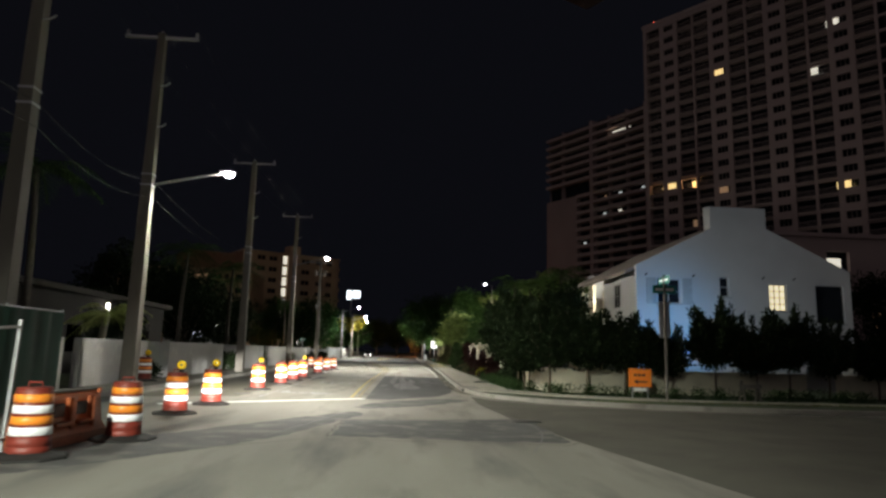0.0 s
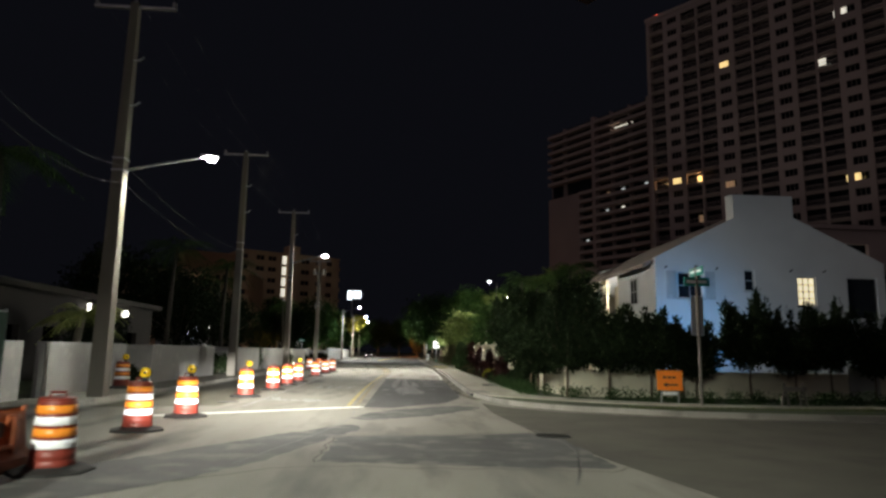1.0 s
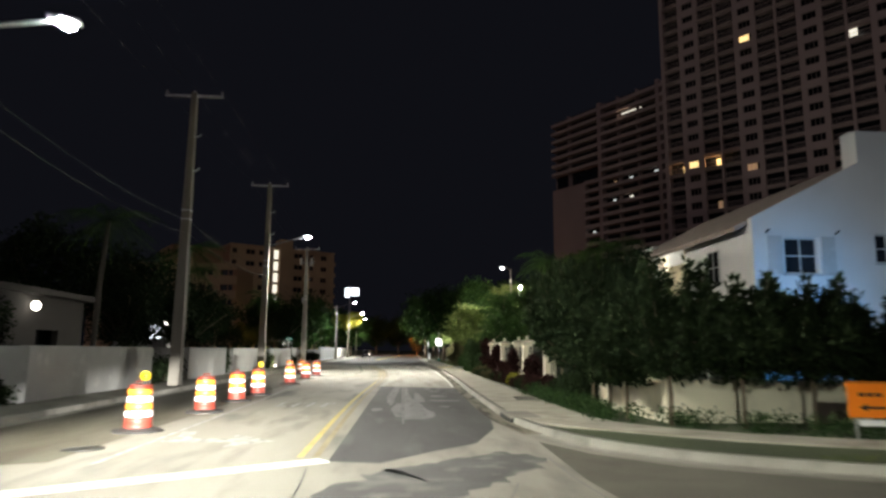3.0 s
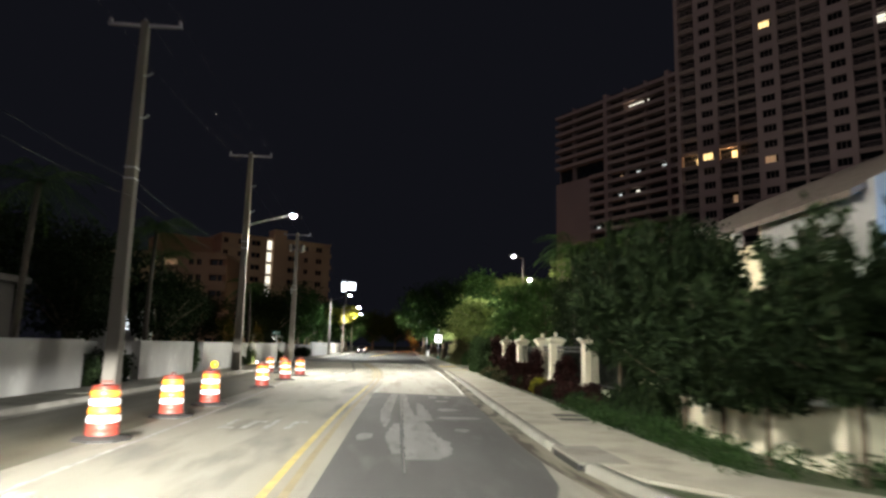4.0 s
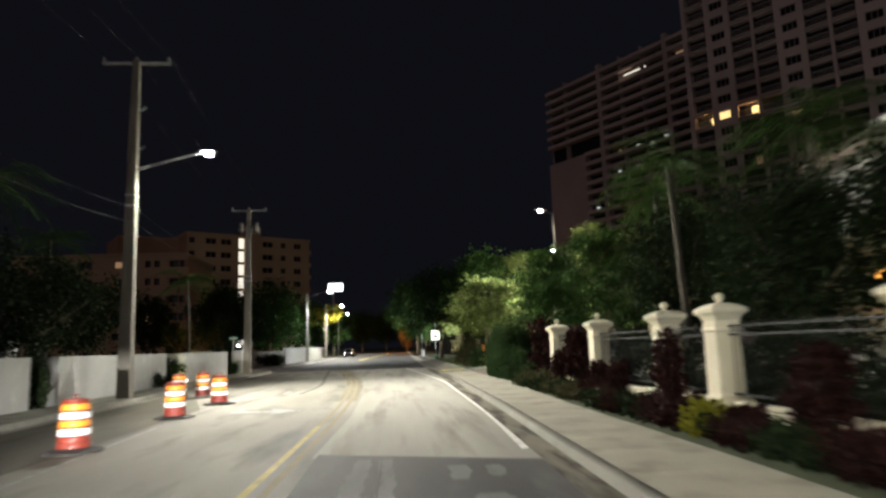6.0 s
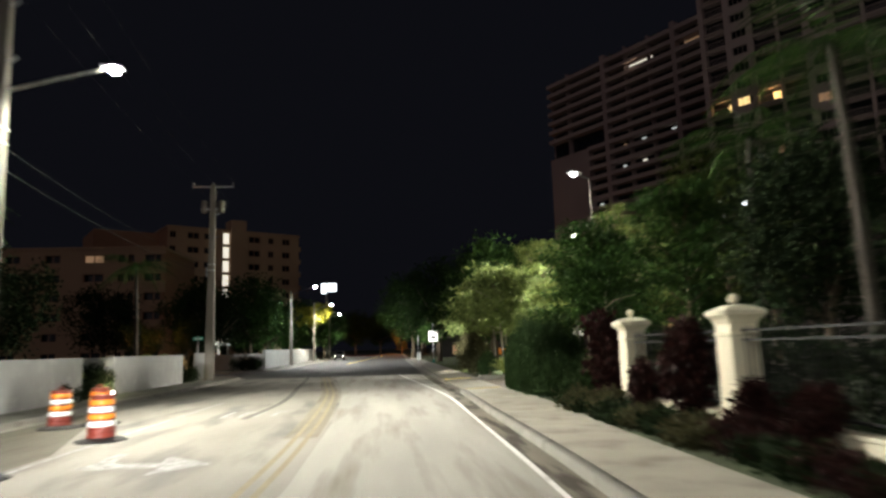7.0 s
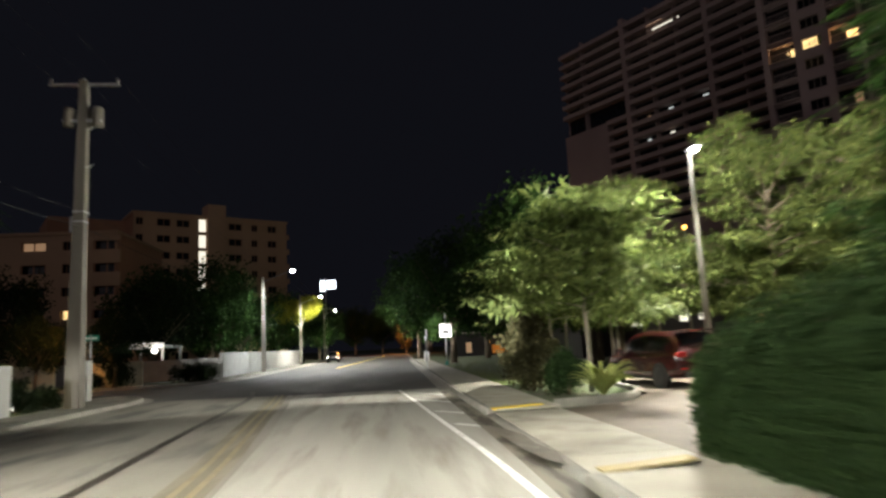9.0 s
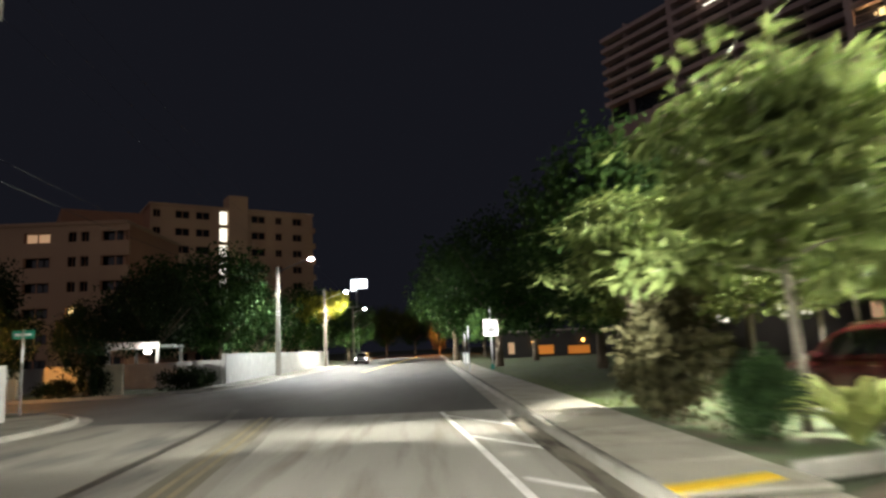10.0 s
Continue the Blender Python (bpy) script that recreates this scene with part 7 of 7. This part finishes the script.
hedge("garden_hedge", 7.3, 8.6, 38.2, 58.5, 0.12, 1.5, 1.7, M_LEAF, 17, "dark hedge close behind the metal fence", 380, 70, 0.06)
# red and green shrubs in front of the fence
red = bush("red_shrub", 6.05, 42.6, 0.12, 0.55, 0.6, 1.5, M_RED, 101, "dark red leafed shrub before the fence", 34, 60, 0.07, group="red shrubs")
for i, (x, y, k, h) in enumerate(((6.0, 47.1, 0.75, 1.2), (6.2, 50.6, 0.7, 0.75), (6.35, 54.3, 1.25, 1.4), (6.3, 58.4, 1.25, 1.65), (6.2, 51.9, 0.7, 0.75), (6.2, 56.1, 0.7, 0.9), (5.9, 44.2, 0.7, 0.4), (5.8, 40.2, 0.8, 0.4), (6.0, 39.2, 0.7, 0.5))):
    c = copy_thing(red, pose(x, y, 0.12, 0, 0, 70 * i))
    c.scale = (k, k, h)
lowred = bush("low_red_shrub", 5.75, 41.3, 0.12, 0.8, 1.4, 0.5, M_RED, 111, "low dark red groundcover shrub", 26, 60, 0.06, group="low shrubs")
lowbrown = bush("low_shrub", 5.8, 59.0, 0.12, 0.9, 1.4, 0.5, M_SILVER, 114, "low brownish green groundcover shrub", 26, 60, 0.06, group="low shrubs")
lowgreen = bush("low_shrub", 5.75, 39.3, 0.12, 0.9, 1.6, 0.45, M_LEAF, 112, "low dark green groundcover shrub", 28, 60, 0.06, group="low shrubs")
for i, y in enumerate((33.9, 34.9, 35.9)):
    c = copy_thing(lowgreen, pose(5.75, y, 0.12, 0, 0, 180 * (i % 2)))
    c.scale = (0.85, 0.8, 2.3 - 0.3 * i)
for i, y in enumerate(np.arange(38.0, 59.6, 1.15)):
    src = lowbrown if y > 52 and i % 2 else lowred if i % 5 in (0, 2, 3) and y < 55 else lowgreen
    c = copy_thing(src, pose(5.75 + 0.008 * (y - 38) + 0.12 * math.sin(i * 2.3), float(y), 0.12, 0, 0, 180 * (i % 2)))
    c.scale = (1, 1, 0.8 + 0.4 * ((i * 7) % 5) / 5)
bush("yellow_shrub", 5.7, 45.1, 0.12, 0.55, 0.6, 0.5, M_LEAFY, 113, "small bright yellow-green shrub", 20, 60, 0.06)
# shrubs in the recesses of the left walls
green = bush("garden_shrub", -11.9, 31.2, 0.1, 1.4, 2.0, 1.0, M_LEAF, 121, "dark clipped shrub in a wall recess", 40, 60, 0.07, group="recess shrubs")
for i, (x, y, k, h) in enumerate(((-11.8, 33.6, 0.9, 0.8), (-11.8, 45.0, 1.0, 1.1), (-11.9, 47.6, 1.1, 1.2), (-11.6, 57.9, 0.55, 1.9), (-11.4, 71.2, 0.7, 0.8), (-11.6, 72.9, 0.7, 1.3), (-11.2, 84.6, 0.7, 1.0), (-10.9, 68.8, 0.6, 0.7), (-12.2, 112.0, 1.1, 1.0), (-12.6, 109.6, 1.3, 1.2), (-11.6, 86.9, 0.6, 0.8), (-18.4, 106.6, 1.2, 0.9), (-16.4, 106.7, 0.9, 1.5), (-23.5, 106.6, 1.3, 1.0), (-26.5, 106.5, 1.2, 0.8))):
    c = copy_thing(green, pose(x, y, 0.1, 0, 0, 50 * i))
    c.scale = (k, k, h)
# thin grass on the lawn and the verge
rng = np.random.default_rng(8)
verts, faces = [], []
for _ in range(9000):
    if rng.random() < 0.75:
        x, y = 6.1 + 9 * rng.random() ** 1.6, 86 + 34 * rng.random() ** 1.5
        x += 0.02 * (y - 86)
    else:
        x, y = 6.6 + 22 * rng.random(), 23.0 + 0.7 * rng.random()
    a, h = rng.random() * 6.28, 0.05 + 0.07 * rng.random()
    i = len(verts)
    verts += [(x - 0.012 * math.cos(a), y - 0.012 * math.sin(a), 0.11), (x + 0.012 * math.cos(a), y + 0.012 * math.sin(a), 0.11), (x + 0.05 * math.sin(a), y + 0.05 * math.cos(a), 0.11 + h)]
    faces.append((i, i + 1, i + 2))
tagged(raw_mesh("grass", verts, faces, M_LEAF2), "thin dark grass on lawn and verge", "grass", "", "stuff")
